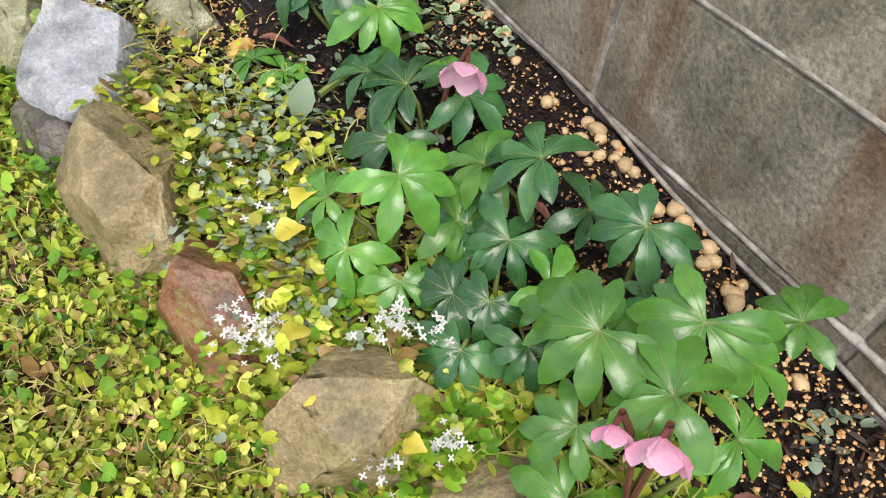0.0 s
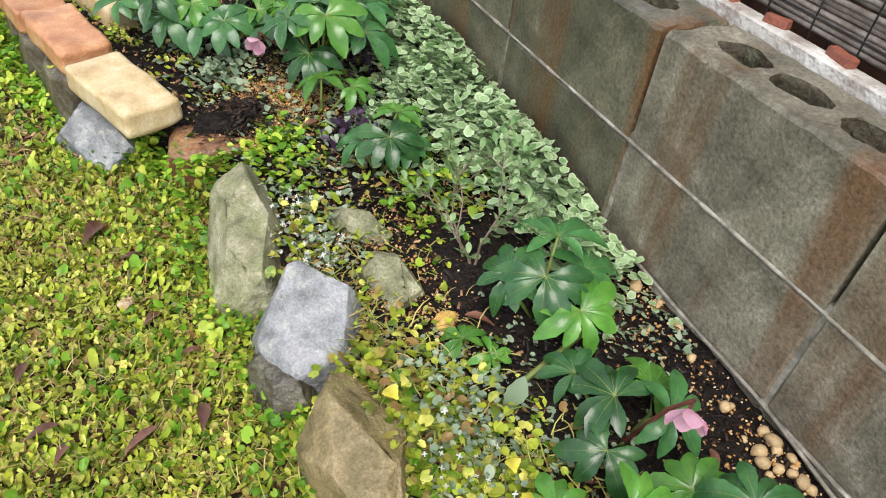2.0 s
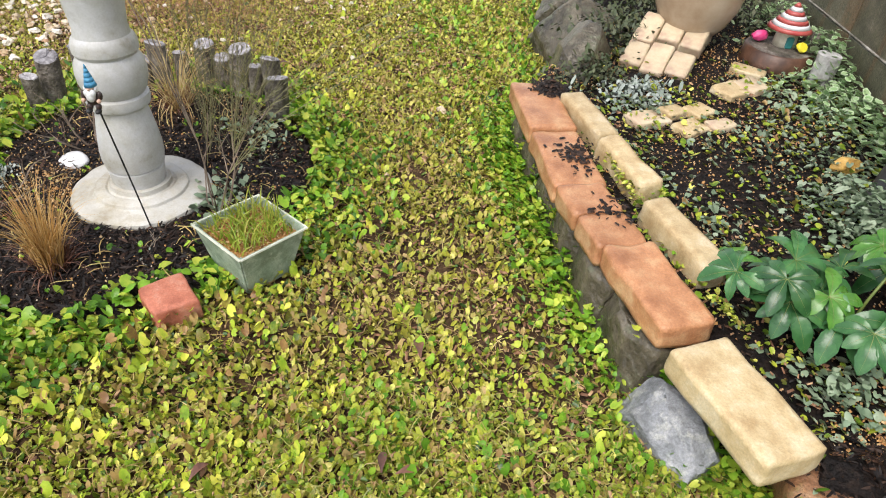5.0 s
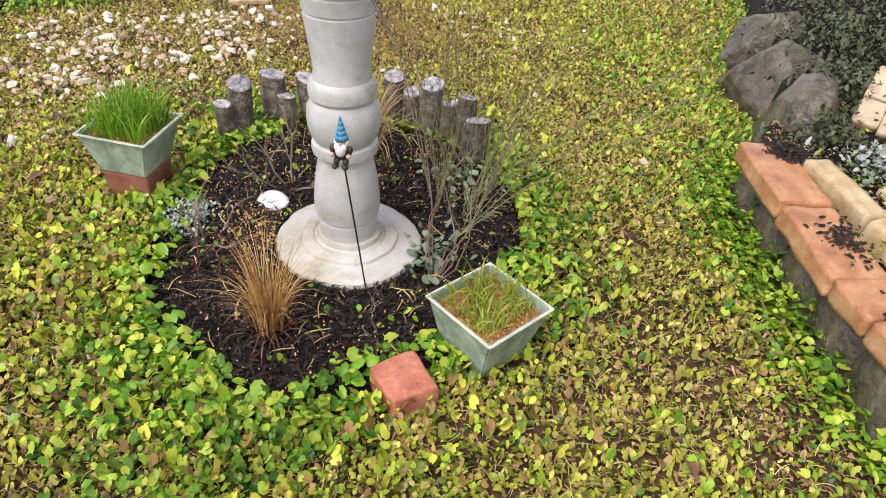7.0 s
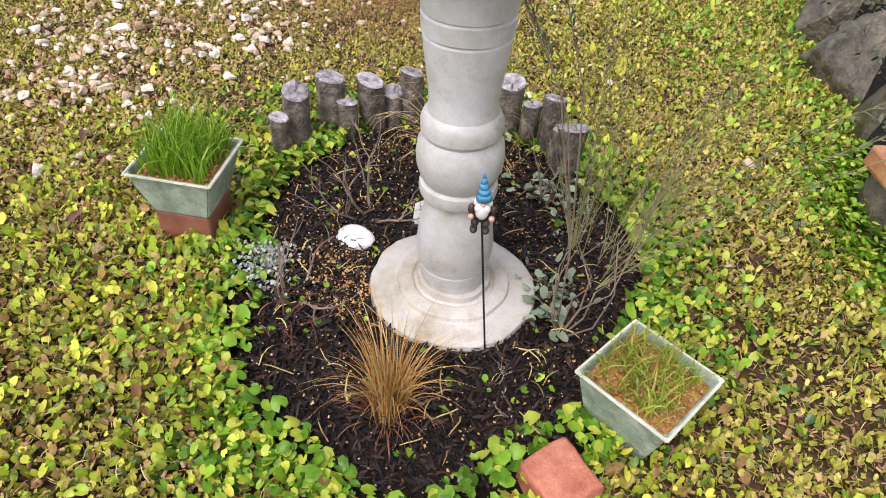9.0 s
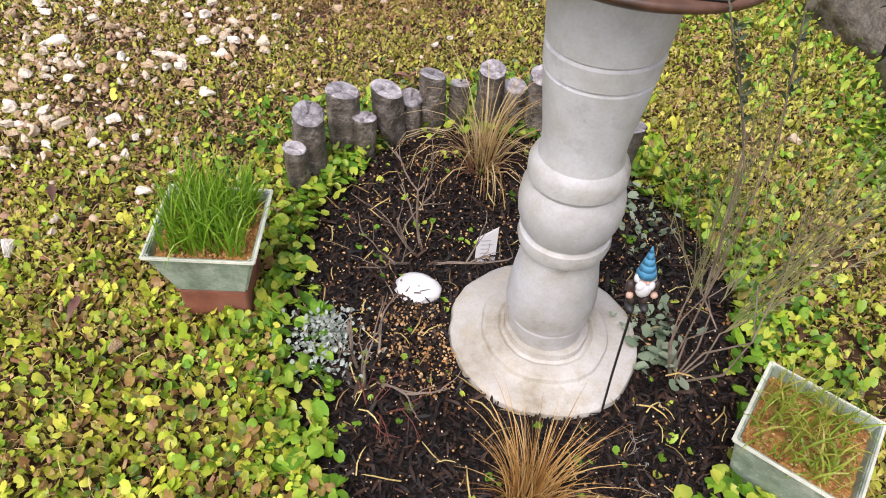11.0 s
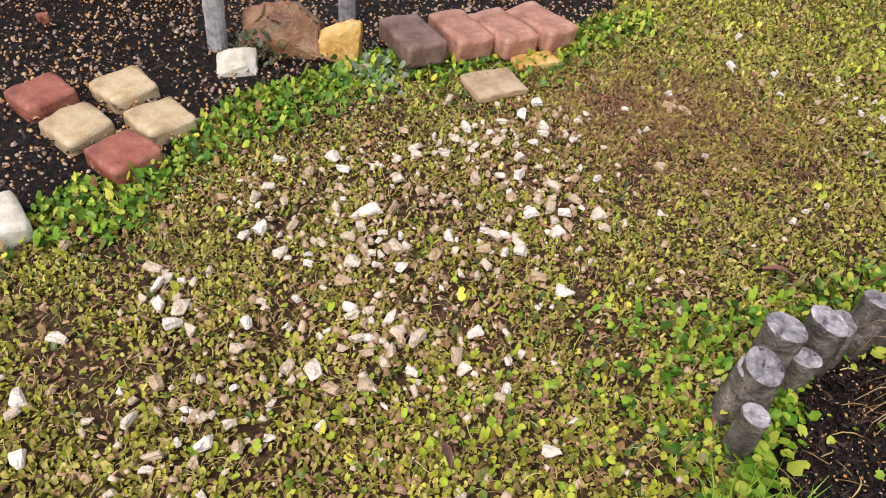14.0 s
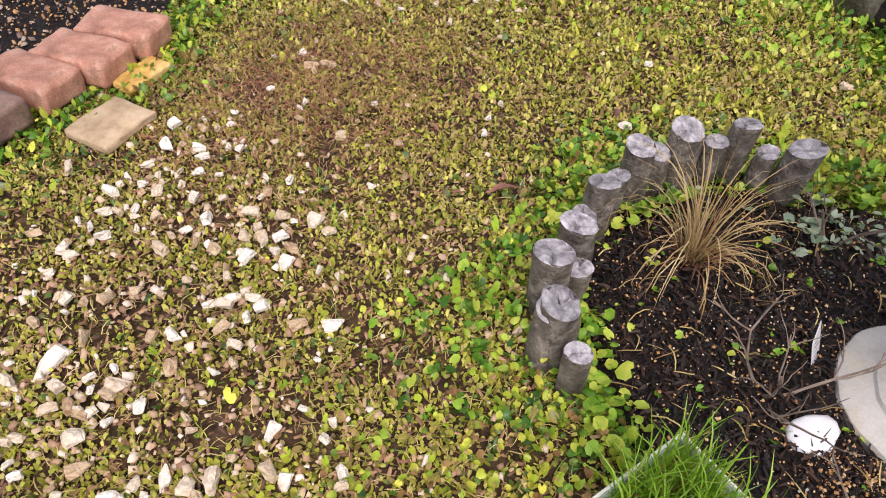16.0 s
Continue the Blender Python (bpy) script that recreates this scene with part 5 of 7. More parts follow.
def palmate_leaf(parent, base, head, radius, seed, mat, leaflets=7, lean=None):
    """One hellebore leaf: stalk from base to head, leaflets spread like a hand."""
    rnd = random.Random(seed)
    base, head = Vector(base), Vector(head)
    bm = bmesh.new()
    mid = (base + head) / 2 + Vector((rnd.uniform(-.015, .015), rnd.uniform(-.015, .015), 0.01))
    tube_into(bm, [base, mid, head], 0.0042, 0.003, 6)
    for f in bm.faces:
        f.material_index = 1
    out = head - base
    out.z = 0
    out = out.normalized() if out.length > 0.01 else Vector((rnd.uniform(-1, 1), rnd.uniform(-1, 1), 0)).normalized()
    up = (Vector((0, 0, 1)) + out * 0.35 + Vector((-0.25, -0.25, 0))).normalized()
    a0 = math.atan2(out.y, out.x)
    for k in range(leaflets):
        a = a0 + (k - (leaflets - 1) / 2) * radians(300 / leaflets) + rnd.uniform(-.12, .12)
        d = Vector((math.cos(a), math.sin(a), 0))
        d = (d - up * d.dot(up)).normalized()
        L = radius * rnd.uniform(0.8, 1.2) * (1 - 0.18 * abs(k - (leaflets - 1) / 2) / (leaflets / 2))
        leaflet_into(bm, head, d, up, L, L * rnd.uniform(0.36, 0.46), rnd.uniform(0.15, 0.5), rnd.uniform(0.05, 0.5), 0, 1)
    return part("leaf", bm, [mat, M_STALK], parent, smooth=True)


def nodding_flower(parent, at, size, seed, face=(-0.6, -0.6, -0.5)):
    rnd = random.Random(seed)
    bm = bmesh.new()
    ax = Vector(face).normalized()
    u = ax.orthogonal().normalized()
    w = ax.cross(u)
    for k in range(6):
        a = 2 * math.pi * k / 6 + rnd.uniform(-.15, .15)
        side = u * math.cos(a) + w * math.sin(a)
        leaflet_into(bm, Vector(at), (ax * 0.85 + side * 0.6), (-ax * 0.6 + side), size, size * 0.75, 0.25, -0.12)
    return part("flower", bm, M_PETAL, parent, "pink nodding flower", True)


def hellebore(base, heads, label, seed, flowers=(), young=False, group="hellebores in the long bed"):
    bx, by = base
    bz = float(bed_z(bx, by)) - 0.01
    t = thing("hellebore", label, "hellebore", (bx, by, bz), 0, group)
    for i, (x, y, z, r) in enumerate(heads):
        palmate_leaf(t, ((x - bx) * 0.08, (y - by) * 0.08, 0), (x - bx, y - by, z - bz), r, seed * 50 + i, M_HELLY if young or i % 4 == 3 else M_HELL, 7 if i % 3 else 8)
    for i, (x, y, z, s) in enumerate(flowers):
        bm = bmesh.new()
        tube_into(bm, [(0, 0, 0), ((x - bx) * 0.6, (y - by) * 0.6, (z - bz) * 0.8), (x - bx, y - by, z - bz + 0.02), (x - bx, y - by, z - bz)], 0.004, 0.003, 6)
        part("flower_stalk", bm, M_RTWIG, t)
        nodding_flower(t, (x - bx, y - by, z - bz), s, seed * 9 + i)
    return t


def fill(cx, cy, n, spread, z, r, seed):
    rnd = random.Random(seed)
    res = []
    for k in range(n):
        a = 2 * math.pi * (k + rnd.uniform(-.3, .3)) / n
        d = spread * rnd.uniform(0.55, 1.1)
        x = min(cx + d * math.cos(a), WALL_X - 0.07)
        res.append((x, cy + d * math.sin(a), z * rnd.uniform(0.8, 1.1), r * rnd.uniform(0.75, 1.1)))
    return res


hellebore((1.43, 1.675), [(1.438, 1.681, 0.24, 0.072), (1.36, 1.66, 0.17, 0.06), (1.40, 1.60, 0.15, 0.055), (1.5, 1.64, 0.17, 0.07), (1.37, 1.74, 0.18, 0.06)], "hellebore with a rosette of bright green leaves", 1, young=True)
hellebore((1.6, 1.6), [(1.594, 1.613, 0.26, 0.078), (1.53, 1.57, 0.19, 0.07), (1.64, 1.56, 0.2, 0.07), (1.56, 1.68, 0.21, 0.075), (1.51, 1.63, 0.17, 0.06)], "hellebore with deep green leaves by the wall", 2)
hellebore((1.56, 1.82), [(1.543, 1.855, 0.22, 0.085), (1.6, 1.79, 0.23, 0.075), (1.49, 1.79, 0.19, 0.075), (1.63, 1.86, 0.2, 0.07), (1.52, 1.93, 0.2, 0.065)], "hellebore with deep green leaves and a pink bloom", 3, [(1.567, 1.749, 0.315, 0.042)])
hellebore((1.645, 1.47), [(1.634, 1.471, 0.26, 0.07), (1.63, 1.42, 0.19, 0.05)], "small hellebore by the foot of the wall", 4)
hellebore((1.53, 1.35), [(1.475, 1.37, 0.3, 0.076), (1.44, 1.33, 0.22, 0.055), (1.5, 1.42, 0.22, 0.06), (1.56, 1.39, 0.2, 0.055)], "large hellebore with bright green leaves", 5, young=True)
hellebore((1.58, 1.33), [(1.576, 1.336, 0.29, 0.075), (1.64, 1.3, 0.22, 0.055), (1.54, 1.4, 0.2, 0.055)], "large hellebore with bright green leaves", 6, young=True)
hellebore((1.7, 1.3), [(1.698, 1.303, 0.25, 0.054)], "small yellow-green hellebore by the wall", 7, young=True)
hellebore((1.5, 1.27), [(1.49, 1.29, 0.3, 0.068), (1.53, 1.24, 0.27, 0.05), (1.41, 1.29, 0.17, 0.06)], "hellebore with two pink blooms", 8, [(1.445, 1.262, 0.32, 0.036), (1.425, 1.29, 0.31, 0.024)], True)
hellebore((1.5, 1.53), [(1.47, 1.516, 0.17, 0.06), (1.524, 1.575, 0.18, 0.06), (1.443, 1.55, 0.16, 0.06), (1.53, 1.49, 0.19, 0.06), (1.42, 1.49, 0.14, 0.06), (1.48, 1.45, 0.16, 0.06)], "low hellebore seedling clump on the soil", 9)
hellebore((1.4, 2.08), [(1.4, 2.1, 0.15, 0.05), (1.43, 2.05, 0.15, 0.045)], "small young hellebore among stones", 10, young=True)
hellebore((1.56, 2.1), [(1.544, 2.091, 0.27, 0.1), (1.6, 2.15, 0.3, 0.09), (1.5, 2.13, 0.25, 0.08), (1.58, 2.02, 0.24, 0.09), (1.63, 2.09, 0.26, 0.08)], "hellebore with large deep green leaves", 11)
hellebore((1.44, 2.62), [(1.445, 2.589, 0.27, 0.085), (1.4, 2.64, 0.24, 0.07), (1.49, 2.6, 0.25, 0.07), (1.5, 2.68, 0.27, 0.07)], "hellebore with bluish green leaves", 12)
hellebore((1.42, 3.02), fill(1.42, 3.06, 9, 0.13, 0.35, 0.095, 5) + [(1.428, 3.076, 0.37, 0.1)], "dense hellebore with deep green leaves and a pink bud", 13, [(1.275, 3.055, 0.3, 0.04)])
hellebore((1.52, 3.17), fill(1.52, 3.17, 8, 0.12, 0.36, 0.095, 6), "dense hellebore with deep green leaves", 14)
hellebore((1.39, 2.9), [(1.392, 2.914, 0.25, 0.075), (1.46, 2.87, 0.24, 0.06)], "small pale green hellebore", 15, young=True)
hellebore((1.1, 3.36), fill(1.1, 3.36, 8, 0.11, 0.31, 0.09, 7) + [(1.1, 3.36, 0.34, 0.09)], "hellebore with deep green leaves behind the bricks", 16)
hellebore((1.24, 3.3), fill(1.24, 3.3, 8, 0.12, 0.32, 0.09, 8), "hellebore with deep green leaves", 17)
hellebore((1.45, 3.43), fill(1.45, 3.43, 7, 0.13, 0.32, 0.09, 9), "hellebore with deep green leaves", 18)

# leaf templates: a cupped round leaf with a notch, a two-tone scalloped one, a thin blade, a chip
ROUND = [(0.1, 0, -0.16)] + [(math.cos(a) * r, math.sin(a) * r, abs(math.sin(a)) * 0.22 - 0.05 * (k % 2)) for k, (a, r) in enumerate([(0, 0.4), (0.45, 0.95), (1.1, 1.0), (1.9, 0.98), (2.7, 0.95), (3.58, 0.95), (4.38, 0.98), (5.18, 1.0), (5.83, 0.95)])]
LEAF = ROUND
ROUND = [LEAF,
         [(x * 0.9, y * 0.75, z + 0.75 * abs(y) - 0.12) for x, y, z in LEAF],
         [(x * 1.1, y * 0.85 + 0.15 * x * x, z - 0.35 * x * x - 0.1 * y) for x, y, z in LEAF],
         [(x * (0.8 if y > 0 else 1.1), y * 0.95, 0.28 - 0.5 * (x * x + y * y) + 0.18 * x) for x, y, z in LEAF],
         [(x, y * 0.8, z + 0.5 * max(0, y) - 0.2 * max(0, -x)) for x, y, z in LEAF]]
ROUND_F = [(0, i + 1, (i + 1) % 9 + 1) for i in range(9)]
SMALL = [(0, 0, -0.08), (1.1, 0, -0.12), (0.45, 0.72, 0.2), (-0.6, 0.62, 0.16), (-0.75, 0, -0.1), (-0.55, -0.65, 0.2), (0.5, -0.7, 0.16)]
BIT = SMALL
SMALL = [BIT,
         [(x * 0.9, y * 0.7, z + 0.6 * abs(y)) for x, y, z in BIT],
         [(x * 1.15, y * 0.6 + 0.2 * x * x, z - 0.3 * x * x) for x, y, z in BIT],
         [(x * 0.8, y, 0.2 - 0.45 * (x * x + y * y)) for x, y, z in BIT]]
SMALL_F = [(0, i + 1, (i + 1) % 6 + 1) for i in range(6)]
FLOWER = [(0, 0, -0.05)] + [(math.cos(2 * math.pi * i / 12) * (0.3 if i % 3 == 0 else 1), math.sin(2 * math.pi * i / 12) * (0.3 if i % 3 == 0 else 1), 0.1) for i in range(12)]
FLOWER_F = [(0, i + 1, (i + 1) % 12 + 1) for i in range(12)]
TWO = [(0, 0, -0.15)] + [(math.cos(2 * math.pi * i / 10) * 0.7, math.sin(2 * math.pi * i / 10) * 0.7, 0.0) for i in range(10)] + [(math.cos(2 * math.pi * i / 10) * (1.0 if i % 2 else 0.88), math.sin(2 * math.pi * i / 10) * (1.0 if i % 2 else 0.88), 0.05 if i % 2 else -0.03) for i in range(10)]
TWO_F = [(0, i + 1, (i + 1) % 10 + 1) for i in range(10)] + [(i + 1, i + 11, (i + 1) % 10 + 11) for i in range(10)] + [(i + 1, (i + 1) % 10 + 11, (i + 1) % 10 + 1) for i in range(10)]
TWO_MI = [0] * 10 + [1] * 20
CHIP = [(-1, -0.35, 0), (1, -0.3, 0), (0.9, 0.35, 0), (-0.8, 0.4, 0), (-0.7, -0.2, 0.3), (0.75, -0.15, 0.35), (0.7, 0.2, 0.3), (-0.6, 0.25, 0.3)]
CHIP_F = [(4, 5, 6, 7), (0, 1, 5, 4), (1, 2, 6, 5), (2, 3, 7, 6), (3, 0, 4, 7)]
SHRED = [(-1, -0.1, 0.02), (-0.9, 0.12, 0), (-0.3, -0.2, 0.16), (-0.25, 0.16, 0.1), (0.4, -0.13, 0.14), (0.45, 0.2, 0.1), (1, 0.0, 0.0), (0.9, 0.13, 0.02)]
SHRED_F = [(0, 2, 3, 1), (2, 4, 5, 3), (4, 6, 7, 5)]
LONG = [(0, -0.025, 0), (0, 0.025, 0), (0.35, 0.03, 0.14), (0.35, 0.075, 0.14), (0.7, -0.02, 0.16), (0.7, 0.025, 0.16), (1, -0.09, 0.05), (1, -0.07, 0.05)]
LONG_F = [(0, 2, 3, 1), (2, 4, 5, 3), (4, 6, 7, 5)]
OVAL = [(0, 0, 0), (0.3, 0.3, 0.1), (0.3, -0.3, 0.1), (0.7, 0.28, 0.12), (0.7, -0.28, 0.12), (1, 0, 0.02), (0.5, 0, 0.0)]
OVAL_F = [(0, 6, 1), (0, 2, 6), (1, 6, 3), (2, 4, 6), (3, 6, 5), (4, 5, 6)]
GRIT = [(v[0] * 0.75, v[1] * 1.5, v[2] * 2) for v in CHIP]
rng = np.random.default_rng(7)


def smooth_noise(x, y, s, seed):
    """Cheap smooth field in 0..1."""
    r = np.random.default_rng(seed)
    v = np.zeros_like(x)
    for _ in range(6):
        a, p, k = r.uniform(0, 2 * math.pi), r.uniform(0, 6.28), s * r.uniform(0.6, 1.6)
        v += np.sin((x * math.cos(a) + y * math.sin(a)) * k + p)
    return 0.5 + v / 6


def stuff(name, me, label, category):
    return tagged(new(name, me), label, category, kind="stuff")


def lawn_points(n, x0=-3.6, x1=1.7, y0=0.5, y1=7.6):
    x, y = rng.uniform(x0, x1, n), rng.uniform(y0, y1, n)
    ok = (x < edge_x(y) - 0.02) & (ring_d(x, y) > 1.0) & (y < far_y(x) + 0.03) & (np.hypot(x - 1.14, y - 1.1) > 0.17)
    fade = np.minimum(np.minimum(x - x0, y - y0), np.minimum(y1 - y, 9)) / 0.5
    ok &= (rng.random(n) < np.clip(fade, 0, 1)) | (x0 > -3) | (y1 < 7)
    return x[ok], y[ok]


def margin(x, y):
    """Distance to the nearest bed's edge, in metres."""
    return np.minimum(np.minimum(edge_x(y) - x, (ring_d(x, y) - 1) * 0.55), (far_y(x) - y) * 0.8)


# small trodden leaves over the whole lawn
x, y = lawn_points(290000)
bare = np.clip(1.25 - np.hypot((x + 1.75) / 1.1, (y - 5.0) / 0.85), 0, 1) * 0.5
keep = rng.random(len(x)) < np.clip(0.08 + 0.9 * smooth_noise(x, y, 7, 3) + 0.85 * smooth_noise(x, y, 26, 4) - bare * 0.75 * (0.5 + smooth_noise(x, y, 11, 8)), 0.16, 1)
x, y = x[keep], y[keep]
green = rng.random(len(x)) < np.clip(0.5 + (x - 0.35) * 0.9 - (y - 2.6) * 0.45, 0.1, 0.95)
for sel, mt, lab in ((~green, M_TINY, "yellow-green lawn of small trodden creeping leaves"), (green, M_TINYG, "green lawn of small trodden creeping leaves")):
    n = int(sel.sum())
    worn = np.clip(1.5 - np.hypot((x[sel] + 1.6) / 1.3, (y[sel] - 5.0) / 1.1), 0, 1)
    stuff("creeping_lawn_leaves", scatter_mesh("creeping_lawn_leaves", SMALL, SMALL_F, np.stack([x[sel], y[sel], rng.uniform(0.0, 0.014, n)], 1), rng.uniform(0, 6.28, n), rng.normal(0, 0.85, (n, 2)), rng.uniform(0.004, 0.0118, n) * (1 - 0.3 * worn), [mt]), lab, "lawn")
x, y = lawn_points(120000, -2.95, 0.7, 3.9, 6.5)
keep = rng.random(len(x)) < 1.9 * smooth_noise(x, y, 18, 6) - 0.25
x, y = x[keep], y[keep]
n = len(x)
stuff("creeping_lawn_leaves", scatter_mesh("creeping_lawn_leaves", SMALL, SMALL_F, np.stack([x, y, rng.uniform(0.0, 0.014, n)], 1), rng.uniform(0, 6.28, n), rng.normal(0, 0.7, (n, 2)), rng.uniform(0.003, 0.0075, n), [M_TINY]), "tiny trodden yellow-green leaves among the pebbles", "lawn")
# a denser mat where the lawn meets the near rocks
x, y = lawn_points(125000, -0.9, 1.6, 0.9, 3.4)
keep = rng.random(len(x)) < np.clip((x + 0.9) / 0.9, 0, 1) * np.clip((3.4 - y) / 0.6, 0, 1) * np.clip((y - 0.9) / 0.3, 0, 1) * np.clip(0.4 + smooth_noise(x, y, 16, 52), 0, 1)
x, y = x[keep], y[keep]
n = len(x)
stuff("creeping_lawn_leaves", scatter_mesh("creeping_lawn_leaves", SMALL, SMALL_F, np.stack([x, y, rng.uniform(0.0, 0.02, n)], 1), rng.uniform(0, 6.28, n), rng.normal(0, 0.8, (n, 2)), rng.uniform(0.004, 0.0095, n), [M_TINYG]), "dense mat of small green creeping leaves by the rocks", "lawn")
M_RUN = surf("runner_stem", [(0.14, 0.17, 0.03), (0.28, 0.3, 0.06), (0.38, 0.27, 0.1)], 20, 0.5, 0, island=0.9)
x, y = lawn_points(8500, 0.0, 1.6, 0.9, 3.2)
n = len(x)
stuff("runner_stems", scatter_mesh("runner_stems", LONG, LONG_F, np.stack([x, y, rng.uniform(0.006, 0.022, n)], 1), rng.uniform(0, 6.28, n), rng.normal(0, 0.25, (n, 2)), rng.uniform(0.015, 0.042, n), [M_RUN]), "yellow-green runners winding through the creeping leaves", "stems")
# dry brown litter between them
x, y = lawn_points(80000)
keep = rng.random(len(x)) < 0.36 + 0.3 * (smooth_noise(x, y, 4, 41) > 0.5) + 0.75 * np.clip(1.4 - np.hypot((x + 1.6) / 1.2, (y - 5.0) / 1.0), 0, 1)
x, y = x[keep], y[keep]
n = len(x)
M_LITT = surf("dry_litter", [(0.07, 0.03, 0.016), (0.25, 0.12, 0.058), (0.52, 0.33, 0.18)], 30, 0.7, 0, island=0.9)
stuff("dry_litter", scatter_mesh("dry_litter", CHIP, CHIP_F, np.stack([x, y, rng.uniform(0.002, 0.014, n)], 1), rng.uniform(0, 6.28, n), rng.normal(0, 0.4, (n, 2)), rng.uniform(0.003, 0.0105, n), [M_LITT]), "reddish-brown dry litter among the lawn leaves", "litter")
x, y = rng.normal(-0.95, 0.3, 5200), rng.normal(5.55, 0.22, 5200)
ok = (y < far_y(x) - 0.02) & (ring_d(x, y) > 1.15)
x, y = x[ok], y[ok]
n = len(x)
M_THAT = surf("rust_thatch", [(0.14, 0.05, 0.02), (0.28, 0.12, 0.05), (0.42, 0.24, 0.1)], 30, 0.7, 0, island=0.9)
stuff("rust_thatch", scatter_mesh("rust_thatch", LONG, LONG_F, np.stack([x, y, rng.uniform(0.01, 0.022, n)], 1), rng.uniform(0, 6.28, n), rng.normal(0, 0.2, (n, 2)), rng.uniform(0.015, 0.045, n), [M_THAT]), "rust-brown dry thatch in the lawn", "thatch")
# rounder, lusher leaves towards the beds
x, y = lawn_points(110000)
mg = margin(x, y)
pr = np.clip(1.15 - mg / 0.28, 0, 1) * 0.85 + 0.1 * smooth_noise(x, y, 5, 9) + 0.25 * (smooth_noise(x, y, 3.2, 11) > 0.62)
pr += 0.95 * np.clip(1 - np.hypot((x - 0.05) / 1.0, (y - 2.95) / 0.6), 0, 1) + 0.5 * np.clip(1 - np.hypot((x - 0.6) / 0.5, (y - 1.9) / 0.9), 0, 1) + 0.9 * np.clip(1 - np.hypot((x + 1.35) / 0.6, (y - 3.65) / 0.6), 0, 1) + 0.6 * np.clip(1 - np.hypot((x - 0.25) / 0.9, (y - 5.4) / 1.1), 0, 1)
pr *= 1 - 0.93 * np.clip(1.6 - np.hypot((x + 1.6) / 1.3, (y - 5.0) / 1.05), 0, 1) * (mg > 0.1 + 0.17 * smooth_noise(x, y, 9, 77))
keep = rng.random(len(x)) < pr * 0.72 * np.clip(0.45 + 1.2 * smooth_noise(x, y, 22, 14), 0.3, 1)
x, y, mg = x[keep], y[keep], mg[keep]
n = len(x)
h = rng.uniform(0.008, 0.05, n) * np.clip(1.25 - mg / 0.5, 0.45, 1)
for sel, mt in ((x > 0.15, M_LUSH), (x <= 0.15, M_LUSHY)):
    k = int(sel.sum())
    stuff("creeping_edge_leaves", scatter_mesh("creeping_edge_leaves", ROUND, ROUND_F, np.stack([x[sel], y[sel], h[sel]], 1), rng.uniform(0, 6.28, k), rng.normal(0, 0.8, (k, 2)), rng.uniform(0.005, 0.0135, k), [mt], smooth=True),
          "lush round bright green creeping leaves along the beds", "ground cover")
x, y = lawn_points(105000, -3.4, 0.4, 3.0, 6.3)
mg = np.minimum((ring_d(x, y) - 1) * 0.6, (far_y(x) - y) * 0.8)
keep = rng.random(len(x)) < np.clip(1.1 - mg / np.maximum(0.06, 0.07 + 0.29 * smooth_noise(x, y, 6, 55)), 0, 1) * 0.6
x, y, mg = x[keep], y[keep], mg[keep]
n = len(x)
stuff("creeping_edge_leaves", scatter_mesh("creeping_edge_leaves", ROUND, ROUND_F, np.stack([x, y, rng.uniform(0.008, 0.04, n)], 1), rng.uniform(0, 6.28, n), rng.normal(0, 0.65, (n, 2)), rng.uniform(0.005, 0.0135, n), [M_LUSH, M_MIDG], smooth=True),
      "lush fringe of round green leaves along the logs and the far bed", "ground cover")
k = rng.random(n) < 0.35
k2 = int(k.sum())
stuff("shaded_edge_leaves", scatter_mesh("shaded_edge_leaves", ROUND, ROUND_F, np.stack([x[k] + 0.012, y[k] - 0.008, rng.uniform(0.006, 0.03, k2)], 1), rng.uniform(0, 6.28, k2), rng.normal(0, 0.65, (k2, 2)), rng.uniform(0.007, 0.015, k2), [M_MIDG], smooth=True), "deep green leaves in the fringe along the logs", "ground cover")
x, y = rng.normal(-1.4, 0.34, 3800), rng.normal(3.75, 0.45, 3800)
ok = (ring_d(x, y) > 1.02) & (np.hypot(x + 1.07, y - 4.03) > 0.11)
x, y = x[ok], y[ok]
n = len(x)
stuff("creeping_edge_leaves", scatter_mesh("creeping_edge_leaves", ROUND, ROUND_F, np.stack([x, y, rng.uniform(0.006, 0.026, n)], 1), rng.uniform(0, 6.28, n), rng.normal(0, 0.65, (n, 2)), rng.uniform(0.005, 0.012, n), [M_LUSHY], smooth=True),
      "yellow-green creeping leaves spreading from the round bed into the lawn", "ground cover")
x, y = lawn_points(90000)
n = len(x)
stuff("dry_lawn_stems", scatter_mesh("dry_lawn_stems", LONG, LONG_F, np.stack([x, y, rng.uniform(0.0, 0.014, n)], 1), rng.uniform(0, 6.28, n), rng.normal(0, 0.3, (n, 2)), rng.uniform(0.012, 0.04, n), [M_STEM]),
      "thin dry stems matted among the lawn leaves", "stems")
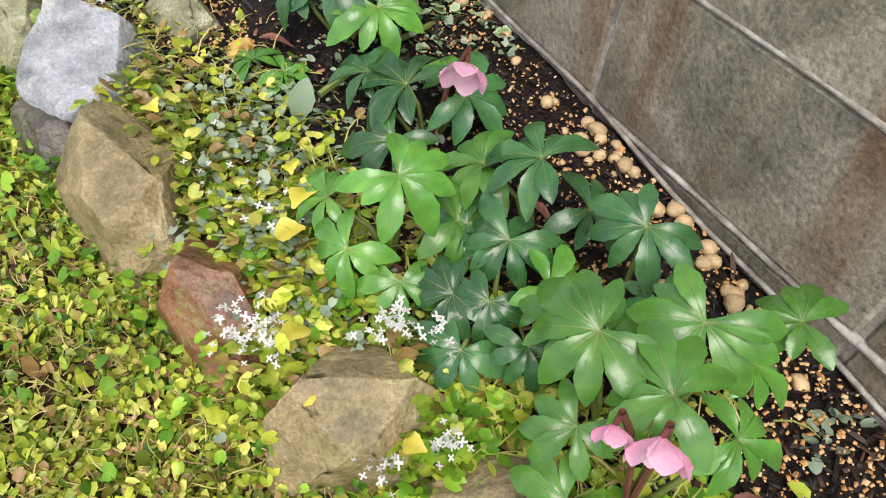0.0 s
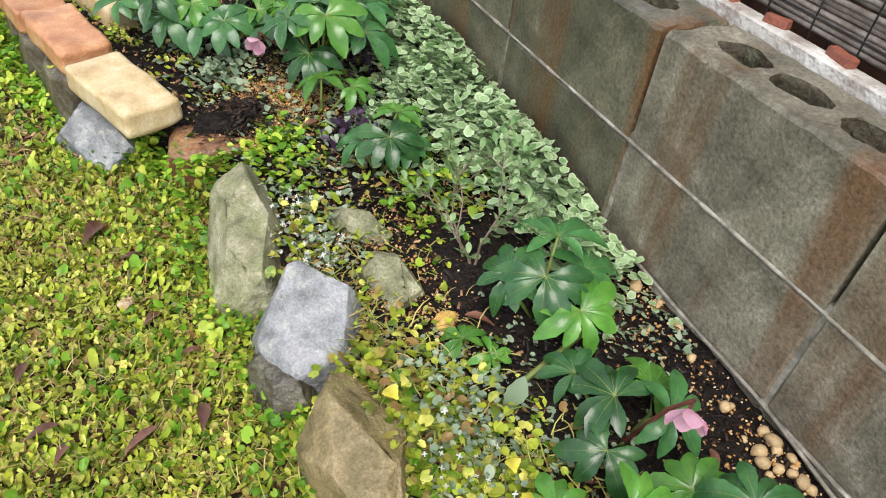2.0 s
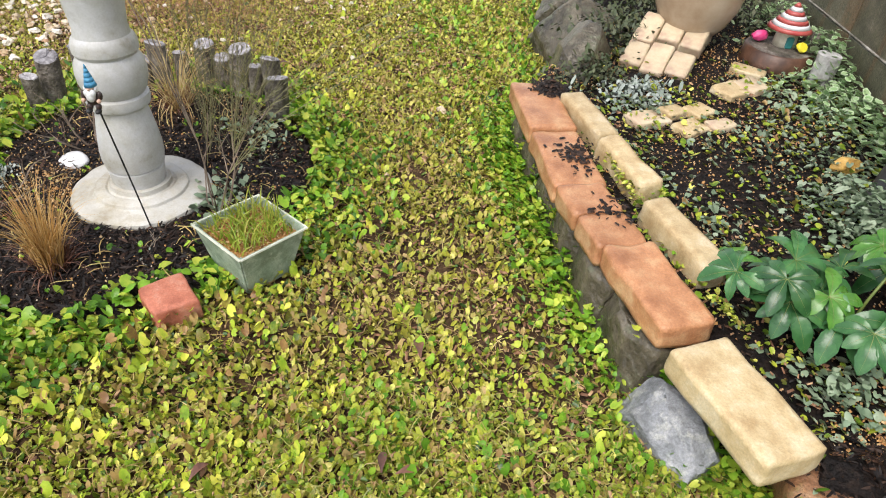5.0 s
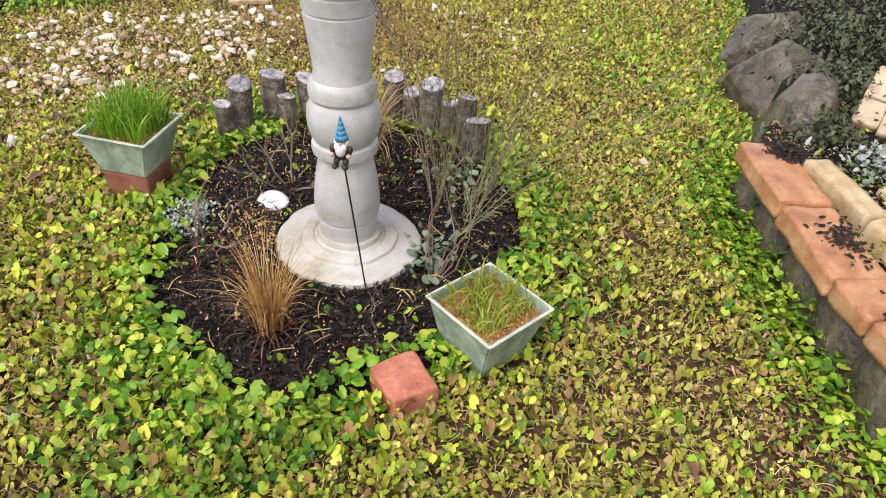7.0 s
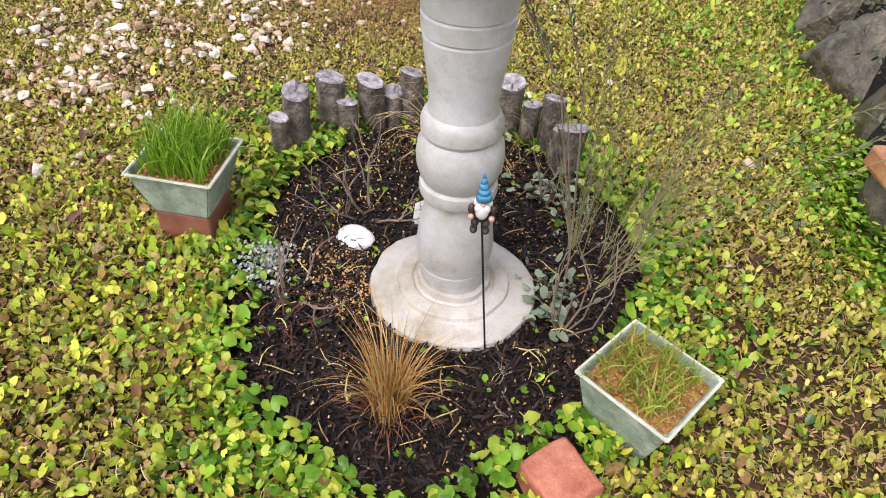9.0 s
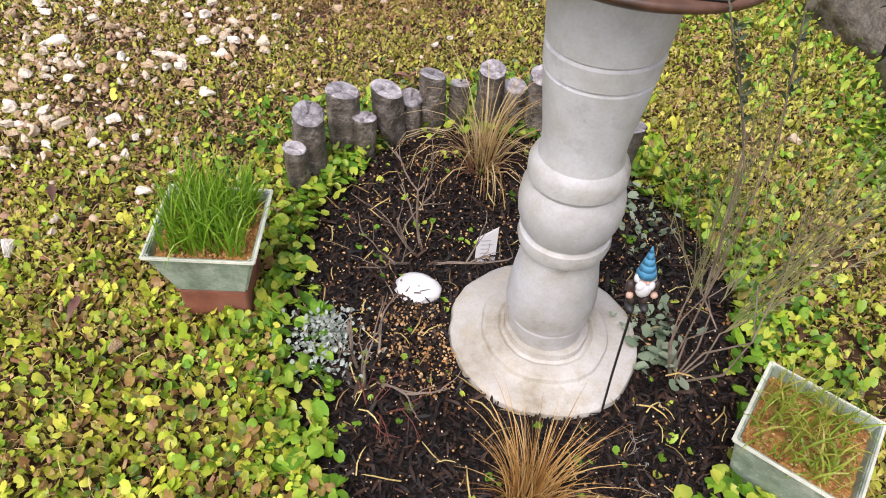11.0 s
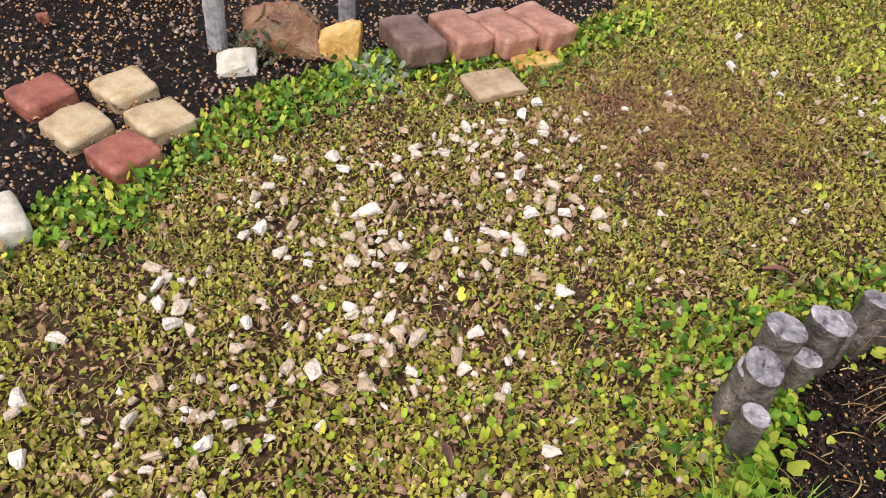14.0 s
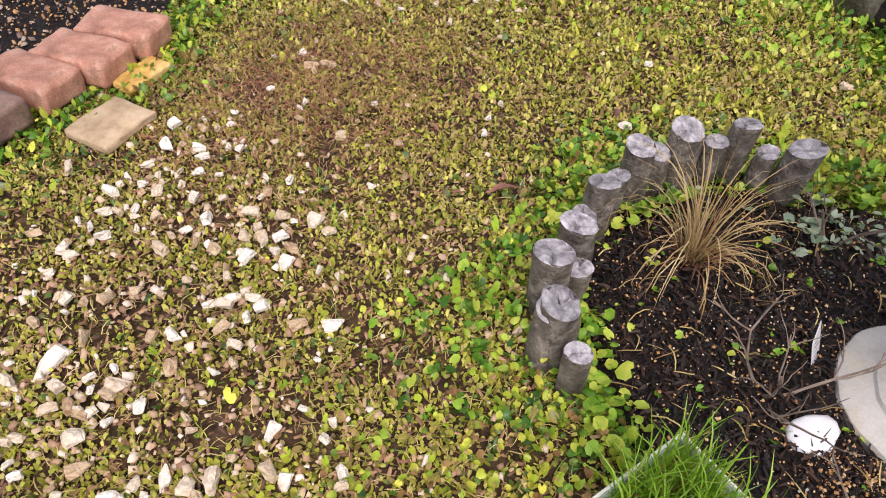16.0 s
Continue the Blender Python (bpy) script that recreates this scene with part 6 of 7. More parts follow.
# lower leaves under the lush fringe, their dark green stands for shade between leaves
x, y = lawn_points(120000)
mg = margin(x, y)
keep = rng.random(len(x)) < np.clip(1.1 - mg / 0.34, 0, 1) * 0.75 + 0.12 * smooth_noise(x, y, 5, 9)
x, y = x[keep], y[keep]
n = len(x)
M_LEAF_SHADE = surf("shade_green_lower_leaf", [(0.02, 0.06, 0.008), (0.05, 0.12, 0.013), (0.1, 0.19, 0.02), (0.12, 0.1, 0.03)], 45, 0.4, 0, island=0.8, large=0.3)
stuff("lower_leaves", scatter_mesh("lower_leaves", SMALL, SMALL_F, np.stack([x, y, rng.uniform(0.0, 0.01, n)], 1), rng.uniform(0, 6.28, n), rng.normal(0, 0.6, (n, 2)), rng.uniform(0.006, 0.013, n), [M_LEAF_SHADE]), "lower leaves under the creeping fringe, coloured dark green for the shade between leaves", "ground cover")
# short grass-like tufts in the lawn
x, y = lawn_points(9000)
keep = smooth_noise(x, y, 6, 21) > 0.5
x, y = x[keep], y[keep]
n = len(x)
stuff("lawn_grass", scatter_mesh("lawn_grass", LONG, LONG_F, np.stack([x, y, np.full(n, 0.004)], 1), rng.uniform(0, 6.28, n), rng.normal(0.5, 0.5, (n, 2)), rng.uniform(0.02, 0.04, n), [M_LUSH]),
      "sparse fine grass among the creeping leaves", "grass")


# ---- litter on the beds ----
def bed_points(n, y0=0.7, y1=5.2):
    y = rng.uniform(y0, y1, n)
    e = edge_x(y)
    x = e + (WALL_X - 0.015 - e) * rng.random(n)
    return x, y, bed_z(x, y)


def ring_points(n, k=0.97):
    a, r = rng.uniform(0, 6.28, n), np.sqrt(rng.random(n)) * k
    x, y = RING_C[0] + RING_R[0] * r * np.cos(a), RING_C[1] + RING_R[1] * r * np.sin(a)
    ok = np.hypot(x + 0.547, y - 3.876) > 0.2
    return x[ok], y[ok], 0.028 * (1 - r[ok] ** 6)


def far_points(n):
    x, y = rng.uniform(-4.3, -0.9, n), rng.uniform(4.4, 7.2, n)
    ok = y > far_y(x) + 0.02
    return x[ok], y[ok], np.full(ok.sum(), 0.03)


sets = [bed_points(8000, -0.9, 6.5), ring_points(3800), far_points(9000)]
x, y, z = (np.concatenate([s[i] for s in sets]) for i in range(3))
n = len(x)
stuff("bark_mulch", scatter_mesh("bark_mulch", CHIP, CHIP_F, np.stack([x, y, z + rng.uniform(0.0, 0.013, n)], 1), rng.uniform(0, 6.28, n), rng.normal(0, 0.3, (n, 2)), rng.uniform(0.0025, 0.0095, n), [M_CHIP]),
      "dark bark chips strewn over the beds", "mulch")
hx, hy = rng.normal(1.19, 0.06, 700), rng.normal(2.96, 0.035, 700)
sets = [bed_points(9000, -0.9, 6.5), ring_points(9500), far_points(9000), (hx, hy, bed_z(hx, hy) + 0.03 * np.exp(-((hx - 1.19) ** 2 + (hy - 2.96) ** 2) / 0.005))]
x, y, z = (np.concatenate([s[i] for s in sets]) for i in range(3))
n = len(x)
stuff("bark_shreds", scatter_mesh("bark_shreds", SHRED, SHRED_F, np.stack([x, y, z + rng.uniform(0.002, 0.014, n)], 1), rng.uniform(0, 6.28, n), rng.normal(0, 0.35, (n, 2)), rng.uniform(0.004, 0.019, n) * rng.uniform(0.5, 1.2, n), [M_CHIP]),
      "dark fibrous shreds of bark over the beds", "mulch")
bx, by = (np.concatenate(v) for v in zip(bed_points(22000)[:2], (rng.normal(1.3, 0.07, 2600), rng.normal(2.99, 0.055, 2600))))
bz = bed_z(bx, by)
w = 0.2 + 0.7 * (np.abs(bx - 1.33) < 0.1) * (np.abs(by - 2.3) < 0.22) + 0.35 * (by > 3.4) + 0.9 * (bx > WALL_X - 0.2) * (by < 2.2) + 1.2 * (np.hypot((bx - 1.3) / 1.2, by - 3.0) < 0.17) + 0.5 * (smooth_noise(bx, by, 9, 5) > 0.6)
k = rng.random(len(bx)) < w * 0.7
rx, ry, rz_ = (np.concatenate(v) for v in zip(ring_points(6000), (rng.normal(-0.8, 0.05, 700), rng.normal(3.84, 0.1, 700), np.full(700, 0.026))))
kr = rng.random(len(rx)) < 0.14 + 0.9 * (np.hypot(rx + 0.78, ry - 3.86) < 0.13) + 0.3 * (ry > 3.9)
fx, fy, fz = far_points(22000)
kf = rng.random(len(fx)) < 0.35 + 0.5 * (smooth_noise(fx, fy, 9, 15) > 0.45)
x, y, z = np.concatenate([bx[k], rx[kr], fx[kf]]), np.concatenate([by[k], ry[kr], fy[kf]]), np.concatenate([bz[k], rz_[kr], fz[kf]])
n = len(x)
stuff("tan_grit", scatter_mesh("tan_grit", GRIT, CHIP_F, np.stack([x, y, z + rng.uniform(0.004, 0.014, n)], 1), rng.uniform(0, 6.28, n), rng.normal(0, 0.4, (n, 2)), rng.uniform(0.0018, 0.005, n) * np.where(y > far_y(x), rng.uniform(0.7, 1.9, n), rng.uniform(0.4, 1.2, n)), [M_GRIT]),
      "tan and orange grit strewn over the dark soil", "grit")

sets = [bed_points(500, 1.2, 5.0), ring_points(650), far_points(500)]
x, y, z = (np.concatenate([s[i] for s in sets]) for i in range(3))
n = len(x)
stuff("perlite", scatter_mesh("perlite", GRIT, CHIP_F, np.stack([x, y, z + rng.uniform(0.006, 0.014, n)], 1), rng.uniform(0, 6.28, n), rng.normal(0, 0.4, (n, 2)), rng.uniform(0.001, 0.003, n), [M_PEB]), "white grains of perlite in the dark mulch", "grit")

# rounded tan stones at the wall's foot
def shard(seed):
    r = random.Random(seed)
    return facet_rock((1, r.uniform(0.6, 0.95), r.uniform(0.45, 0.7)), [(r.uniform(0, 360), r.uniform(-20, 65), r.uniform(0.62, 1.0)) for _ in range(9)], seed, 1, 0.1, 0.16)


peb_meshes = [part("seed_stone", shard(300 + i), M_PEB) for i in range(9)]
tan_meshes = [part("seed_stone", rock_bm((1, 0.85, 0.75), 310 + i, 3, 0.08, 2), M_TANP, smooth=True) for i in range(4)]
rnd = random.Random(12)
for i in range(46):
    y = rnd.choice([rnd.gauss(1.66, 0.06), rnd.gauss(1.5, 0.08), rnd.uniform(1.25, 2.15)])
    x = WALL_X - 0.02 - abs(rnd.gauss(0.03, 0.03))
    s = rnd.uniform(0.012, 0.032)
    o = new("tan_pebble", tan_meshes[i % 4].data)
    o.matrix_world = pose(x, y, float(bed_z(x, y)) + 0.002, 0, 0, rnd.uniform(0, 360)) @ Matrix.Scale(s, 4)
    tagged(o, "rounded tan pebble at the foot of the wall", "pebble", "tan pebbles at the wall's foot")
# white pebbles in the lawn
CL = [(-1.352, 5.449, .1, 14), (-1.503, 5.371, .07, 8), (-1.384, 5.068, .08, 12), (-1.4, 5.18, .1, 10), (-1.745, 5.298, .06, 6), (-1.858, 4.857, .1, 18), (-2.087, 4.982, .09, 8), (-1.952, 5.191, .08, 6), (-2.279, 4.622, .06, 6),
      (-1.892, 4.536, .09, 14), (-1.616, 4.529, .08, 8), (-1.808, 4.62, .09, 14), (-2.181, 4.282, .07, 7), (-0.88, 5.623, .06, 5), (-0.562, 5.779, .08, 7), (-0.147, 5.638, .1, 7), (-2.154, 4.36, .08, 8), (-1.55, 4.95, .12, 12),
      (-1.9, 4.75, .35, 24), (-1.6, 5.1, .35, 22), (-2.2, 4.5, .3, 16), (-0.6, 5.5, .5, 16), (-1.8, 4.2, .3, 10), (-1.0, 5.3, .3, 12)]
SINGLE = [(-1.616, 4.499), (-2.339, 4.742), (-2.241, 4.627), (-2.245, 4.578), (-2.292, 4.632), (-2.468, 4.528), (-1.782, 4.856), (-1.857, 4.84), (-1.951, 5.161), (-1.751, 5.286), (-1.601, 5.403), (-1.508, 5.347), (-1.367, 5.399), (-1.376, 5.041),
          (-1.554, 4.939), (-1.867, 4.869), (-1.892, 4.732), (-2.162, 5.017), (-2.053, 4.819), (-1.886, 4.433), (-1.927, 4.479), (-2.189, 4.266), (-2.137, 4.359), (-2.479, 4.368), (-1.372, 4.736), (-0.925, 5.606), (-0.875, 5.578), (-1.37, 4.951),
          (-1.431, 5.017), (-1.48, 5.083), (-1.58, 5.153), (-1.779, 4.628), (-1.824, 4.568), (-1.98, 4.483), (-1.72, 4.575), (-1.687, 4.12), (0.856, 2.524)]
cnt = 0
for x, y in SINGLE:
    s = rnd.uniform(0.034, 0.052)
    o = new("white_pebble", peb_meshes[cnt % 9].data)
    o.matrix_world = pose(x, y, 0.012, rnd.uniform(-12, 12), rnd.uniform(-12, 12), rnd.uniform(0, 360)) @ Matrix.Diagonal((s, s * rnd.uniform(0.6, 0.9), s * rnd.uniform(0.5, 0.8), 1))
    tagged(o, "white to tan angular pebble lying in the lawn", "pebble", "white pebbles in the lawn")
    cnt += 1
for cx, cy, sp, k in CL:
    for _ in range(int(k * 1.12 + 1)):
        x, y = rnd.gauss(cx, sp), rnd.gauss(cy, sp)
        if cnt > 325 or ring_d(x, y) < 1.12 or y > far_y(x) - 0.05:
            continue
        s = rnd.choice((rnd.uniform(0.016, 0.028), rnd.uniform(0.024, 0.043)))
        o = new("white_pebble", peb_meshes[cnt % 9].data)
        o.matrix_world = pose(x, y, 0.014, rnd.uniform(-15, 15), rnd.uniform(-15, 15), rnd.uniform(0, 360)) @ Matrix.Diagonal((s, s * rnd.uniform(0.6, 1), s * rnd.uniform(0.6, 1), 1))
        tagged(o, "white to tan angular pebble lying in the lawn", "pebble", "white pebbles in the lawn")
        cnt += 1
o = new("white_pebble", peb_meshes[0].data)
o.matrix_world = pose(-1.869, 4.99, 0.006, 0, 0, 24) @ Matrix.Diagonal((0.09, 0.038, 0.04, 1))
tagged(o, "long white pebble lying in the lawn", "pebble", "white pebbles in the lawn")
for o in peb_meshes + tan_meshes:
    bpy.data.objects.remove(o)
# very small stones, past counting
x, y = (np.concatenate(v) for v in zip((rng.normal(-1.75, 0.45, 700), rng.normal(4.9, 0.42, 700)), (rng.uniform(-2.4, 0.3, 260), rng.uniform(4.0, 6.2, 260)), *[(rng.normal(cx, sp * 1.4, 4 * k), rng.normal(cy, sp * 1.4, 4 * k)) for cx, cy, sp, k in CL[:18]]))
ok = (ring_d(x, y) > 1.1) & (y < far_y(x) - 0.05)
x, y = x[ok], y[ok]
n = len(x)
M_CRUMB = surf("pale_gravel", [(0.2, 0.11, 0.06), (0.45, 0.28, 0.16), (0.62, 0.48, 0.33), (0.76, 0.68, 0.57)], 30, 0.6, 0.2, 160, island=0.9)
stuff("fine_gravel", scatter_mesh("fine_gravel", GRIT, CHIP_F, np.stack([x, y, rng.uniform(0.004, 0.012, n)], 1), rng.uniform(0, 6.28, n), rng.normal(0, 0.3, (n, 2)), rng.uniform(0.0035, 0.009, n) * rng.choice([0.8, 1.1, 1.7], n), [M_CRUMB]), "pale fine gravel scattered in the lawn", "gravel")


# ---- dead leaves ----
def dead_leaf(x, y, z, size, rz, seed, label):
    bm = bmesh.new()
    r = random.Random(seed)
    leaflet_into(bm, Vector((-size / 2, 0, 0)), Vector((1, 0, 0)), Vector((0, 0, 1)), size, size * r.uniform(0.28, 0.45), r.uniform(0.2, 0.7), r.uniform(-0.1, 0.1))
    ob = part("dead_leaf", bm, M_DEAD, smooth=True)
    ob.matrix_world = pose(x, y, z, r.uniform(-15, 15), r.uniform(-10, 10), rz)
    return tagged(ob, label, "leaf", "fallen dead leaves")


for i, (x, y, s, rz) in enumerate([(0.304, 3.325, .075, 100), (0.813, 2.766, .1, 60), (0.301, 2.985, .05, 20), (0.738, 2.733, .05, 140), (0.838, 2.176, .07, 30), (-0.82, 4.841, .085, 150), (0.022, 3.915, .06, 100), (0.877, 2.659, .045, 0), (0.895, 2.458, .05, 40), (0.942, 2.189, .06, 80), (0.687, 2.25, .06, 20), (0.719, 2.199, .06, 60), (-1.65, 4.291, .06, 110), (0.031, 3.883, .05, 50),
                                   (0.66, 2.4, .05, 70), (0.45, 2.75, .05, 10), (0.2, 2.6, .045, 200), (-0.1, 2.95, .05, 60), (-1.5, 3.95, .06, 80), (0.25, 3.0, .05, 90), (0.62, 2.1, .06, 160), (-0.35, 4.9, .05, 40), (0.95, 2.35, .04, 10), (-2.0, 4.05, .05, 20)]):
    dead_leaf(x, y, 0.022, s, rz, 400 + i, "brown curled dead leaf lying on the lawn")
for i, (x, y, s, rz) in enumerate([(1.441, 1.587, .075, 70), (1.415, 1.645, .045, 150), (1.45, 2.13, .06, 140), (1.66, 1.72, .05, 60), (1.34, 2.85, .05, 10), (1.6, 1.2, .07, 170), (1.62, 1.62, .05, 100)]):
    dead_leaf(x, y, float(bed_z(x, y)) + 0.018, s, rz, 430 + i, "rust-brown dead leaf lying on the bed")


M_YELF = surf("yellow_fading_leaf", [(0.45, 0.42, 0.04), (0.66, 0.56, 0.06), (0.75, 0.66, 0.16)], 25, 0.4, 0.2, 90, rand=0.15, thin=0.2)
for i, (x, y, z, s, rz) in enumerate([(1.346, 1.762, 0.17, .05, 40), (1.228, 2.02, 0.17, .035, 100), (1.315, 1.735, 0.15, .04, 160), (1.263, 1.6, 0.13, .045, 15), (1.36, 1.84, 0.15, .03, 70), (1.25, 1.53, 0.125, .035, 200), (1.33, 1.43, 0.1, .03, 120)]):
    bm = bmesh.new()
    leaflet_into(bm, Vector((-s / 2, 0, 0)), Vector((1, 0, 0)), Vector((0, 0, 1)), s, s * 0.85, 0.25, 0.05)
    ob = part("yellow_leaf", bm, M_YELF, smooth=True)
    ob.matrix_world = pose(x, y, z, -14, 8, rz)
    tagged(ob, "round yellow fading leaf among the trailing plants", "leaf", "yellow leaves over the edging rocks")
bm = bmesh.new()
leaflet_into(bm, Vector((0, 0, 0)), Vector((0.25, -0.1, 1)), Vector((-0.5, -0.8, 0.2)), 0.085, 0.038, 0.2, 0.1)
ob = part("pale_leaf", bm, M_GREYL, smooth=True)
ob.matrix_world = pose(1.41, 1.955, 0.12)
tagged(ob, "single upright pale green pointed leaf", "leaf")


# ---- leafy patches on the long bed ----
def patch(name, label, category, pts, tmpl, tf, size, mats, tmi=None, tilt=0.4):
    x, y, z = pts
    n = len(x)
    me = scatter_mesh(name, tmpl, tf, np.stack([x, y, z], 1), rng.uniform(0, 6.28, n), rng.normal(0, tilt, (n, 2)) + np.array([-0.2, -0.2]), rng.uniform(*size, n), mats, tmi, True)
    return stuff(name, me, label, category)


def blob(cx, cy, sx, sy, n, h):
    x, y = rng.normal(cx, sx, n), rng.normal(cy, sy, n)
    x = np.minimum(x, WALL_X - 0.02 - rng.random(n) * 0.02)
    d = np.clip(1 - np.hypot((x - cx) / (2.2 * sx), (y - cy) / (2.2 * sy)), 0, 1)
    return x, y, bed_z(x, y) + rng.uniform(0.01, 1, n) * h * (0.35 + 0.65 * d)


def joined(*ps):
    return tuple(np.concatenate([p[i] for p in ps]) for i in range(3))


patch("variegated_ground_cover", "pale green cream-edged round leaves in a band along the wall", "ground cover",
      joined(blob(1.72, 2.2, .055, .09, 420, .075), blob(1.73, 2.55, .06, .18, 1250, .13), blob(1.74, 2.95, .06, .2, 1450, .145), blob(1.75, 3.4, .055, .2, 1200, .14), blob(1.76, 3.75, .05, .15, 640, .13), blob(1.76, 4.15, .05, .2, 560, .13), blob(1.77, 4.75, .06, .16, 560, .186), blob(1.74, 5.1, .08, .1, 300, .186), blob(1.6, 2.75, .08, .15, 620, .08), blob(1.7, 4.4, .1, .25, 520, .07), blob(1.64, 3.1, .06, .2, 360, .07)),
      TWO, TWO_F, (0.007, 0.0165), [M_VAR, M_VARE], TWO_MI)
patch("grey_green_ground_cover", "small grey-green leaves carpeting the bed", "ground cover",
      joined(blob(1.18, 3.16, .06, .07, 260, .05), blob(1.33, 2.98, .1, .1, 120, .04), blob(1.47, 2.75, .09, .12, 160, .06), blob(1.05, 3.6, .05, .15, 130, .04), blob(1.5, 3.64, .07, .05, 420, .24), blob(1.62, 3.6, .07, .05, 420, .24), blob(1.42, 3.72, .04, .06, 220, .2), blob(1.6, 3.6, .12, .2, 260, .06), blob(1.35, 3.8, .2, .2, 90, .03), blob(1.65, 4.35, .15, .2, 220, .06), blob(1.5, 3.3, .1, .15, 160, .05)),
      ROUND, ROUND_F, (0.007, 0.014), [M_GREYL])
patch("trailing_green_cover", "bright green trailing leaves at the bed's edge", "ground cover",
      joined(blob(1.1, 2.8, .06, .04, 130, .04), blob(1.27, 2.83, .05, .05, 130, .04), blob(1.25, 2.72, .05, .08, 144, .04), blob(1.3, 1.73, .06, .1, 256, .05), blob(1.35, 1.62, .06, .06, 176, .05), blob(1.28, 1.95, .06, .08, 192, .04), blob(1.4, 1.42, .05, .05, 224, .05), blob(1.5, 1.28, .08, .06, 176, .04),
             blob(1.5, 2.5, .07, .07, 192, .05), blob(1.33, 1.28, .05, .04, 144, .04), blob(0.79, 3.8, .012, .24, 96, .02), blob(0.93, 3.75, .03, .2, 112, .06), blob(1.42, 3.75, .12, .12, 64, .02)),
      ROUND, ROUND_F, (0.0065, 0.0145), [M_LUSH])
patch("yellowing_trailers", "yellow-green trailing leaves over the edging rocks", "ground cover",
      joined(blob(1.285, 1.9, .045, .09, 260, .06), blob(1.3, 1.78, .05, .07, 320, .07), blob(1.24, 2.13, .05, .03, 110, .09), blob(1.32, 1.66, .045, .06, 200, .08), blob(1.24, 1.6, .035, .03, 90, .07), blob(1.21, 2.5, .04, .07, 110, .08), blob(1.24, 2.0, .03, .05, 110, .12), blob(1.36, 1.9, .05, .1, 160, .05), blob(1.38, 1.5, .04, .05, 120, .07)),
      ROUND, ROUND_F, (0.006, 0.0145), [M_TINYG])
patch("grey_trailers", "small pale grey-green leaves among the yellow trailers", "ground cover",
      joined(blob(1.3, 1.88, .05, .1, 260, .07), blob(1.31, 1.76, .05, .07, 240, .08), blob(1.37, 1.95, .05, .1, 220, .05), blob(1.24, 2.45, .04, .1, 260, .07), blob(1.33, 1.64, .05, .06, 140, .08), blob(1.3, 2.1, .06, .05, 160, .04)), ROUND, ROUND_F, (0.004, 0.0095), [M_GREYL])
x, y, z = bed_points(2600, 1.2, 3.0)
k = smooth_noise(x, y, 8, 31) > 0.58
patch("bed_seedlings", "scattered small grey-green seedlings on the soil", "ground cover", (x[k], y[k], z[k] + rng.uniform(0.004, 0.02, k.sum())), ROUND, ROUND_F, (0.004, 0.009), [M_GREYL])
# dry litter, runners and tiny plants between the rocks and the hellebores
x, y, z = bed_points(9000, 1.25, 2.45)
k = rng.random(len(x)) < np.clip(1.15 - (x - edge_x(y)) / 0.24, 0, 1) * 0.9
x, y, z = x[k], y[k], z[k]
n = len(x)
c = n // 3
stuff("bed_litter", scatter_mesh("bed_litter", CHIP, CHIP_F, np.stack([x[:c], y[:c], z[:c] + rng.uniform(0.004, 0.014, c)], 1), rng.uniform(0, 6.28, c), rng.normal(0, 0.4, (c, 2)), rng.uniform(0.003, 0.009, c), [M_LITT]), "tan and brown dry litter in the bed", "litter")
patch("bed_runner_leaves", "small yellow-green and grey leaves on trailing runners", "ground cover", (x[c:2 * c], y[c:2 * c], z[c:2 * c] + rng.uniform(0.006, 0.04, c)), ROUND, ROUND_F, (0.004, 0.0115), [M_TINYG])
c2 = n - 2 * c
stuff("bed_runners", scatter_mesh("bed_runners", LONG, LONG_F, np.stack([x[2 * c:], y[2 * c:], z[2 * c:] + rng.uniform(0.006, 0.03, c2)], 1), rng.uniform(0, 6.28, c2), rng.normal(0, 0.25, (c2, 2)), rng.uniform(0.02, 0.06, c2), [M_RUN]), "thin trailing runners over the soil", "stems")
patch("dark_tiny_cover", "tiny dark green leaves in a low cushion", "ground cover", blob(1.37, 1.76, .035, .05, 500, .03), ROUND, ROUND_F, (0.0022, 0.0042), [M_HEATH])
x, y, z = bed_points(5200, 2.4, 4.9)
k = smooth_noise(x, y, 7, 91) > 0.36
x, y, z = x[k], y[k], z[k]
n = len(x)
c = n // 2
stuff("bed_litter", scatter_mesh("bed_litter", CHIP, CHIP_F, np.stack([x[:c], y[:c], z[:c] + rng.uniform(0.006, 0.016, c)], 1), rng.uniform(0, 6.28, c), rng.normal(0, 0.4, (c, 2)), rng.uniform(0.003, 0.009, c), [M_LITT]), "tan and brown dry litter strewn on the bed", "litter")
patch("bed_seedlings", "scattered small olive leaves on the soil", "ground cover", (x[c:], y[c:], z[c:] + rng.uniform(0.006, 0.025, n - c)), ROUND, ROUND_F, (0.004, 0.0105), [M_TINYG])
x, y, z = ring_points(190, 0.95)
stuff("bed_sticks", scatter_mesh("bed_sticks", LONG, LONG_F, np.stack([x, y, z + 0.012], 1), rng.uniform(0, 6.28, len(x)), rng.normal(0, 0.2, (len(x), 2)), rng.uniform(0.02, 0.07, len(x)), [M_STEM]), "dry straw and sticks on the dark mulch", "litter")
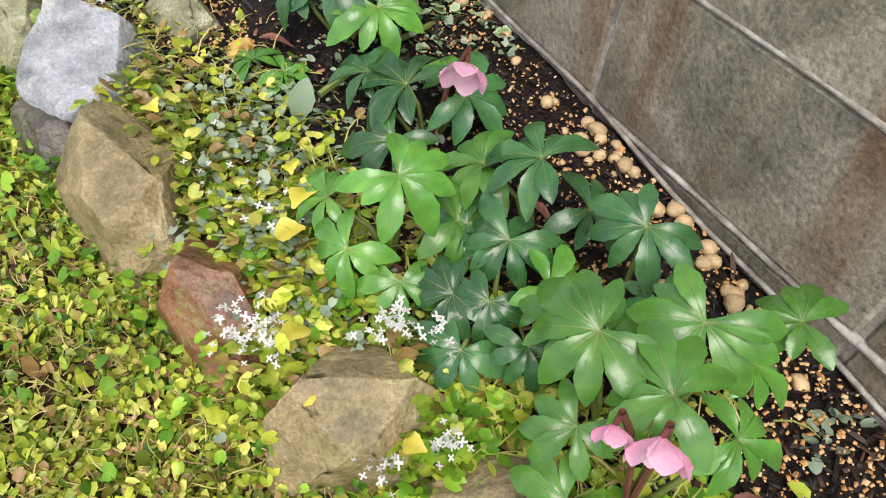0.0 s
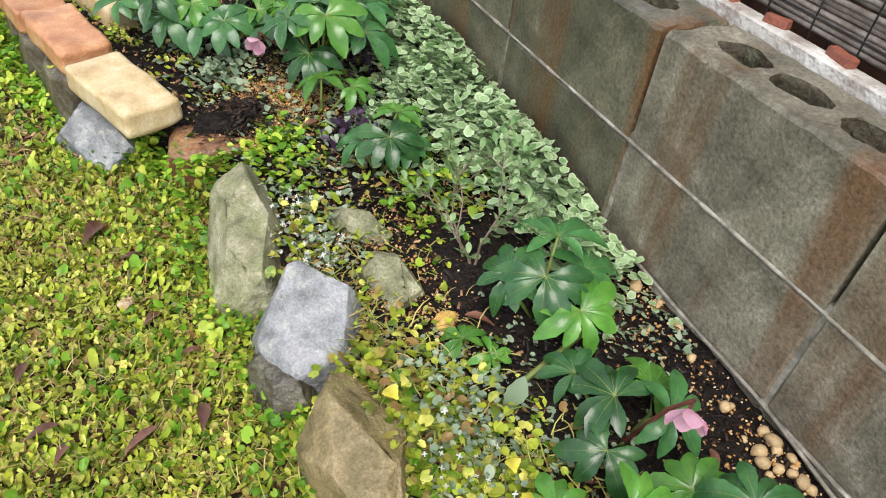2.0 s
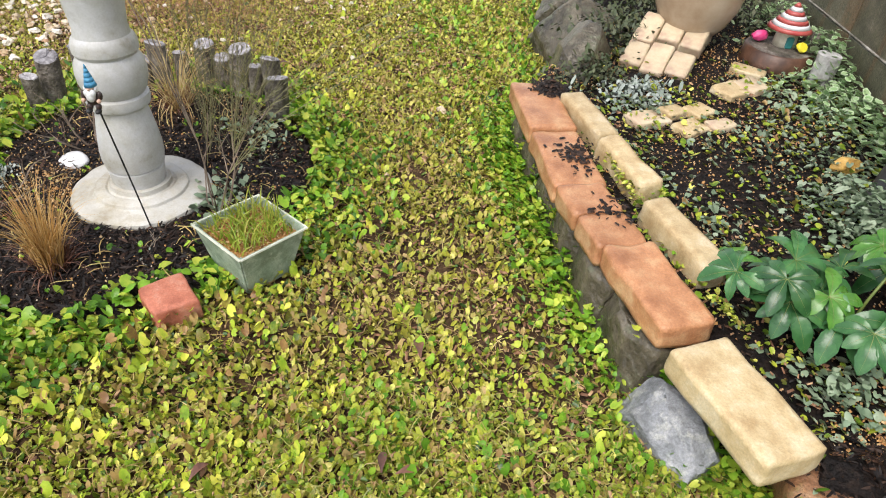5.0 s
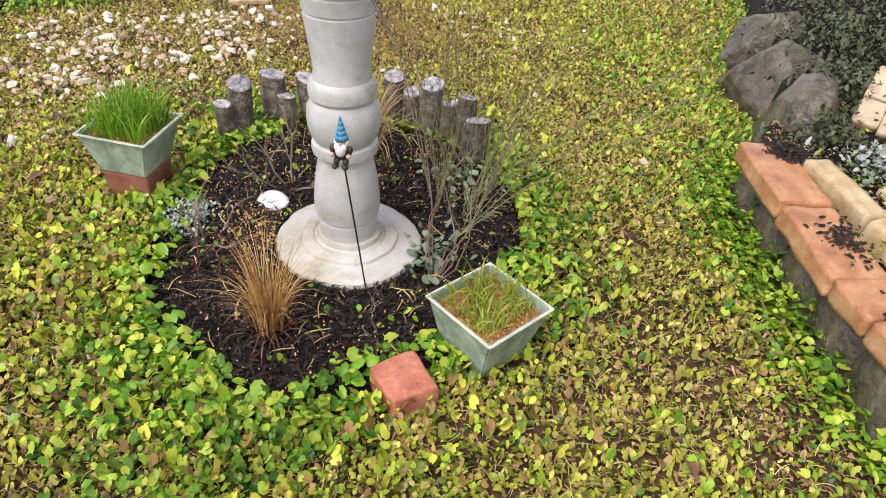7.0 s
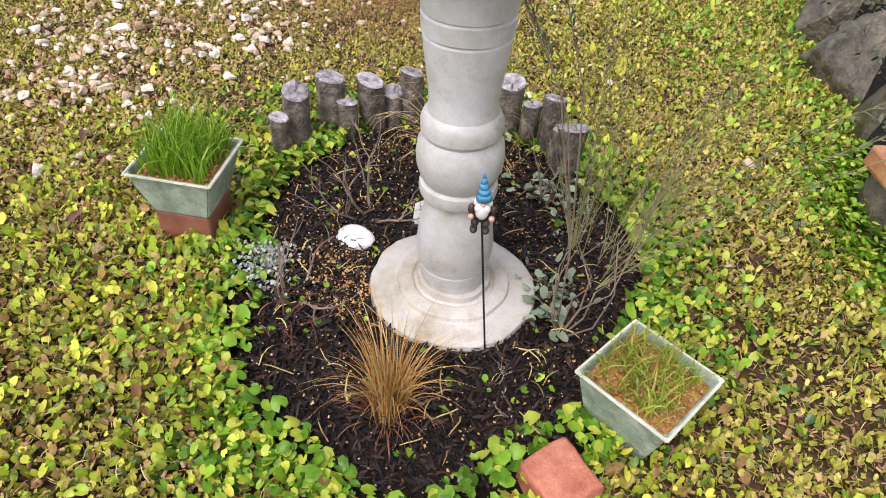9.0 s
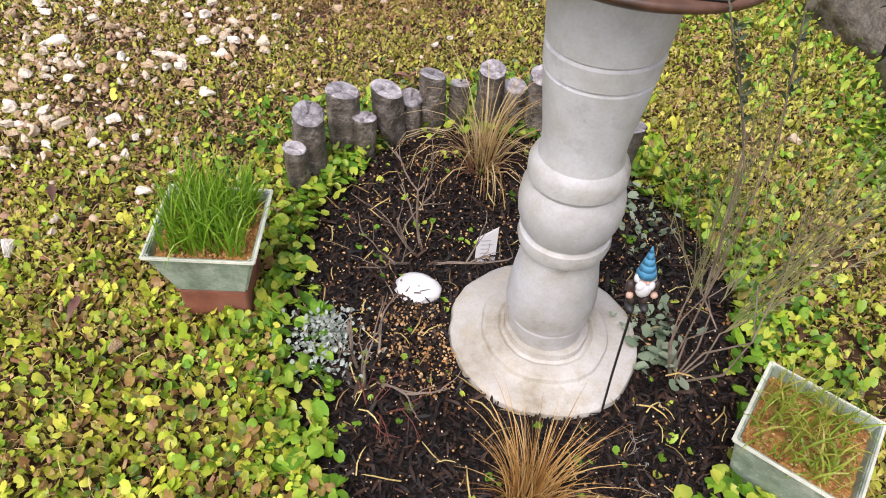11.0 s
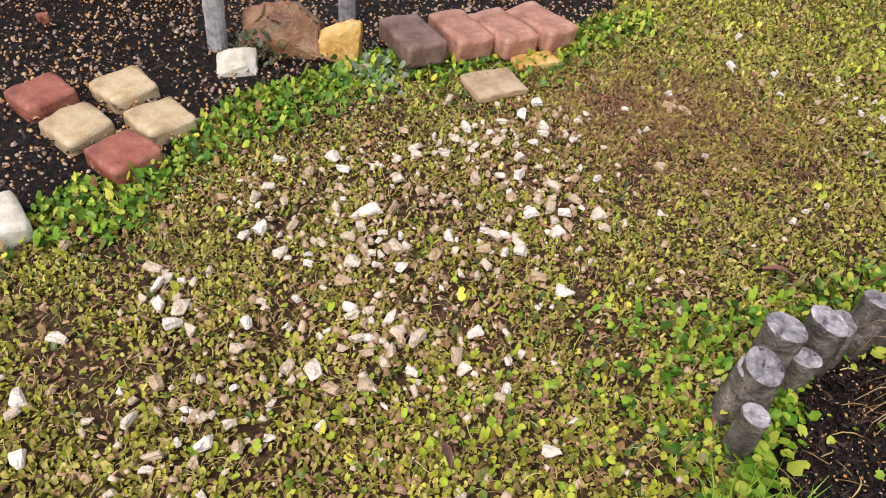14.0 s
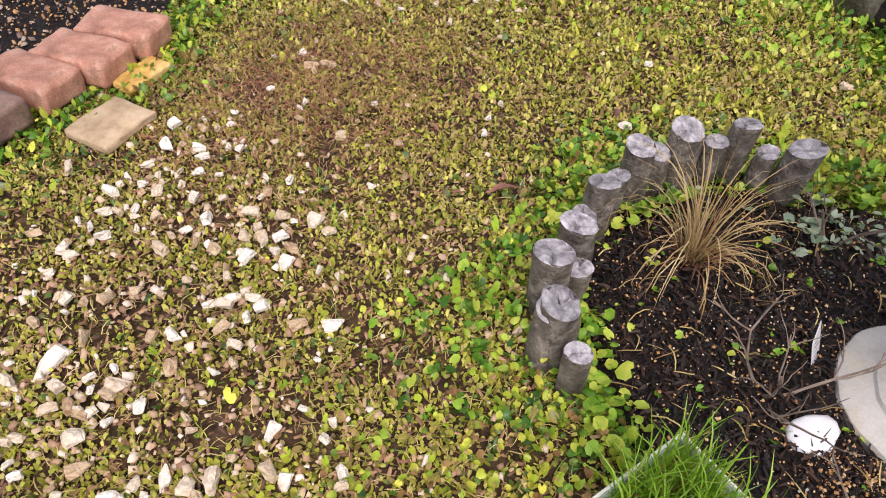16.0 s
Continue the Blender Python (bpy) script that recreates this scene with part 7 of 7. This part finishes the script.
# lush leaves round the round bed's inside edge
a = rng.uniform(0, 6.28, 900)
r = rng.uniform(0.9, 1.1, 900) + 0.06 * np.sin(a * 3 + 1) + 0.04 * np.sin(a * 7)
x, y = RING_C[0] + RING_R[0] * r * np.cos(a), RING_C[1] + RING_R[1] * r * np.sin(a)
patch("round_bed_cover", "round green leaves creeping into the round bed", "ground cover", (x, y, rng.uniform(0.02, 0.05, 900)), ROUND, ROUND_F, (0.009, 0.019), [M_LUSH])
x, y, z = ring_points(170, 0.95)
n = len(x)
patch("round_bed_seedlings", "single small leaves on the dark mulch", "ground cover", (x, y, z + 0.012), ROUND, ROUND_F, (0.006, 0.013), [M_LUSH])


x, y, z = bed_points(700, 3.5, 4.9)
patch("far_bed_seedlings", "scattered yellow-green seedlings and fallen leaves on the soil", "ground cover", (x, y, z + rng.uniform(0.008, 0.03, 700)), ROUND, ROUND_F, (0.005, 0.014), [M_TINYG])
# leaves of the lawn climbing the stones under the bricks and the edging rocks
n = 2600
y = rng.uniform(2.95, 4.7, n)
x = edge_x(y) - 0.02 - np.abs(rng.normal(0.06, 0.06, n))
patch("brick_foot_cover", "green creeping leaves and grey leaves at the foot of the bricks", "ground cover", (x, y, rng.uniform(0.01, 0.1, n) * np.clip(1.3 - (edge_x(y) - x) / 0.15, 0.3, 1)), ROUND, ROUND_F, (0.007, 0.016), [M_LUSH])
n = 750
y = rng.uniform(1.25, 2.9, n)
x = edge_x(y) - 0.1 - np.abs(rng.normal(0.03, 0.05, n))
patch("rock_foot_cover", "green creeping leaves at the foot of the edging rocks", "ground cover", (x, y, rng.uniform(0.01, 0.05, n)), ROUND, ROUND_F, (0.005, 0.011), [M_LUSH])
# moss and seedlings in the seam between the two rows of bricks
n = 620
y = rng.uniform(3.25, 4.3, n)
k = smooth_noise(np.zeros(n), y, 14, 62) > 0.38
x = np.interp(y, [3.25, 3.5, 4.3], [0.99, 0.9, 0.755]) + rng.normal(0, 0.012, n)
x, y = x[k], y[k]
patch("seam_cover", "tiny green plants in the seam between the bricks", "ground cover", (x, y, 0.215 + rng.uniform(0.0, 0.025, len(x))), ROUND, ROUND_F, (0.003, 0.009), [M_TINYG])
patch("grey_green_ground_cover", "small grey-green leaves round the terracotta pot", "ground cover",
      joined(blob(1.4, 3.75, .1, .1, 160, .05), blob(1.5, 3.95, .1, .12, 170, .05), blob(1.25, 4.15, .1, .1, 110, .04), blob(1.0, 4.35, .08, .06, 120, .05), blob(0.93, 4.0, .04, .12, 70, .03), blob(1.55, 4.3, .1, .15, 150, .06)), ROUND, ROUND_F, (0.006, 0.013), [M_GREYL])
# small stones in the far bed
x, y, z = far_points(7000)
n = len(x)
M_FST = surf("brown_gravel", [(0.12, 0.07, 0.05), (0.28, 0.19, 0.14), (0.5, 0.4, 0.3)], 30, 0.6, 0.2, 160, island=0.9)
stuff("bed_gravel", scatter_mesh("bed_gravel", GRIT, CHIP_F, np.stack([x, y, z + 0.002], 1), rng.uniform(0, 6.28, n), rng.normal(0, 0.3, (n, 2)), rng.uniform(0.003, 0.009, n) * rng.choice([0.7, 1.0, 1.5], n), [M_FST]), "brown and tan gravel in the far bed", "gravel")
# crumbs of soil spilled on the bricks
x, y = np.concatenate([rng.normal(0.72, .03, 130), rng.normal(0.69, .03, 420), rng.normal(0.79, .03, 60)]), np.concatenate([rng.normal(3.95, .04, 130), rng.normal(4.41, .028, 420), rng.normal(3.68, .04, 60)])
n = len(x)
stuff("spilled_soil", scatter_mesh("spilled_soil", CHIP, CHIP_F, np.stack([x, y, 0.226 + 0.03 * np.exp(-((x - 0.69) ** 2 + (y - 4.41) ** 2) / 0.0012) * rng.random(n)], 1), rng.uniform(0, 6.28, n), rng.normal(0, 0.15, (n, 2)), rng.uniform(0.003, 0.012, n), [M_CHIP]), "dark crumbs of soil spilled on the orange bricks", "soil")

# ---- flowers ----
def alyssum(x, y, z, n, sp, seed):
    r = np.random.default_rng(seed)
    px, py = r.normal(x, sp, n), r.normal(y, sp, n)
    pz = z + r.uniform(0.0, 0.035, n)
    me = scatter_mesh("white_flowers", FLOWER, FLOWER_F, np.stack([px, py, pz], 1), r.uniform(0, 6.28, n), r.normal(0, 0.5, (n, 2)), r.uniform(0.0034, 0.006, n), [M_ALYS])
    ob = new("white_flowers", me)
    return tagged(ob, "cluster of tiny white flowers over the edging rocks", "flowers", "white flower clusters", "stuff")


for i, (x, y, z, n, sp) in enumerate([(1.222, 1.628, .12, 60, .018), (1.357, 1.545, .16, 40, .016), (1.4, 1.5, .16, 14, .012), (1.29, 1.43, .07, 16, .012), (1.35, 1.4, .13, 22, .01), (1.245, 1.6, .1, 12, .01), (1.2, 2.55, .13, 60, .045), (1.22, 2.42, .13, 50, .035), (1.27, 1.86, .14, 14, .03), (1.3, 1.75, .15, 10, .03)]):
    alyssum(x, y, z, n, sp, 500 + i)

# ---- round bed: sedges, twigs, silver plants ----


def sedge(x, y, n, length, seed, label, lean, mat, width):
    t = thing("sedge_tuft", label, "grass", (x, y, 0.015), 0, "rust-coloured sedge tufts")
    part("tuft", blades_bm(n, 0.03, length, width, lean, random.Random(seed), "round", 0.35, 7), mat, t)["kind"] = "stuff"
    part("dry_base", blades_bm(110, 0.035, 0.13, 0.004, 1.1, random.Random(seed + 1), "round", 0.4, 4), M_DEAD, t, "reddish dead leaves at the tuft's foot")["kind"] = "stuff"
    return t


sedge(-0.64, 3.505, 250, 0.27, 601, "upright tuft of rust-brown sedge in the round bed", 0.26, M_TUFT, 0.0028)
sedge(-0.62, 4.415, 120, 0.38, 602, "arching tuft of straw-coloured sedge by the logs", 1.0, M_STRAW, 0.0034)


def twig_shrub(x, y, z, height, n, seed, mat, label, spread=0.5, leafmat=None, tip=(0, 0), name="bare_shrub", category="shrub", leaf=0.012, nleaf=0, r0=0.004):
    rnd = random.Random(seed)
    t = thing(name, label, category, (x, y, z))
    bm, ends = bmesh.new(), []

    def branch(p, d, L, r, depth):
        pts = [p]
        for k in range(4):
            d = (d + Vector((rnd.gauss(0, .16), rnd.gauss(0, .16), rnd.gauss(0.02, .1)))).normalized()
            pts.append(pts[-1] + d * L / 4)
            ends.append((pts[-1], d))
        tube_into(bm, pts, r, r * 0.55, 5)
        if depth:
            for _ in range(rnd.choice((2, 3))):
                q = pts[rnd.choice((2, 3, 4))]
                branch(q, (d + Vector((rnd.gauss(0, .45), rnd.gauss(0, .45), rnd.gauss(0, .2)))).normalized(), L * rnd.uniform(0.45, 0.75), r * 0.55, depth - 1)
    for _ in range(n):
        branch(Vector((rnd.gauss(0, .008), rnd.gauss(0, .008), -0.01)), Vector((rnd.gauss(tip[0], spread), rnd.gauss(tip[1], spread), 1)).normalized(), height * rnd.uniform(0.5, 0.75), r0, 2)
    part("branchwork", bm, mat, t)["kind"] = "stuff"
    if leafmat:
        lb = bmesh.new()
        for _ in range(nleaf):
            p, d = rnd.choice(ends)
            dd = (d + Vector((rnd.gauss(0, .8), rnd.gauss(0, .8), rnd.gauss(0, .5)))).normalized()
            leaflet_into(lb, p, dd, dd.orthogonal(), leaf * rnd.uniform(0.6, 1.3), leaf * 0.5, 0.2, 0.1)
        part("foliage", lb, leafmat, t)["kind"] = "stuff"
    return t


twig_shrub(-0.785, 4.1, 0.02, 0.24, 4, 611, M_TWIG, "bare twiggy grey shrub in the round bed", 0.5)
twig_shrub(-0.9, 3.78, 0.02, 0.2, 4, 612, M_TWIG, "bare twiggy shrub in the round bed", 0.7)
twig_shrub(-0.897, 3.705, 0.02, 0.1, 5, 613, M_RTWIG, "low reddish bare twigs in the mulch", 0.8, r0=0.0025)
twig_shrub(-0.44, 3.58, 0.02, 0.06, 5, 614, M_TWIG, "tiny dry sprig in the mulch", 0.8, r0=0.0018, leafmat=M_SILV, nleaf=20, leaf=0.008)
twig_shrub(-0.33, 4.25, 0.02, 0.22, 3, 617, M_TWIG, "bare twiggy shrub behind the pedestal", 0.6)


def broom(x, y, seed):
    """Wiry shrub with many thin upright stems and fine needles."""
    rnd = random.Random(seed)
    t = thing("broom_shrub", "wiry shrub with thin green stems beside the pedestal", "shrub", (x, y, 0.02))
    bm, nb, sb = bmesh.new(), bmesh.new(), bmesh.new()
    for k in range(7):
        a = rnd.gauss(0.5, 0.9)
        L = rnd.uniform(0.03, 0.2)
        tip = Vector((math.cos(a) * L, math.sin(a) * L, rnd.uniform(0.2, 0.4)))
        mid = tip * 0.45 + Vector((rnd.gauss(0, .03), rnd.gauss(0, .03), 0.02))
        tube_into(sb, [(0, 0, -0.01), mid * 0.5 + Vector((rnd.gauss(0, .015), rnd.gauss(0, .015), 0)), mid, (mid + tip) / 2 + Vector((rnd.gauss(0, .02), rnd.gauss(0, .02), 0)), tip], 0.0026, 0.0008, 5)
        for j in range(11):
            f = rnd.uniform(0.25, 1)
            p0 = mid.lerp(tip, f)
            b = a + rnd.gauss(0, 0.6)
            R, T = rnd.uniform(0.02, 0.24), rnd.uniform(0.15, 0.5)
            p2 = p0 + Vector((math.cos(b) * R, math.sin(b) * R, T * (1.2 - R * 2)))
            p1 = (p0 + p2) / 2 + Vector((rnd.gauss(0, .02), rnd.gauss(0, .02), 0.02))
            tube_into(bm, [p0, p1, p2], 0.0008, 0.0003, 3)
            for i in range(20):
                g = rnd.uniform(0.2, 1)
                q = p0.lerp(p1, g * 2) if g < 0.5 else p1.lerp(p2, g * 2 - 1)
                d = ((p2 - p1).normalized() + Vector((rnd.gauss(0, .5), rnd.gauss(0, .5), 0.3))).normalized()
                e = q + d * rnd.uniform(0.01, 0.026)
                s = d.orthogonal() * 0.0006
                nb.faces.new([nb.verts.new(v) for v in (q - s, q + s, e)])
    for dy in (0, 0.03, -0.02):
        # long low shoots reaching out over the lawn
        pts = [Vector((0.05, 0, 0.16)), Vector((0.18, 0.02 + dy, 0.34 + dy)), Vector((0.34, 0.05 + dy, 0.47 + 2 * dy)), Vector((0.52, 0.08 + dy, 0.57 + 2 * dy))]
        tube_into(bm, pts, 0.0015, 0.0005, 4)
        for i in range(90):
            g = rnd.uniform(0.3, 3)
            q = pts[min(2, int(g))].lerp(pts[min(2, int(g)) + 1], g - min(2, int(g)))
            d = Vector((1, rnd.gauss(0, .5), 0.4 + rnd.gauss(0, .4))).normalized()
            e, s = q + d * rnd.uniform(0.012, 0.035), d.orthogonal() * 0.0007
            nb.faces.new([nb.verts.new(v) for v in (q - s, q + s, e)])
    part("stem", sb, M_TWIG, t, "grey-brown woody stems")["kind"] = "stuff"
    part("stem_mass", bm, M_BROOM, t)["kind"] = "stuff"
    part("needle_mass", nb, M_BROOM, t)["kind"] = "stuff"
    return t


broom(-0.298, 3.77, 621)
sp = thing("leafy_sprig", "thin dark sprig with small narrow leaves beside the pedestal", "shrub", (-0.3, 3.79, 0.02))
bm, lb = bmesh.new(), bmesh.new()
rnd = random.Random(5)
for tgt in ((-0.25, -0.1, 0.87), (-0.17, -0.12, 0.88), (-0.2, -0.08, 0.8)):
    pts = [Vector((0, 0, 0)), Vector((-0.02, -0.02, 0.25)), Vector((tgt[0] * 0.45, tgt[1] * 0.6, tgt[2] * 0.72)), Vector(tgt)]
    tube_into(bm, pts, 0.002, 0.001, 5)
    for j in range(26):
        f = 0.25 + 0.75 * j / 26
        q = pts[2].lerp(pts[3], f)
        d = ((pts[3] - pts[2]).normalized() + Vector((rnd.gauss(0, .7), rnd.gauss(0, .7), 0.1))).normalized()
        leaflet_into(lb, q, d, d.orthogonal(), 0.017, 0.005, 0.2, 0.05)
part("stem_mass", bm, M_TWIG, sp)["kind"] = "stuff"
part("foliage", lb, M_SPRIG, sp)["kind"] = "stuff"


def silver_plant(x, y, z, n, sp, label, seed, mat=M_SILV, size=(0.006, 0.012), h=0.06, name="silver_plant"):
    r = np.random.default_rng(seed)
    px, py = r.normal(x, sp, n), r.normal(y, sp, n)
    d = np.clip(1 - np.hypot(px - x, py - y) / (2.4 * sp), 0, 1)
    pz = z + r.uniform(0.1, 1, n) * h * (0.3 + 0.7 * d)
    me = scatter_mesh(name, OVAL, OVAL_F, np.stack([px, py, pz], 1), r.uniform(0, 6.28, n), r.normal(0, 0.7, (n, 2)), r.uniform(*size, n) * 1.6, [mat])
    t = thing(name, label, "plant", (x, y, z))
    ob = new("foliage", me)
    ob.parent, ob.matrix_parent_inverse = t, t.matrix_world.inverted()
    tagged(ob, kind="stuff")
    return t


silver_plant(-0.985, 3.865, 0.02, 520, 0.042, "low silver-leaved plant in the round bed", 1, M_SILV, (0.004, 0.008))
silver_plant(-0.31, 3.9, 0.02, 70, 0.04, "sparse grey-leaved plant beside the pedestal", 2, M_GREYL, (0.009, 0.016), 0.04)
patch("grey_leaf_rosettes", "flat grey-green heart-shaped leaves on the mulch", "ground cover", (np.concatenate([rng.normal(-0.33, .035, 34), rng.normal(-0.33, .06, 36)]), np.concatenate([rng.normal(3.83, .05, 34), rng.normal(4.3, .06, 36)]), rng.uniform(0.035, 0.06, 70)), ROUND, ROUND_F, (0.011, 0.019), [M_GREYL])
silver_plant(-0.25, 4.2, 0.02, 60, 0.06, "sparse grey-leaved plant in the round bed", 3, M_GREYL, (0.009, 0.016), 0.04)
silver_plant(0.98, 4.44, 0.18, 420, 0.07, "low silver-blue leaved plant behind the cream bricks", 4, M_SILV, (0.008, 0.015), 0.08)
silver_plant(1.08, 4.5, 0.18, 200, 0.05, "low silver-blue leaved plant by the stepping stones", 5, M_SILV, (0.008, 0.015), 0.07)
silver_plant(1.42, 2.76, 0.14, 60, 0.03, "small dark purple-leaved plant", 6, M_PURP, (0.012, 0.022), 0.11, "purple_plant")
silver_plant(1.565, 3.06, 0.16, 60, 0.03, "small dark purple-leaved plant", 7, M_PURP, (0.012, 0.022), 0.11, "purple_plant")
for i, (x, y, z, n, s, h) in enumerate([(0.86, 4.6, 0.15, 700, 0.07, 0.17), (1.02, 4.95, 0.18, 900, 0.11, 0.2), (1.1, 5.4, 0.2, 800, 0.13, 0.22), (1.45, 5.3, 0.2, 900, 0.16, 0.2), (1.75, 5.15, 0.2, 800, 0.14, 0.2), (1.25, 5.85, 0.2, 900, 0.16, 0.22), (1.6, 5.7, 0.2, 900, 0.16, 0.22), (1.3, 6.4, 0.2, 900, 0.18, 0.22), (1.75, 6.2, 0.2, 900, 0.18, 0.22)]):
    silver_plant(x, y, z, n, s, "dark green fine-leaved heather bush", 20 + i, M_HEATH, (0.006, 0.014), h, "heather_bush")
silver_plant(-1.9, 5.72, 0.0, 240, 0.06, "blue-green leafy plant at the far bed's edge", 30, M_GREYL, (0.01, 0.02), 0.05, "leafy_plant")
silver_plant(-2.3, 5.75, 0.02, 260, 0.05, "dark green fine-leaved bush by the stake", 31, M_HEATH, (0.008, 0.016), 0.1, "heather_bush")
# leafy shrub with a bent stem and its pale crown
twig_shrub(1.506, 2.268, 0.13, 0.3, 3, 631, M_TWIG, "small shrub with a bent brown stem and pale leaves", 0.25, M_VAR, (0.1, 0.5), "leafy_shrub", leaf=0.026, nleaf=330, r0=0.0035)
bent = thing("bare_sapling", "bare brown sapling with a bent stem by the terracotta pot", "sapling", (0, 0, 0))
bm = bmesh.new()
TRUNK = [(1.700, 3.358, 0.200), (1.690, 3.338, 0.338), (1.670, 3.498, 0.424), (1.650, 3.463, 0.537), (1.630, 3.427, 0.639), (1.610, 3.303, 0.714)]
tube_into(bm, TRUNK, 0.014, 0.009, 10)
part("stem", bm, M_TWIG, bent, smooth=True)
for i, d in enumerate([(0.02, 0.05, 0.2), (0.06, -0.12, 0.16), (-0.02, -0.06, 0.22)]):
    bm = bmesh.new()
    o = Vector(TRUNK[-1 - i % 2])
    tube_into(bm, [o, o + Vector(d) * 0.5 + Vector((0.01, 0, 0)), o + Vector(d)], 0.007, 0.004, 8)
    part("branch", bm, M_TWIG, bent, smooth=True)
bm = bmesh.new()
o = Vector(TRUNK[2])
tube_into(bm, [o, o + Vector((-0.03, 0.02, 0.015))], 0.012, 0.011, 10)
part("cut_stub", bm, M_STALK, bent, "pale sawn stub")
cut = bmesh.new()
tube_into(cut, [(0, 0, 0), (0.03, 0.12, 0.03), (0.05, 0.26, 0.02)], 0.006, 0.005, 6)
o = part("cut_stem", cut, M_STALK)
o.matrix_world = pose(1.46, 1.98, 0.145, 0, 0, -62)
tagged(o, "cut green stem lying on the soil", "stem")
hose = bmesh.new()
tube_into(hose, [(WALL_X - 0.008 - 0.004 * math.sin(k * 0.9), 0.6 + 0.06 * k, float(bed_z(WALL_X - 0.02, 0.6 + 0.06 * k)) + 0.012 + 0.012 * math.exp(-((k - 22) / 4.0) ** 2)) for k in range(42)], 0.004, 0.004, 6)
o = part("irrigation_tube", hose, M_MORT, smooth=True)
tagged(o, "thin grey tube running along the wall's foot", "tube")
